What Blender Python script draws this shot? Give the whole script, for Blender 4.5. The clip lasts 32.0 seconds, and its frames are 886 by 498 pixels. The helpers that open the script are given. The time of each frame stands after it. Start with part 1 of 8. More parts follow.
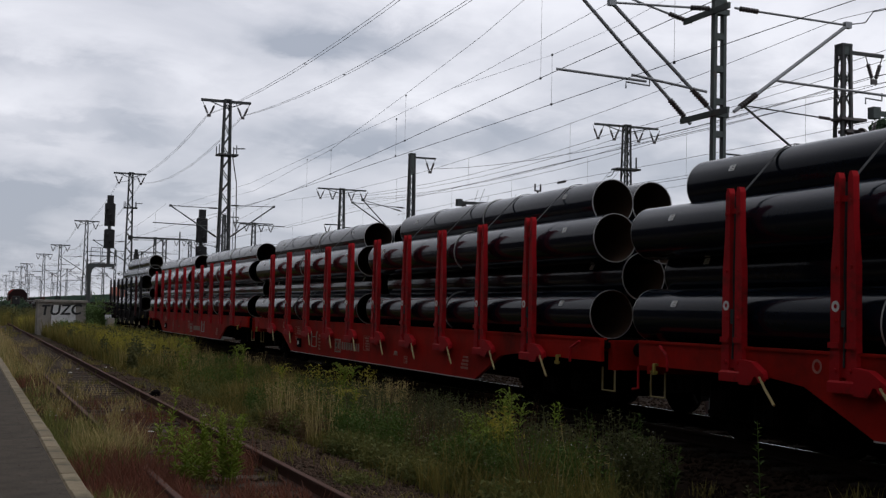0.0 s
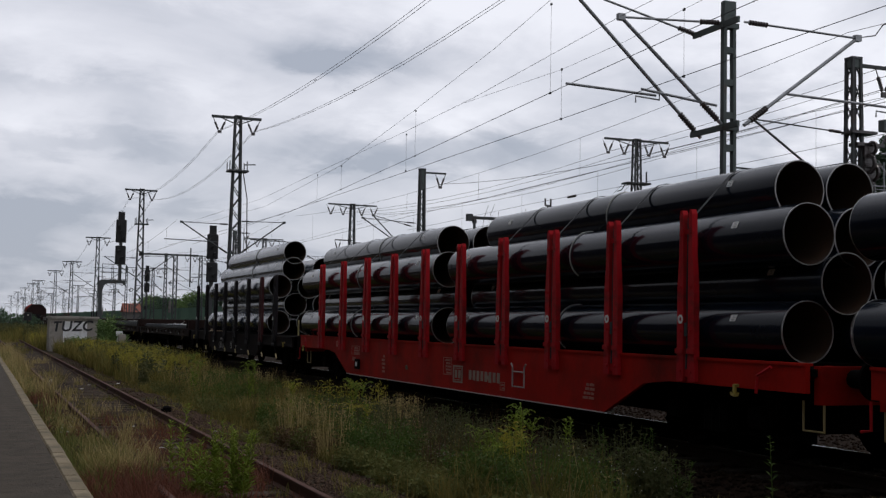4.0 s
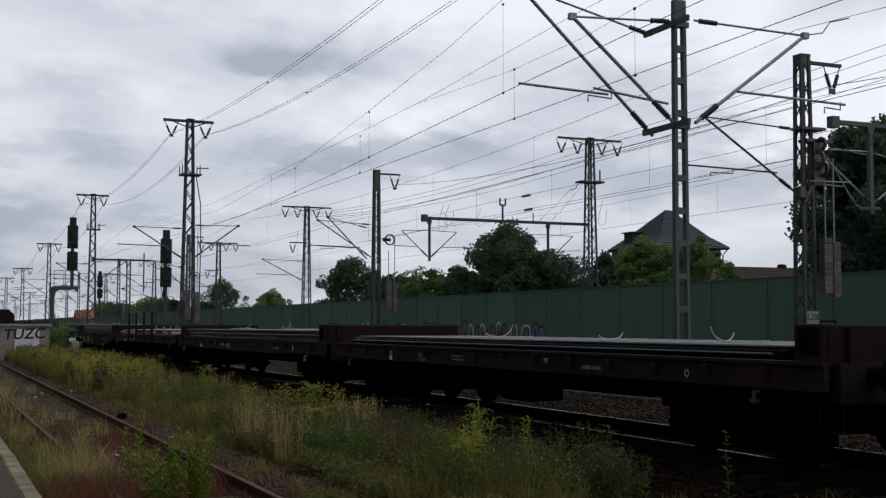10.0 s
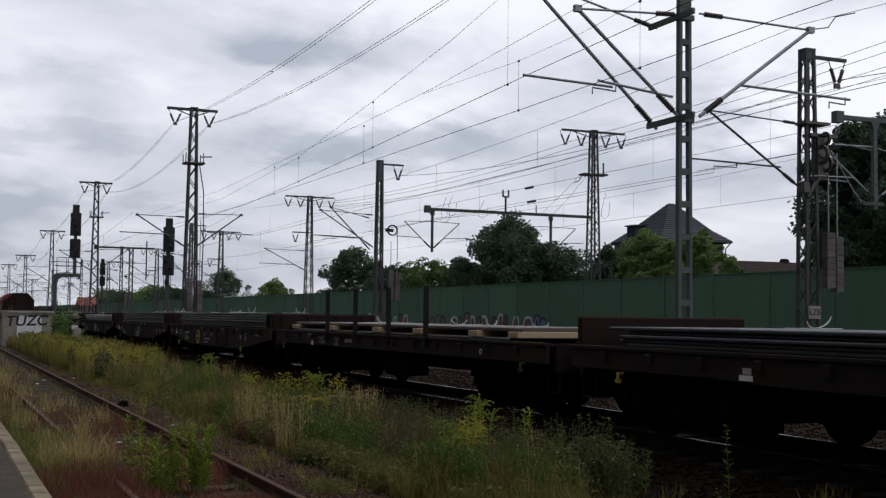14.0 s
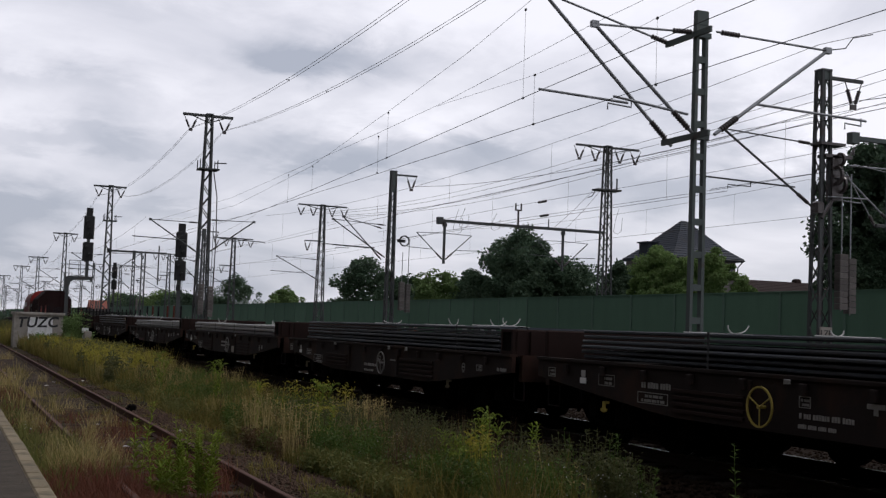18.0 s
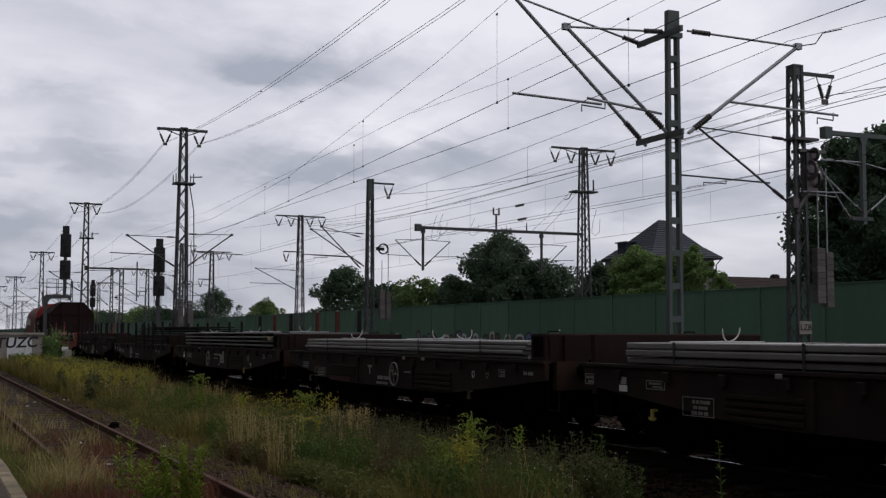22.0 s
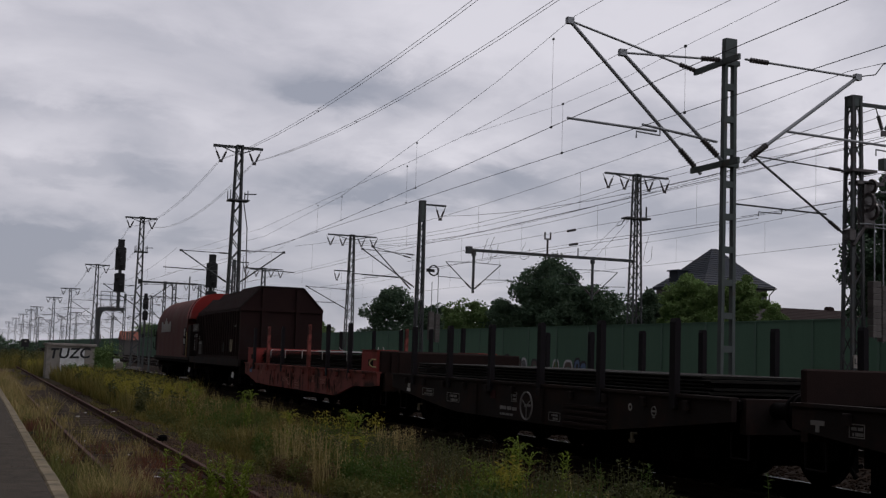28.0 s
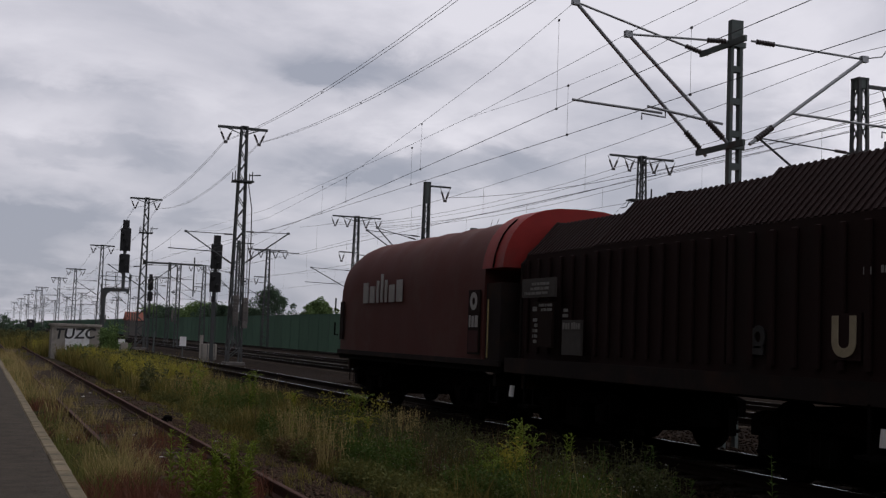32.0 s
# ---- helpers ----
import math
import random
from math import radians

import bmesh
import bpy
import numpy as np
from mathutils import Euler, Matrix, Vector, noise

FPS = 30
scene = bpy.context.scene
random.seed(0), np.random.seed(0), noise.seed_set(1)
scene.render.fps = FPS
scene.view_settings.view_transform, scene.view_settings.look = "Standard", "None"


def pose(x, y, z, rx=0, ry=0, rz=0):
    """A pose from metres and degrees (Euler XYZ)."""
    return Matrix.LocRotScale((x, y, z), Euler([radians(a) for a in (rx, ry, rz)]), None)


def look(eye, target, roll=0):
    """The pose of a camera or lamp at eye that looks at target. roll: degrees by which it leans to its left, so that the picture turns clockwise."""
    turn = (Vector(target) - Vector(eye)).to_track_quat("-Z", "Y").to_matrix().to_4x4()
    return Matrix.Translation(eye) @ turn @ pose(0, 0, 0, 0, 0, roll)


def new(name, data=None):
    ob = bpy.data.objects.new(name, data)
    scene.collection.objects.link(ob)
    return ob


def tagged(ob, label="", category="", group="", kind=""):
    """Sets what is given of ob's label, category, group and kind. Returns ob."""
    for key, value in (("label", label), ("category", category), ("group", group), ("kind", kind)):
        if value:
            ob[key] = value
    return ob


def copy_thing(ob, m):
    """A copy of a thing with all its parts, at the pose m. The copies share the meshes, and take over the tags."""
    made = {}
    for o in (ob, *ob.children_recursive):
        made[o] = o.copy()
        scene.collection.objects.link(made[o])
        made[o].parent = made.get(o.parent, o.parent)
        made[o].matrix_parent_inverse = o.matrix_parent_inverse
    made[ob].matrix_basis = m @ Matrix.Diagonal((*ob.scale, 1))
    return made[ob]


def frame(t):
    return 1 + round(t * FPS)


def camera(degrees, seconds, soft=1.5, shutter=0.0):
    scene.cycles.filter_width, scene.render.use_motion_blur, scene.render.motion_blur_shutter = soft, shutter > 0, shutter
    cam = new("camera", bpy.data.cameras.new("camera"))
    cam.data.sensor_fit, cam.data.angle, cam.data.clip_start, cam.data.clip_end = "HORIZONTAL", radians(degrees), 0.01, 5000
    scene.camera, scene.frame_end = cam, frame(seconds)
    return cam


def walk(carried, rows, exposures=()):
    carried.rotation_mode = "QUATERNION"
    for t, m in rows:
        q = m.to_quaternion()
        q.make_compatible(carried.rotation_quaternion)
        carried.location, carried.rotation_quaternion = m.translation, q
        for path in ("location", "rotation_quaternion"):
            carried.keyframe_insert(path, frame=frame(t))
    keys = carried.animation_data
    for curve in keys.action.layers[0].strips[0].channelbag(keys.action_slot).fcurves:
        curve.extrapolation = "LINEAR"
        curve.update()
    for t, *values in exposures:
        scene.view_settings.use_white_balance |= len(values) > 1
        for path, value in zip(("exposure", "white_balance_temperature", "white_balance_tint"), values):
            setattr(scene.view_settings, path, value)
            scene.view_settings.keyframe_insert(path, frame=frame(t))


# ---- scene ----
EYE_Z = 1.49
cam = camera(40.5, 32.0, soft=1.3)
# seconds, tilt, lean, heading of the hand-held camera, which stands on the platform
PATH = [
    (0, 92.931, -1.289, -21.801),
    (0.5, 93.092, -1.454, -21.828),
    (1, 93.384, -1.121, -21.843),
    (1.5, 93.617, -1.084, -21.851),
    (2, 93.666, -1.147, -21.398),
    (2.5, 93.634, -1.264, -20.941),
    (4.5, 93.654, -1.120, -21.473),
    (5, 93.635, -1.535, -22.054),
    (5.5, 92.639, -1.210, -23.133),
    (6, 91.589, 0.371, -23.962),
    (6.5, 91.905, 0.832, -24.157),
    (7, 92.630, 0.662, -23.924),
    (7.5, 93.233, 0.275, -23.789),
    (8, 94.673, -0.028, -24.624),
    (8.5, 94.076, 0.077, -24.110),
    (9, 93.740, 0.082, -23.677),
    (9.5, 93.672, -0.003, -23.424),
    (10, 93.691, -0.078, -23.352),
    (10.5, 93.689, -0.082, -23.264),
    (11, 93.449, -0.125, -23.233),
    (11.5, 93.355, -0.205, -23.191),
    (12, 93.326, -0.194, -23.092),
    (12.5, 93.235, -0.288, -22.995),
    (13, 93.222, -0.258, -23.094),
    (13.5, 93.250, -0.501, -23.239),
    (15.5, 93.081, -0.929, -23.277),
    (16, 92.838, -1.043, -23.481),
    (16.5, 92.843, -1.239, -23.308),
    (17, 93.111, -1.258, -23.198),
    (17.5, 93.545, -1.466, -23.001),
    (18, 93.817, -2.086, -22.795),
    (18.5, 93.816, -2.051, -22.411),
    (19, 93.841, -2.002, -22.247),
    (19.5, 94.064, -1.905, -22.360),
    (20, 94.287, -2.027, -22.487),
    (20.5, 94.242, -1.703, -22.671),
    (21, 93.737, -0.909, -23.213),
    (21.5, 93.796, -0.046, -23.578),
    (22, 94.139, -0.180, -23.668),
    (22.5, 94.100, -0.357, -23.478),
    (23, 94.010, -0.431, -23.421),
    (23.5, 94.078, -0.314, -23.428),
    (24, 94.179, -0.215, -23.452),
    (24.5, 94.160, 0.033, -23.025),
    (25, 94.748, -1.155, -22.362),
    (25.5, 95.117, -1.271, -20.838),
    (27.5, 95.155, -2.036, -21.369),
    (28, 95.171, -1.885, -21.382),
    (28.5, 94.912, -1.958, -21.305),
    (29, 94.562, -1.599, -21.198),
    (29.5, 94.308, -1.554, -21.194),
    (30, 94.267, -1.848, -21.234),
    (30.5, 94.227, -2.305, -21.227),
    (31, 94.109, -2.257, -21.176),
    (31.5, 94.079, -2.237, -21.183),
    (32, 94.287, -2.059, -21.176),
]
EXPOSURES = [(0.0, -0.03, 6500, 10.5), (5.0, -0.02, 6480, 10.5), (6.0, 0.12, 6480, 10.5), (7.0, 0.20, 6420, 9.5), (8.0, 0.20, 6400, 9.5), (10.0, -0.02, 6420, 9.5), (13.0, 0.07, 6470, 10.5), (16.5, 0.09, 6540, 12.5), (19.0, 0.03, 6540, 12.7), (23.0, -0.14, 6540, 13.0), (25.5, -0.13, 6560, 14.0), (28.0, -0.40, 6580, 15.0), (30.5, -0.37, 6580, 14.7), (32.0, -0.28, 6580, 14.5)]
walk(cam, [(t, pose(0, 0, EYE_Z, rx, ry, rz)) for t, rx, ry, rz in PATH], EXPOSURES)


def run(t):
    """Metres that the train has rolled after t seconds, gathering speed slowly."""
    return 6.4838 * t + 0.019204 * t * t + 0.0000148 * t ** 3

# ---- sky and light: overcast afternoon, the brighter sky behind the train ----
SUN_HIGH, SUN_TURN = radians(48), radians(62)
world = bpy.data.worlds.new("overcast_sky")
scene.world = world
world.use_nodes = True
wn, wl = world.node_tree.nodes, world.node_tree.links
wn.clear()


def wnode(kind, **inputs):
    n = wn.new(kind)
    for k, v in inputs.items():
        n.inputs[k.replace("_", " ")].default_value = v
    return n


def wmath(op, a, b=None):
    n = wn.new("ShaderNodeMath")
    n.operation = op
    for i, v in enumerate((a, b)):
        if v is None:
            continue
        if isinstance(v, (int, float)):
            n.inputs[i].default_value = v
        else:
            wl.new(v, n.inputs[i])
    return n.outputs[0]


coord = wn.new("ShaderNodeTexCoord")
split = wn.new("ShaderNodeSeparateXYZ")
wl.new(coord.outputs["Generated"], split.inputs[0])
up = wmath("ADD", wmath("MAXIMUM", split.outputs["Z"], 0.0), 0.26)
flat = wn.new("ShaderNodeCombineXYZ")
wl.new(wmath("DIVIDE", split.outputs["X"], up), flat.inputs["X"])
wl.new(wmath("DIVIDE", split.outputs["Y"], up), flat.inputs["Y"])
big = wnode("ShaderNodeTexNoise", Scale=1.9, Detail=8.0, Roughness=0.50, Distortion=0.5)
small = wnode("ShaderNodeTexNoise", Scale=6.5, Detail=8.0, Roughness=0.58, Distortion=0.3)
wl.new(flat.outputs[0], big.inputs["Vector"])
wl.new(flat.outputs[0], small.inputs["Vector"])
mixed = wmath("ADD", wmath("MULTIPLY", big.outputs["Fac"], 0.76), wmath("MULTIPLY", small.outputs["Fac"], 0.24))
CLOUD_BANKS = [(0.300, 0.218, 0.085, 0.018, 0.62), (0.345, 0.143, 0.135, 0.016, 0.56), (0.075, 0.138, 0.10, 0.012, 0.34), (0.02, 0.182, 0.09, 0.008, 0.20),
               (0.12, 0.245, 0.10, 0.010, 0.16), (0.60, 0.118, 0.16, 0.016, 0.22), (0.10, 0.088, 0.14, 0.010, 0.22), (0.0, 0.045, 0.24, 0.050, 0.66), (0.60, 0.080, 0.26, 0.055, 0.38), (0.78, 0.165, 0.12, 0.055, -0.55), (0.66, 0.215, 0.12, 0.030, -0.20), (0.40, 0.180, 0.12, 0.016, -0.12), (0.16, 0.205, 0.12, 0.016, -0.12)]
az = wmath("ARCTAN2", split.outputs["X"], split.outputs["Y"])
shade = None
wob = wmath("MULTIPLY", wmath("SUBTRACT", small.outputs["Fac"], 0.5), 0.13)
for a0, e0, wa, we, amount in CLOUD_BANKS:
    da = wmath("DIVIDE", wmath("SUBTRACT", wmath("ADD", az, wob), a0), wa)
    de = wmath("DIVIDE", wmath("SUBTRACT", wmath("ADD", split.outputs["Z"], wmath("MULTIPLY", wob, 0.5)), e0), we)
    far2 = wmath("ADD", wmath("MULTIPLY", da, da), wmath("MULTIPLY", de, de))
    bank = wmath("MULTIPLY", wmath("DIVIDE", 1.0, wmath("ADD", 1.0, wmath("MULTIPLY", far2, far2))), wmath("MULTIPLY", small.outputs["Fac"], amount * 1.9))
    shade = bank if shade is None else wmath("ADD", shade, bank)
mixed = wmath("ADD", wmath("MULTIPLY", mixed, 1.4), -0.2)
tone = wmath("SUBTRACT", mixed, wmath("MULTIPLY", shade, 0.55))
ramp = wn.new("ShaderNodeValToRGB")
wl.new(tone, ramp.inputs["Fac"])
els = ramp.color_ramp.elements
els[0].position, els[0].color = 0.10, (3.75, 4.08, 4.80, 1)
els[1].position, els[1].color = 0.66, (8.25, 8.35, 8.95, 1)
mid = els.new(0.44)
mid.color = (6.52, 6.66, 7.30, 1)
sky = wn.new("ShaderNodeTexSky")
sky.sky_type, sky.sun_disc, sky.sun_elevation, sky.sun_rotation = "NISHITA", False, SUN_HIGH, SUN_TURN
cover = wn.new("ShaderNodeMix")
cover.data_type = "RGBA"
cover.inputs["Factor"].default_value = 0.94
wl.new(sky.outputs[0], cover.inputs["A"])
wl.new(ramp.outputs[0], cover.inputs["B"])
ground_air = wn.new("ShaderNodeBackground")
ground_air.inputs["Strength"].default_value = 0.1
# the sky is brighter towards the veiled sun and greyer behind the camera
toward = wmath("ADD", wmath("MULTIPLY", split.outputs["X"], 0.95), wmath("MULTIPLY", split.outputs["Y"], 0.08))
glow = wn.new("ShaderNodeMapRange")
glow.interpolation_type = "SMOOTHSTEP"
glow.inputs["From Min"].default_value, glow.inputs["From Max"].default_value = -0.60, 0.08
glow.inputs["To Min"].default_value, glow.inputs["To Max"].default_value = 0.24, 1.10
wl.new(toward, glow.inputs["Value"])
graded = wn.new("ShaderNodeVectorMath")
graded.operation = "SCALE"
wl.new(cover.outputs["Result"], graded.inputs[0])
wl.new(glow.outputs[0], graded.inputs["Scale"])
wl.new(graded.outputs[0], ground_air.inputs["Color"])
wout = wn.new("ShaderNodeOutputWorld")
wl.new(ground_air.outputs[0], wout.inputs["Surface"])

sun_data = bpy.data.lights.new("veiled_sun", "SUN")
sun_data.energy, sun_data.angle, sun_data.color = 0.7, radians(25), (1.0, 0.96, 0.9)
sun = new("veiled_sun", sun_data)
sun.matrix_world = look((math.sin(SUN_TURN) * math.cos(SUN_HIGH) * 50, math.cos(SUN_TURN) * math.cos(SUN_HIGH) * 50, math.sin(SUN_HIGH) * 50), (0, 0, 0))


# ---- materials ----
def material(name, color, rough=0.7, metal=0.0, vary=0.25, scale=6.0, bump=0.2, grain=60.0, dirt=None, dirt_scale=1.2, dirt_from=0.52, dirt_to=0.68, each=0.0, island=0.0, spec=0.5, streak=False):
    """A procedural surface: base colour, broad and fine variation, stains of a second colour, fine relief; each: lightness that varies from object to object."""
    m = bpy.data.materials.new(name)
    m.use_nodes = True
    n, l = m.node_tree.nodes, m.node_tree.links
    b = n["Principled BSDF"]
    b.inputs["Roughness"].default_value, b.inputs["Metallic"].default_value = rough, metal
    b.inputs["Specular IOR Level"].default_value = spec
    tc = n.new("ShaderNodeTexCoord")
    src = tc.outputs["Object"]
    if streak:
        mp = n.new("ShaderNodeMapping")
        mp.inputs["Scale"].default_value = (1.0, 1.0, 0.12)
        l.new(src, mp.inputs["Vector"])
        src = mp.outputs[0]
    broad = n.new("ShaderNodeTexNoise")
    broad.inputs["Scale"].default_value, broad.inputs["Detail"].default_value = scale, 5.0
    fine = n.new("ShaderNodeTexNoise")
    fine.inputs["Scale"].default_value, fine.inputs["Detail"].default_value = grain, 3.0
    for t in (broad, fine):
        l.new(src, t.inputs["Vector"])

    def calc(op, a, c):
        k = n.new("ShaderNodeMath")
        k.operation = op
        for i, v in enumerate((a, c)):
            if isinstance(v, (int, float)):
                k.inputs[i].default_value = v
            else:
                l.new(v, k.inputs[i])
        return k.outputs[0]

    light = calc("ADD", calc("MULTIPLY", broad.outputs["Fac"], vary * 1.6), calc("MULTIPLY", fine.outputs["Fac"], vary * 0.9))
    light = calc("ADD", light, 1.0 - vary * 1.25)
    if each:
        oi = n.new("ShaderNodeObjectInfo")
        light = calc("MULTIPLY", light, calc("ADD", calc("MULTIPLY", oi.outputs["Random"], each * 2), 1.0 - each))
    if island:
        ge = n.new("ShaderNodeNewGeometry")
        light = calc("MULTIPLY", light, calc("ADD", calc("MULTIPLY", ge.outputs["Random Per Island"], island * 2), 1.0 - island))
    sc = n.new("ShaderNodeVectorMath")
    sc.operation = "SCALE"
    sc.inputs[0].default_value = color
    l.new(light, sc.inputs["Scale"])
    out = sc.outputs[0]
    if dirt:
        spots = n.new("ShaderNodeTexNoise")
        spots.inputs["Scale"].default_value, spots.inputs["Detail"].default_value, spots.inputs["Roughness"].default_value = dirt_scale, 8.0, 0.62
        l.new(src, spots.inputs["Vector"])
        rm = n.new("ShaderNodeMapRange")
        rm.inputs["From Min"].default_value, rm.inputs["From Max"].default_value = dirt_from, dirt_to
        l.new(spots.outputs["Fac"], rm.inputs["Value"])
        mx = n.new("ShaderNodeMix")
        mx.data_type = "RGBA"
        l.new(rm.outputs[0], mx.inputs["Factor"])
        l.new(out, mx.inputs["A"])
        mx.inputs["B"].default_value = (*dirt, 1)
        out = mx.outputs["Result"]
    l.new(out, b.inputs["Base Color"])
    rr = n.new("ShaderNodeMapRange")
    rr.inputs["To Min"].default_value, rr.inputs["To Max"].default_value = max(0.02, rough - 0.12), min(1.0, rough + 0.12)
    l.new(broad.outputs["Fac"], rr.inputs["Value"])
    l.new(rr.outputs[0], b.inputs["Roughness"])
    if bump:
        bp = n.new("ShaderNodeBump")
        bp.inputs["Strength"].default_value, bp.inputs["Distance"].default_value = bump, 0.02
        l.new(fine.outputs["Fac"], bp.inputs["Height"])
        l.new(bp.outputs[0], b.inputs["Normal"])
    return m


def leaf_material(name, color, second, island=0.4):
    """Leaves and blades: two greens mixed blade by blade, a little light passing through."""
    m = bpy.data.materials.new(name)
    m.use_nodes = True
    n, l = m.node_tree.nodes, m.node_tree.links
    b = n["Principled BSDF"]
    b.inputs["Roughness"].default_value = 0.75
    b.inputs["Specular IOR Level"].default_value = 0.2
    ge = n.new("ShaderNodeNewGeometry")
    tc = n.new("ShaderNodeTexCoord")
    no = n.new("ShaderNodeTexNoise")
    no.inputs["Scale"].default_value, no.inputs["Detail"].default_value = 0.55, 4.0
    l.new(tc.outputs["Object"], no.inputs["Vector"])
    ad = n.new("ShaderNodeMath")
    ad.operation = "MULTIPLY_ADD"
    ad.inputs[1].default_value, ad.inputs[2].default_value = 0.75, -0.36
    l.new(ge.outputs["Random Per Island"], ad.inputs[0])
    ad2 = n.new("ShaderNodeMath")
    ad2.operation, ad2.use_clamp = "ADD", True
    l.new(ad.outputs[0], ad2.inputs[0])
    l.new(no.outputs["Fac"], ad2.inputs[1])
    mx = n.new("ShaderNodeMix")
    mx.data_type = "RGBA"
    mx.inputs["A"].default_value, mx.inputs["B"].default_value = (*color, 1), (*second, 1)
    l.new(ad2.outputs[0], mx.inputs["Factor"])
    l.new(mx.outputs["Result"], b.inputs["Base Color"])
    tr = n.new("ShaderNodeBsdfTranslucent")
    l.new(mx.outputs["Result"], tr.inputs["Color"])
    ms = n.new("ShaderNodeMixShader")
    ms.inputs["Fac"].default_value = 0.3
    l.new(b.outputs[0], ms.inputs[1])
    l.new(tr.outputs[0], ms.inputs[2])
    l.new(ms.outputs[0], n["Material Output"].inputs["Surface"])
    return m


EARTH = material("weedy_earth", (0.046, 0.030, 0.021), 1.0, spec=0.03, vary=0.5, scale=1.3, grain=38, bump=0.9, dirt=(0.036, 0.037, 0.018), dirt_scale=0.5, dirt_from=0.45, dirt_to=0.62)
# both darker than real ballast: deep shade round the train is painted in
SHADED_BALLAST = material("shaded_old_ballast", (0.0145, 0.0092, 0.0060), 1.0, spec=0.03, vary=0.5, scale=2.0, grain=30, bump=1.0, dirt=(0.0240, 0.0145, 0.0092), dirt_scale=0.8)
SHADED_STONE = material("shaded_ballast_stone", (0.0150, 0.0096, 0.0064), 1.0, spec=0.04, vary=0.3, scale=9, island=0.5, bump=0.3)
STONE = material("ballast_stone", (0.066, 0.043, 0.031), 1.0, spec=0.05, vary=0.3, scale=9, island=0.45, bump=0.3)
ASPHALT = material("platform_asphalt", (0.070, 0.059, 0.047), 1.0, spec=0.08, vary=0.7, scale=3.0, grain=80, bump=0.6, dirt=(0.050, 0.043, 0.034), dirt_scale=3.4)
KERB = material("kerb_concrete", (0.225, 0.185, 0.125), 0.95, spec=0.1, vary=0.6, scale=4, grain=90, bump=0.6, dirt=(0.115, 0.10, 0.07), dirt_scale=2.5, each=0.15)
RUST_RAIL = material("rusty_rail", (0.084, 0.043, 0.033), 0.9, spec=0.15, vary=0.35, scale=8, grain=90, bump=0.3)
WORN_RAIL = material("polished_rail_head", (0.55, 0.55, 0.56), 0.22, metal=1.0, vary=0.1, scale=10, bump=0.0)
DARK_RAIL = material("brown_rail_flank", (0.020, 0.014, 0.011), 1.0, spec=0.05, vary=0.3)
OLD_WOOD = material("sleeper_wood", (0.066, 0.052, 0.041), 1.0, spec=0.05, vary=0.5, scale=5, grain=70, bump=0.6, each=0.25)
CONCRETE = material("weathered_concrete", (0.34, 0.31, 0.27), 0.95, vary=0.3, scale=3, grain=80, bump=0.3, dirt=(0.13, 0.12, 0.10), dirt_scale=1.4)
WHITEWASH = material("whitewashed_patch", (0.84, 0.84, 0.84), 0.85, vary=0.15, scale=3, dirt=(0.66, 0.65, 0.62), dirt_scale=2)
SPRAY = material("black_spray_paint", (0.012, 0.012, 0.014), 0.5, vary=0.2)
MAST = material("mast_grey_green", (0.085, 0.105, 0.098), 0.65, vary=0.3, scale=5, bump=0.15, dirt=(0.09, 0.06, 0.045), dirt_scale=3, dirt_from=0.6, dirt_to=0.75)
MAST_FAR = material("mast_dark_steel", (0.062, 0.068, 0.068), 0.7, vary=0.3, dirt=(0.066, 0.052, 0.046), dirt_scale=2)
ZINC = material("galvanised_tube", (0.30, 0.31, 0.32), 0.5, metal=0.6, vary=0.2, scale=6, bump=0.05)
INSULATOR = material("brown_insulator", (0.060, 0.048, 0.046), 0.3, vary=0.3)
WIRE = material("wire_copper_dark", (0.04, 0.04, 0.042), 0.6, metal=0.3, vary=0.1, bump=0.0)
SIGNAL_BLACK = material("signal_black", (0.014, 0.014, 0.015), 0.7, vary=0.3)
WALL_GREEN = material("noise_wall_green", (0.1180, 0.2180, 0.1500), 0.9, spec=0.15, vary=0.22, scale=0.8, grain=40, dirt=(0.1026, 0.1880, 0.1310), dirt_scale=0.6, each=0.10, streak=True)
WALL_POST = material("wall_post_green", (0.098, 0.185, 0.130), 0.7, vary=0.2)
GRAFFITI = [material("graffiti_" + n, c, 0.6, vary=0.2) for n, c in (("white", (0.55, 0.55, 0.56)), ("rust", (0.30, 0.10, 0.06)), ("blue", (0.10, 0.18, 0.33)), ("black", (0.02, 0.02, 0.02)))]
GRAFFITI_DULL = [material("graffiti_" + n, c, 0.7, vary=0.3) for n, c in (("brown", (0.11, 0.075, 0.06)), ("grey", (0.15, 0.15, 0.155)), ("olive", (0.13, 0.12, 0.035)))]
ROOF_TILE = material("slate_grey_roof", (0.042, 0.050, 0.066), 0.8, spec=0.25, vary=0.35, scale=2, dirt=(0.050, 0.052, 0.058), dirt_scale=1.0)
RED_TILE = material("dark_red_roof", (0.040, 0.029, 0.027), 0.95, spec=0.05, vary=0.5, scale=3)
PLASTER = material("grey_house_plaster", (0.15, 0.14, 0.13), 0.9, vary=0.2, scale=1.0)
GLASS = material("dim_window_glass", (0.02, 0.025, 0.03), 0.08, vary=0.1, bump=0.0)
TIMBER = material("fresh_timber", (0.50, 0.37, 0.23), 0.8, vary=0.3, scale=6, grain=80)
TRUNK = material("tree_bark", (0.06, 0.05, 0.04), 0.95, vary=0.4, bump=0.6)
RED = material("wagon_red", (0.45, 0.015, 0.009), 0.65, spec=0.05, vary=0.30, scale=1.2, grain=25, bump=0.06, dirt=(0.17, 0.016, 0.011), dirt_scale=1.1, dirt_from=0.44, dirt_to=0.72)
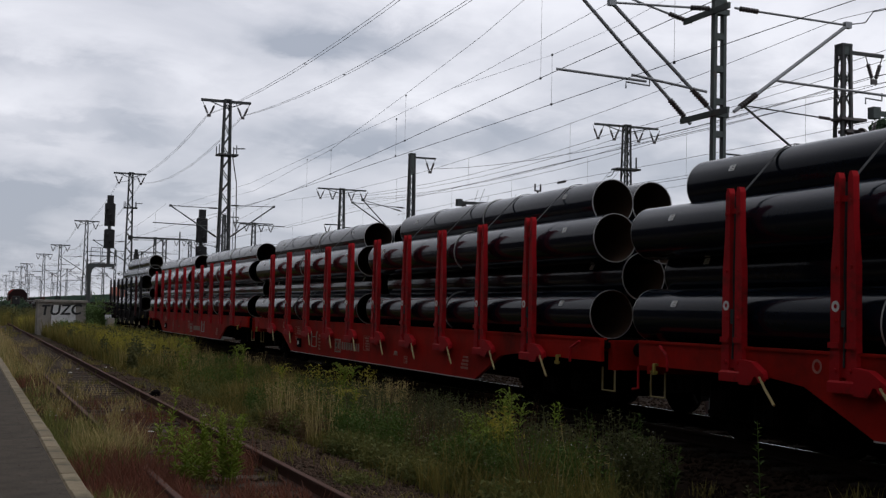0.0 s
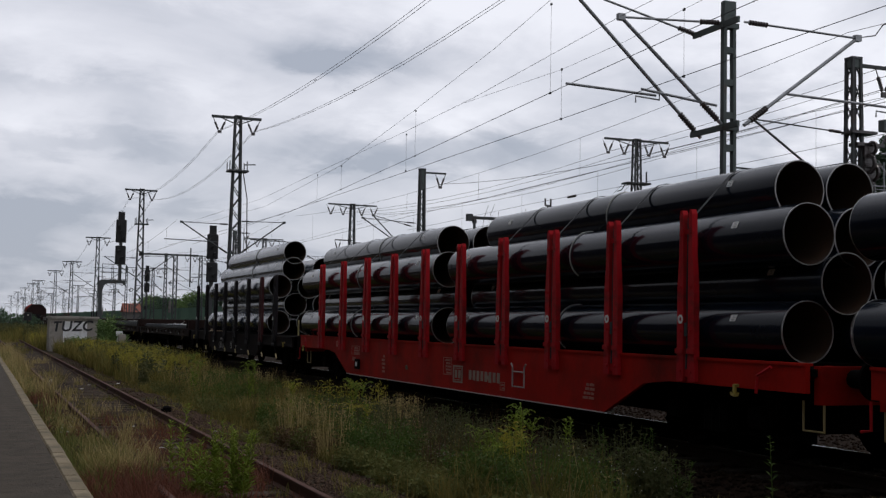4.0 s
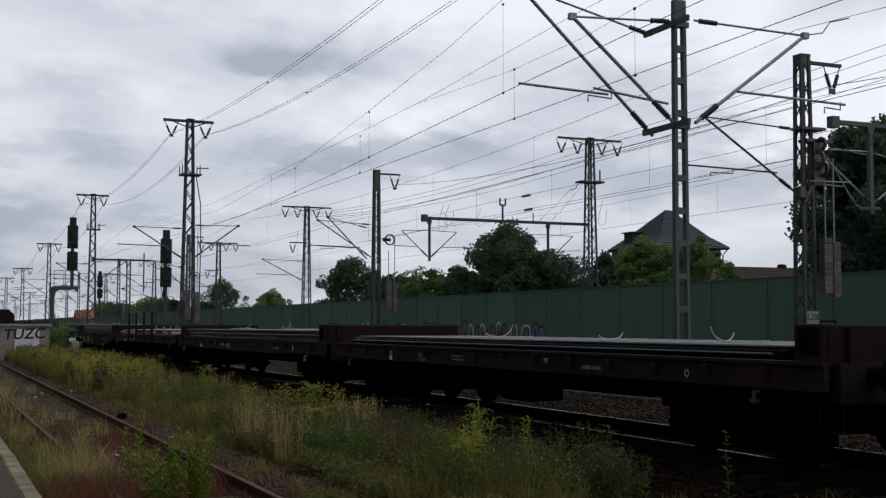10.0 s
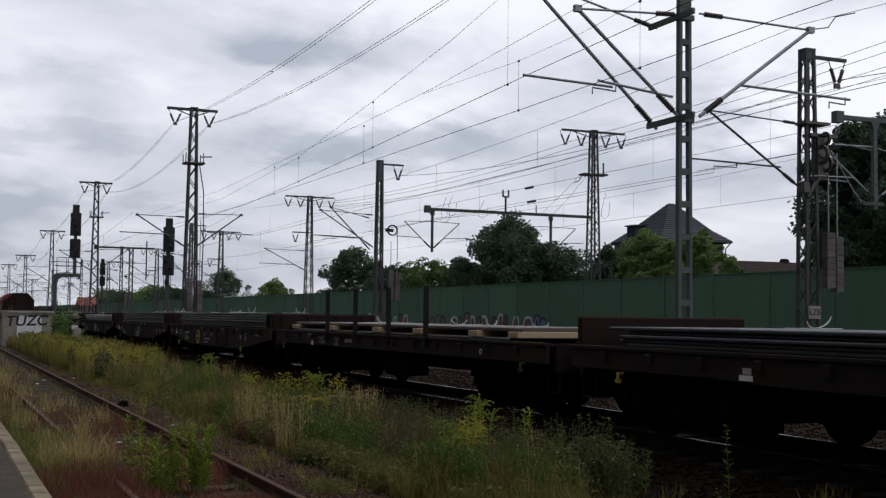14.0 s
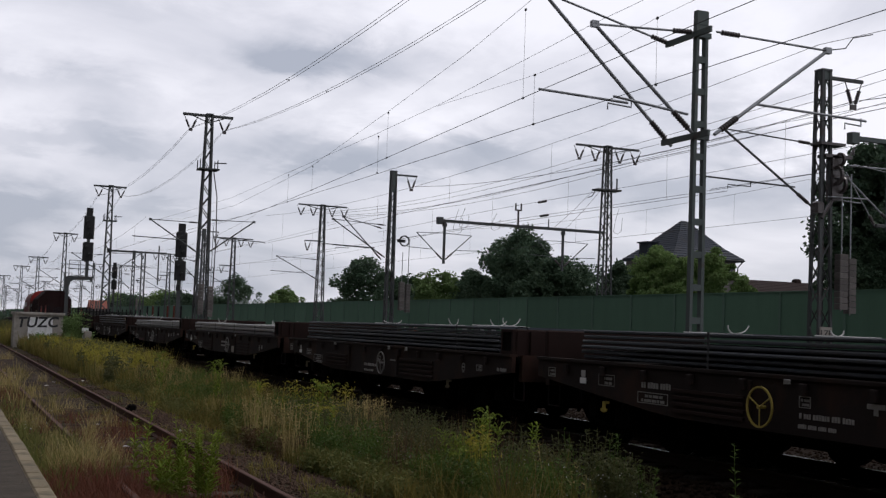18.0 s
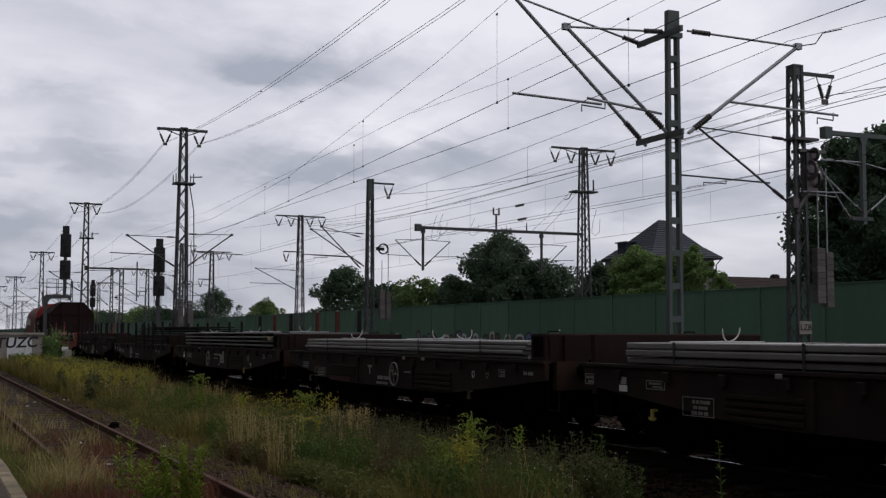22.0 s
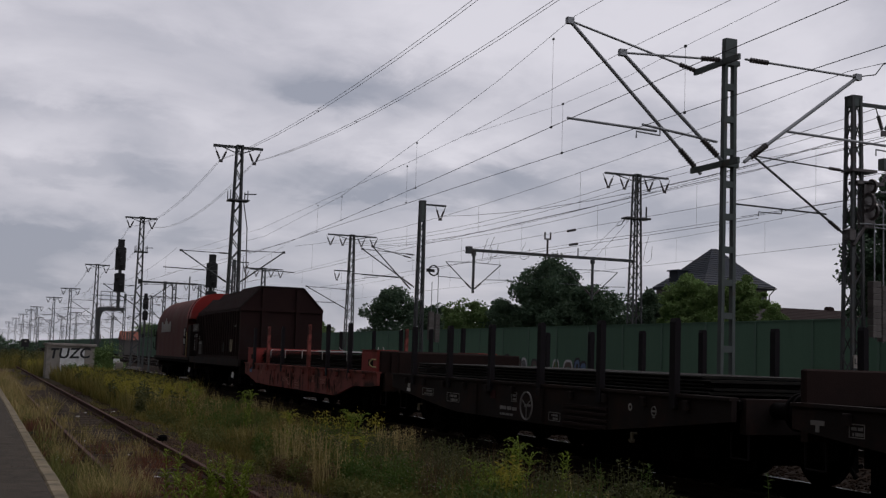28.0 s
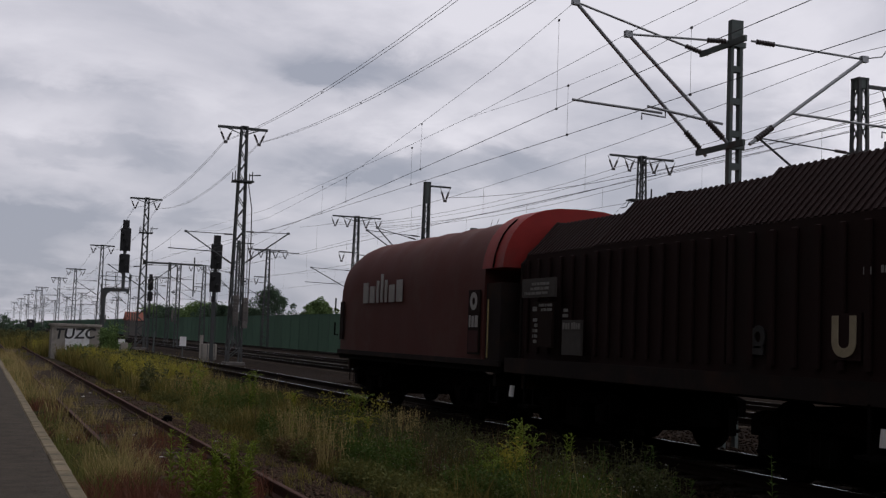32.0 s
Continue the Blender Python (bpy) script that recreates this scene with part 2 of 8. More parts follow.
STAKE_RED = material("stake_red", (0.46, 0.014, 0.020), 0.6, spec=0.08, vary=0.3, scale=2, bump=0.05, dirt=(0.13, 0.02, 0.018), dirt_scale=3, dirt_from=0.52, dirt_to=0.70)
ORANGE = material("faded_orange_red", (0.29, 0.082, 0.068), 0.75, spec=0.15, vary=0.4, scale=2.2, bump=0.10, dirt=(0.058, 0.024, 0.019), dirt_scale=1.7, dirt_from=0.48, dirt_to=0.60)
ORANGE_END = material("orange_red_end_wall", (0.35, 0.064, 0.055), 0.7, spec=0.15, vary=0.2, scale=1.6, bump=0.08, dirt=(0.22, 0.05, 0.04), dirt_scale=1.6, dirt_from=0.55, dirt_to=0.7)
ODD_STAKE = material("stake_dull_maroon", (0.062, 0.016, 0.017), 0.7, spec=0.15, vary=0.3, scale=3)
RUST_POST = material("post_rusty_red", (0.115, 0.030, 0.022), 0.85, spec=0.1, vary=0.4, scale=3, dirt=(0.05, 0.022, 0.018), dirt_scale=2)
RUST_STAIN = material("dark_rust_stain", (0.048, 0.020, 0.016), 0.95, spec=0.1, vary=0.5, scale=12)
MARK_PANEL = material("sooty_grey_panel", (0.075, 0.066, 0.060), 0.9, vary=0.5, scale=7)
MARK_NUMBER = material("worn_white_number", (0.30, 0.285, 0.27), 0.8, vary=0.6, scale=11)
MARK_RED = material("marking_faded_on_red", (0.46, 0.17, 0.13), 0.8, vary=0.5, scale=9)
MARK_BADGE = material("worn_company_paint", (0.36, 0.25, 0.20), 0.8, vary=0.6, scale=7)
MARK_DIM = material("sooty_white_marking", (0.26, 0.25, 0.235), 0.85, vary=0.5, scale=9)
SOOT = material("wagon_soot_black", (0.0135, 0.0108, 0.0105), 0.9, spec=0.08, vary=0.4, scale=1.5, bump=0.15, dirt=(0.026, 0.015, 0.012), dirt_scale=1.3, dirt_from=0.52, dirt_to=0.75)
BROWN = material("wagon_dark_brown", (0.026, 0.0195, 0.018), 0.85, spec=0.12, vary=0.5, scale=1.5, bump=0.15, dirt=(0.056, 0.029, 0.021), dirt_scale=1.3, dirt_from=0.5, dirt_to=0.75)
BROWN_WALL = material("end_wall_red_brown", (0.0263, 0.0153, 0.0132), 0.9, spec=0.12, vary=0.4, scale=2.2, bump=0.2, dirt=(0.0204, 0.0136, 0.0119), dirt_scale=2)
GREY_STAKE = material("stake_dark_grey", (0.0160, 0.0135, 0.0155), 0.75, spec=0.12, vary=0.35, scale=3, dirt=(0.0504, 0.0216, 0.0187), dirt_scale=3, dirt_from=0.6, dirt_to=0.75)
# near-black beyond soot: shade beneath the wagons is put into the base colour
UNDER = material("sooty_shaded_underframe", (0.006, 0.005, 0.005), 1.0, spec=0.04, vary=0.4, scale=4, bump=0.3)
PIPE = material("black_pipe_coating", (0.0065, 0.0115, 0.0215), 0.15, spec=0.21, vary=0.35, scale=0.9, grain=30, bump=0.03, dirt=(0.012, 0.015, 0.019), dirt_scale=0.7, dirt_from=0.55, dirt_to=0.8, each=0.2)
PIPE_DUSTY = material("dusty_pipe_coating", (0.038, 0.053, 0.079), 0.20, spec=0.50, vary=0.35, scale=0.9, grain=30, bump=0.03, dirt=(0.046, 0.058, 0.074), dirt_scale=0.7, dirt_from=0.5, dirt_to=0.8, each=0.2)
PIPE_IN = material("pipe_primer_inside", (0.085, 0.055, 0.038), 0.8, spec=0.2, vary=0.3, scale=1.5, dirt=(0.11, 0.055, 0.03), dirt_scale=1.3)
RIM = material("bare_steel_rim", (0.34, 0.33, 0.32), 0.45, metal=0.5, vary=0.3, scale=9)
STICKER = material("white_sticker", (0.86, 0.86, 0.84), 0.6, vary=0.1)
STRAP = material("dark_webbing", (0.03, 0.032, 0.035), 0.8, vary=0.2)
ROPE = material("pale_rope", (0.55, 0.55, 0.52), 0.9, vary=0.2)
LEVER = material("worn_yellow_lever", (0.45, 0.36, 0.16), 0.6, vary=0.3)
LEVER_DIM = material("grimy_yellow_fitting", (0.105, 0.088, 0.052), 0.8, vary=0.4)
WEIGHT = material("sooty_concrete_weight", (0.135, 0.122, 0.112), 0.95, vary=0.5, scale=4, each=0.2)
# darker copy of OLD_WOOD: the shade under the train is put into its colour
SHADED_WOOD = material("shaded_sleeper_wood", (0.026, 0.021, 0.017), 1.0, spec=0.05, vary=0.5, scale=5, grain=70, bump=0.6, each=0.25)
PLATE_SOOTY = material("sooty_steel_plate", (0.020, 0.019, 0.017), 0.9, spec=0.12, vary=0.4, scale=1.2, dirt=(0.032, 0.028, 0.022), dirt_scale=0.8, each=0.25)
YELLOW = material("yellow_paint", (0.40, 0.31, 0.06), 0.6, vary=0.2)
MARK = material("faded_white_marking", (0.42, 0.40, 0.38), 0.7, vary=0.35, scale=14)
PLATE = material("mill_scale_plate", (0.036, 0.044, 0.053), 0.6, spec=0.35, vary=0.3, scale=1.2, dirt=(0.045, 0.043, 0.042), dirt_scale=0.8, each=0.18)
PLATE_GREY = material("clean_grey_plate", (0.21, 0.215, 0.215), 0.7, spec=0.2, vary=0.25, scale=1.0, dirt=(0.12, 0.11, 0.10), dirt_scale=0.8, each=0.12)
PLATE_PALE = material("weathered_pale_plate", (0.22, 0.214, 0.208), 0.6, metal=0.2, vary=0.25, scale=1.0, dirt=(0.165, 0.145, 0.13), dirt_scale=0.8, each=0.14)
PLATE_BROWN = material("rust_filmed_plate", (0.105, 0.095, 0.086), 0.65, spec=0.3, vary=0.35, scale=1.0, dirt=(0.13, 0.085, 0.06), dirt_scale=0.9, each=0.12)
TARP = material("brown_tarpaulin", (0.130, 0.044, 0.038), 0.8, spec=0.2, vary=0.25, scale=0.9, bump=0.1, dirt=(0.15, 0.085, 0.068), dirt_scale=0.5, dirt_from=0.5, dirt_to=0.75)
HOOD = material("hood_dark_brown", (0.029, 0.0150, 0.0140), 0.85, spec=0.12, vary=0.35, scale=1.2, bump=0.1, dirt=(0.028, 0.02, 0.019), dirt_scale=0.9)
ENDCAP = material("end_cap_red", (0.30, 0.026, 0.022), 0.6, spec=0.2, vary=0.2, dirt=(0.2, 0.03, 0.025), dirt_scale=1.2)
GRASS = leaf_material("grass_green", (0.098, 0.107, 0.024), (0.25, 0.192, 0.055))
GRASS_FRESH = leaf_material("grass_fresh", (0.092, 0.122, 0.028), (0.21, 0.19, 0.060))
GRASS_DRY = leaf_material("grass_straw", (0.50, 0.38, 0.18), (0.25, 0.21, 0.075))
WEED = leaf_material("weed_leaves", (0.050, 0.098, 0.018), (0.095, 0.135, 0.028))
WEED_BRIGHT = leaf_material("weed_bright_leaves", (0.130, 0.215, 0.022), (0.23, 0.27, 0.034))
WEED_GREY = leaf_material("weed_grey_green", (0.062, 0.080, 0.028), (0.12, 0.115, 0.048))
GOLD = leaf_material("goldenrod_flower", (0.40, 0.33, 0.040), (0.26, 0.26, 0.05))
GOLD_GREEN = leaf_material("goldenrod_in_bud", (0.21, 0.26, 0.045), (0.14, 0.20, 0.035))
OLIVE = leaf_material("olive_low_herbs", (0.085, 0.112, 0.030), (0.165, 0.150, 0.048))
MOSS = leaf_material("red_brown_sorrel", (0.195, 0.062, 0.040), (0.120, 0.060, 0.036))
DOCK = leaf_material("dull_red_brown_dock", (0.135, 0.066, 0.040), (0.10, 0.082, 0.036))
STALK = leaf_material("dead_brown_stalks", (0.155, 0.095, 0.055), (0.095, 0.062, 0.038))
SEED = material("pale_seed_fluff", (0.32, 0.30, 0.25), 0.9, vary=0.2, bump=0)
PETAL = material("white_petals", (0.6, 0.6, 0.56), 0.8, vary=0.1, bump=0)
LEAF_DARK = leaf_material("tree_leaves_dark", (0.060, 0.104, 0.068), (0.088, 0.132, 0.076))
LEAF_MID = leaf_material("tree_leaves_green", (0.11, 0.18, 0.065), (0.16, 0.23, 0.085))
LEAF_PALE = leaf_material("tree_leaves_pale", (0.135, 0.225, 0.075), (0.21, 0.295, 0.105))


# ---- mesh tools ----
class Build:
    """Collects vertices and faces of one mesh."""

    def __init__(self):
        self.v, self.f = [], []

    def box(self, x0, x1, y0, y1, z0, z1):
        k = len(self.v)
        self.v += [(x0, y0, z0), (x1, y0, z0), (x1, y1, z0), (x0, y1, z0), (x0, y0, z1), (x1, y0, z1), (x1, y1, z1), (x0, y1, z1)]
        self.f += [tuple(k + i for i in q) for q in ((0, 3, 2, 1), (4, 5, 6, 7), (0, 1, 5, 4), (1, 2, 6, 5), (2, 3, 7, 6), (3, 0, 4, 7))]
        return self

    def soft(self, x0, x1, y0, y1, z0, z1, c=0.01):
        """A box whose edges along its height and top are chamfered."""
        ring = [(x0 + c, y0), (x1 - c, y0), (x1, y0 + c), (x1, y1 - c), (x1 - c, y1), (x0 + c, y1), (x0, y1 - c), (x0, y0 + c)]
        k = len(self.v)
        mx, my = (x0 + x1) / 2, (y0 + y1) / 2
        self.v += [(x, y, z0) for x, y in ring] + [(x, y, z1 - c) for x, y in ring]
        self.v += [(x + (c if x < mx else -c), y + (c if y < my else -c), z1) for x, y in ring]
        for s in (0, 8):
            self.f += [(k + s + i, k + s + (i + 1) % 8, k + s + 8 + (i + 1) % 8, k + s + 8 + i) for i in range(8)]
        self.f += [tuple(k + 7 - i for i in range(8)), tuple(k + 16 + i for i in range(8))]
        return self

    def tube(self, p, q, r, n=8, r2=None, cap=True):
        p, q = Vector(p), Vector(q)
        w = (q - p).normalized()
        a = w.cross(Vector((0, 0, 1)) if abs(w.z) < 0.9 else Vector((1, 0, 0))).normalized()
        b = w.cross(a)
        k = len(self.v)
        for c, rad in ((p, r), (q, r if r2 is None else r2)):
            self.v += [tuple(c + rad * (math.cos(math.tau * i / n) * a + math.sin(math.tau * i / n) * b)) for i in range(n)]
        self.f += [(k + i, k + (i + 1) % n, k + n + (i + 1) % n, k + n + i) for i in range(n)]
        if cap:
            self.f += [tuple(k + n - 1 - i for i in range(n)), tuple(k + n + i for i in range(n))]
        return self

    def path(self, pts, r, n=6):
        """One bent tube through the points."""
        pts = [Vector(p) for p in pts]
        k = len(self.v)
        a = None
        for i, c in enumerate(pts):
            w = (pts[min(i + 1, len(pts) - 1)] - pts[max(i - 1, 0)]).normalized()
            if a is None:
                a = w.cross(Vector((0, 0, 1)) if abs(w.z) < 0.9 else Vector((1, 0, 0))).normalized()
            a = (a - w * a.dot(w)).normalized()
            b = w.cross(a)
            self.v += [tuple(c + r * (math.cos(math.tau * j / n) * a + math.sin(math.tau * j / n) * b)) for j in range(n)]
        for i in range(len(pts) - 1):
            s = k + i * n
            self.f += [(s + j, s + (j + 1) % n, s + n + (j + 1) % n, s + n + j) for j in range(n)]
        e = k + (len(pts) - 1) * n
        self.f += [tuple(k + n - 1 - j for j in range(n)), tuple(e + j for j in range(n))]
        return self

    def prism(self, outline, lo, hi, axis="x"):
        """An outline swept from lo to hi along an axis. Outline pairs are (y, z) for x, (x, z) for y, (x, y) for z."""
        put = {"x": lambda a, b, t: (t, a, b), "y": lambda a, b, t: (a, t, b), "z": lambda a, b, t: (a, b, t)}[axis]
        k, n = len(self.v), len(outline)
        self.v += [put(a, b, lo) for a, b in outline] + [put(a, b, hi) for a, b in outline]
        self.f += [(k + i, k + (i + 1) % n, k + n + (i + 1) % n, k + n + i) for i in range(n)]
        self.f += [tuple(k + n - 1 - i for i in range(n)), tuple(k + n + i for i in range(n))]
        return self

    def ring(self, c, r0, r1, lo, hi, axis="y", n=24):
        """A short open pipe: inner radius r0, outer r1, from lo to hi along an axis through c."""
        put = {"x": lambda a, b, t: (t, c[0] + a, c[1] + b), "y": lambda a, b, t: (c[0] + a, t, c[1] + b), "z": lambda a, b, t: (c[0] + a, c[1] + b, t)}[axis]
        k = len(self.v)
        for r, t in ((r1, lo), (r1, hi), (r0, hi), (r0, lo)):
            self.v += [put(r * math.cos(math.tau * i / n), r * math.sin(math.tau * i / n), t) for i in range(n)]
        for s in range(4):
            e = (s + 1) % 4
            self.f += [(k + s * n + i, k + s * n + (i + 1) % n, k + e * n + (i + 1) % n, k + e * n + i) for i in range(n)]
        return self

    def mesh(self, name, mat, smooth=False):
        me = bpy.data.meshes.new(name)
        me.from_pydata(self.v, [], self.f)
        bm = bmesh.new()
        bm.from_mesh(me)
        if len(self.f) < 20000:
            bmesh.ops.recalc_face_normals(bm, faces=bm.faces)
        bm.to_mesh(me)
        bm.free()
        me.materials.append(mat)
        if smooth:
            me.shade_smooth()
            me.set_sharp_from_angle(angle=radians(35))
        return me


def part(name, b, mat, parent, label="", at=(0, 0, 0), smooth=False):
    ob = new(name, b if isinstance(b, bpy.types.Mesh) else b.mesh(name, mat, smooth))
    ob.parent = parent
    ob.location = at
    return tagged(ob, label)


def thing(name, label, category, at=(0, 0, 0), group="", kind=""):
    ob = new(name)
    ob.empty_display_size = 0.3
    ob.location = at
    return tagged(ob, label, category, group, kind)


def solid(name, b, mat, label, category, at=(0, 0, 0), group="", kind="", smooth=False):
    ob = new(name, b.mesh(name, mat, smooth))
    ob.location = at
    return tagged(ob, label, category, group, kind)


def lettering(text, size, mat, name="lettering", shear=0.0, thick=0.004, bold=0.0):
    """Flat letters as a mesh, in the x-y plane, centred."""
    cu = bpy.data.curves.new(name, "FONT")
    cu.body, cu.size, cu.align_x, cu.align_y, cu.extrude, cu.shear, cu.offset = text, size, "CENTER", "CENTER", thick, shear, bold
    tmp = bpy.data.objects.new(name, cu)
    me = bpy.data.meshes.new_from_object(tmp)
    bpy.data.objects.remove(tmp)
    me.name = name
    me.materials.clear()
    me.materials.append(mat)
    return me

# ---- ground, tracks, platform ----
TRACK_1, TRACK_2, TRACK_3, SIDING = 9.66, 16.6, 20.6, 2.65
SIDING_TOP = -0.26
PROFILE = [(-3500, -0.46), (-40, -0.46), (0.6, -0.46), (1.1, -0.45), (1.35, -0.40), (1.80, -0.39), (2.0, -0.445), (2.65, -0.445), (3.3, -0.445), (3.45, -0.395), (3.95, -0.385), (4.5, -0.43), (5.2, -0.46), (6.0, -0.44),
           (6.8, -0.42), (7.3, -0.38), (7.7, -0.29), (8.1, -0.20), (8.9, -0.185), (10.4, -0.185), (11.3, -0.20), (12.0, -0.30), (13.2, -0.34), (14.4, -0.30), (15.2, -0.20),
           (16.6, -0.185), (18.2, -0.21), (19.2, -0.20), (20.6, -0.185), (22.2, -0.22), (23.2, -0.32), (25.0, -0.32), (26.4, -0.20), (28.0, -0.185), (30.0, -0.24), (33.0, -0.35),
           (38, -0.35), (60, -0.4), (120, -0.4), (400, -0.4), (3500, -0.4)]


def ground_z(x):
    for (xa, za), (xb, zb) in zip(PROFILE, PROFILE[1:]):
        if x <= xb:
            return za + (zb - za) * (x - xa) / (xb - xa)
    return -0.4


def build_ground():
    xs = []
    for (xa, _), (xb, _) in zip(PROFILE, PROFILE[1:]):
        steps = max(1, int((xb - xa) / 0.35)) if -1 < xa < 13 else 1
        xs += [xa + (xb - xa) * i / steps for i in range(steps)]
    xs.append(3500)
    ys = [-300, -60, -10] + [i * 0.45 for i in range(0, 90)] + [40.5 + i * 2.0 for i in range(60)] + [165, 200, 260, 400, 800, 1600, 4500]
    verts, faces = [], []
    for y in ys:
        for x in xs:
            near = 1.0 if (0.5 < x < 13 and 0 < y < 60) else 0.0
            verts.append((x, y, ground_z(x) + near * (0.035 * noise.noise((x * 1.3, y * 1.3, 0)) + 0.02 * noise.noise((x * 4, y * 4, 3)))))
    w = len(xs)
    for j in range(len(ys) - 1):
        faces += [(j * w + i, j * w + i + 1, (j + 1) * w + i + 1, (j + 1) * w + i) for i in range(w - 1)]
    me = bpy.data.meshes.new("ground")
    me.from_pydata(verts, [], faces)
    me.materials.append(EARTH)
    me.materials.append(SHADED_BALLAST)
    # ballast with the painted-in shade covers the bed of the main tracks
    for p in me.polygons:
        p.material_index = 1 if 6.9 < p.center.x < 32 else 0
    me.shade_smooth()
    tagged(new("ground", me), "weedy brown earth and old ballast between railway tracks", "ground", kind="structure")


build_ground()


def rail_outline(x, top):
    return [(x - 0.07, top - 0.16), (x + 0.07, top - 0.16), (x + 0.07, top - 0.148), (x + 0.012, top - 0.13), (x + 0.012, top - 0.045), (x + 0.036, top - 0.035), (x + 0.036, top - 0.006),
            (x + 0.028, top), (x - 0.028, top), (x - 0.036, top - 0.006), (x - 0.036, top - 0.035), (x - 0.012, top - 0.045), (x - 0.012, top - 0.13), (x - 0.07, top - 0.148)]


def track(name, centre, top, y0, y1, mat, shiny, label):
    t = thing(name, label, "railway track", (centre, 0, 0), kind="structure")
    for s in (-0.752, 0.752):
        rail = part("rail", Build().prism(rail_outline(s, top), y0, y1, "y"), mat, t)
        if shiny:
            part("running_surface", Build().box(s - 0.016, s + 0.014, y0, y1, top, top + 0.003), WORN_RAIL, rail, "bright polished running surface")
    return t


siding = track("siding_track", SIDING, SIDING_TOP, -20, 140, RUST_RAIL, False, "disused siding with rusty rails, weathered wooden sleepers and weeds")
track_a = track("train_track", TRACK_1, 0.0, -60, 900, DARK_RAIL, True, "main railway track with polished rail heads on brown ballast")
track_b = track("second_track", TRACK_2, 0.0, -60, 900, DARK_RAIL, True, "neighbouring main track with polished rails and sleepers")
track_c = track("third_track", TRACK_3, 0.0, -60, 900, DARK_RAIL, True, "main track with polished rails beside the masts")
track_d = track("fourth_track", 28.0, 0.0, -60, 900, DARK_RAIL, True, "far main track before the green noise wall")

platform = thing("platform", "low asphalt platform with worn pale concrete kerb stones", "platform", kind="structure")
part("surface", Build().box(-14, 0.835, -20, 90, -0.46, -0.004), ASPHALT, platform, "cracked grey asphalt surface")

# ---- green noise wall beyond the tracks ----
WALL_X, WALL_TOP = 33.3, 3.58
noise_wall = thing("noise_wall", "long dark green noise barrier of panels between posts", "noise barrier", (WALL_X, 0, 0), kind="structure")


def wall_panel():
    b = Build().box(-0.06, 0.06, 0.07, 3.93, -0.4, WALL_TOP)
    for i in range(8):
        b.box(-0.064, -0.06, 0.09, 3.91, -0.35 + i * 0.49, -0.35 + i * 0.49 + 0.475)
    b.box(-0.1, 0.1, 0.05, 3.95, WALL_TOP, WALL_TOP + 0.05)
    return b.mesh("panel", WALL_GREEN)


panel_mesh = wall_panel()
post_mesh = Build().box(-0.11, 0.11, -0.07, 0.07, -0.4, WALL_TOP + 0.03).mesh("wall_post", WALL_POST)
for i in range(8, 70):
    part("panel", panel_mesh, None, noise_wall, at=(0, i * 4.0 + 1.9, 0))
    part("wall_post", post_mesh, None, noise_wall, at=(0, i * 4.0 + 1.9, 0))
rest = Build()
for i in list(range(-12, 8)) + list(range(70, 170)):
    y = i * 4.0 + 1.9
    rest.box(-0.06, 0.06, y + 0.07, y + 3.93, -0.4, WALL_TOP + 0.05).box(-0.11, 0.11, y - 0.07, y + 0.07, -0.4, WALL_TOP + 0.03)
tagged(part("panel_row", rest, WALL_GREEN, noise_wall, "far green wall panels"), kind="stuff")


def blob(y, z, w, h, lean, n=14):
    """Outline of a rounded letter."""
    return [(y + w / 2 * math.copysign(abs(math.cos(k * math.tau / n)) ** 0.6, math.cos(k * math.tau / n)) + lean * math.sin(k * math.tau / n),
             z + h / 2 * math.copysign(abs(math.sin(k * math.tau / n)) ** 0.7, math.sin(k * math.tau / n))) for k in range(n)]


def graffiti(y0, y1, seed):
    g = thing("graffiti", "row of rounded outlined letters sprayed on the green wall", "graffiti", (WALL_X - 0.066, 0, 0))
    rng = random.Random(seed)
    y = y0
    while y < y1:
        w, h, lean = rng.uniform(0.8, 1.4), rng.uniform(1.55, 1.95), rng.uniform(-0.2, 0.2)
        part("sprayed_outline", Build().prism(blob(y + w / 2, h / 2, w, h, lean), -0.005, -0.001), rng.choice((GRAFFITI[3], GRAFFITI[3], GRAFFITI[0])), g)
        part("sprayed_fill", Build().prism(blob(y + w / 2, h / 2 - 0.02, w - 0.26, h - 0.26, lean), -0.010, -0.006), rng.choice(GRAFFITI[1:3] + GRAFFITI_DULL * 2), g)
        part("sprayed_hole", Build().prism(blob(y + w / 2 + rng.uniform(-0.1, 0.1), h / 2 + rng.uniform(-0.1, 0.25), w * 0.3, h * 0.32, lean * 0.4), -0.015, -0.011), rng.choice((GRAFFITI[3], WALL_GREEN)), g)
        y += w + rng.choice((-0.15, 0.02, 0.05, 0.05, 0.5))


graffiti(62, 80, 4)
graffiti(84, 92, 9)


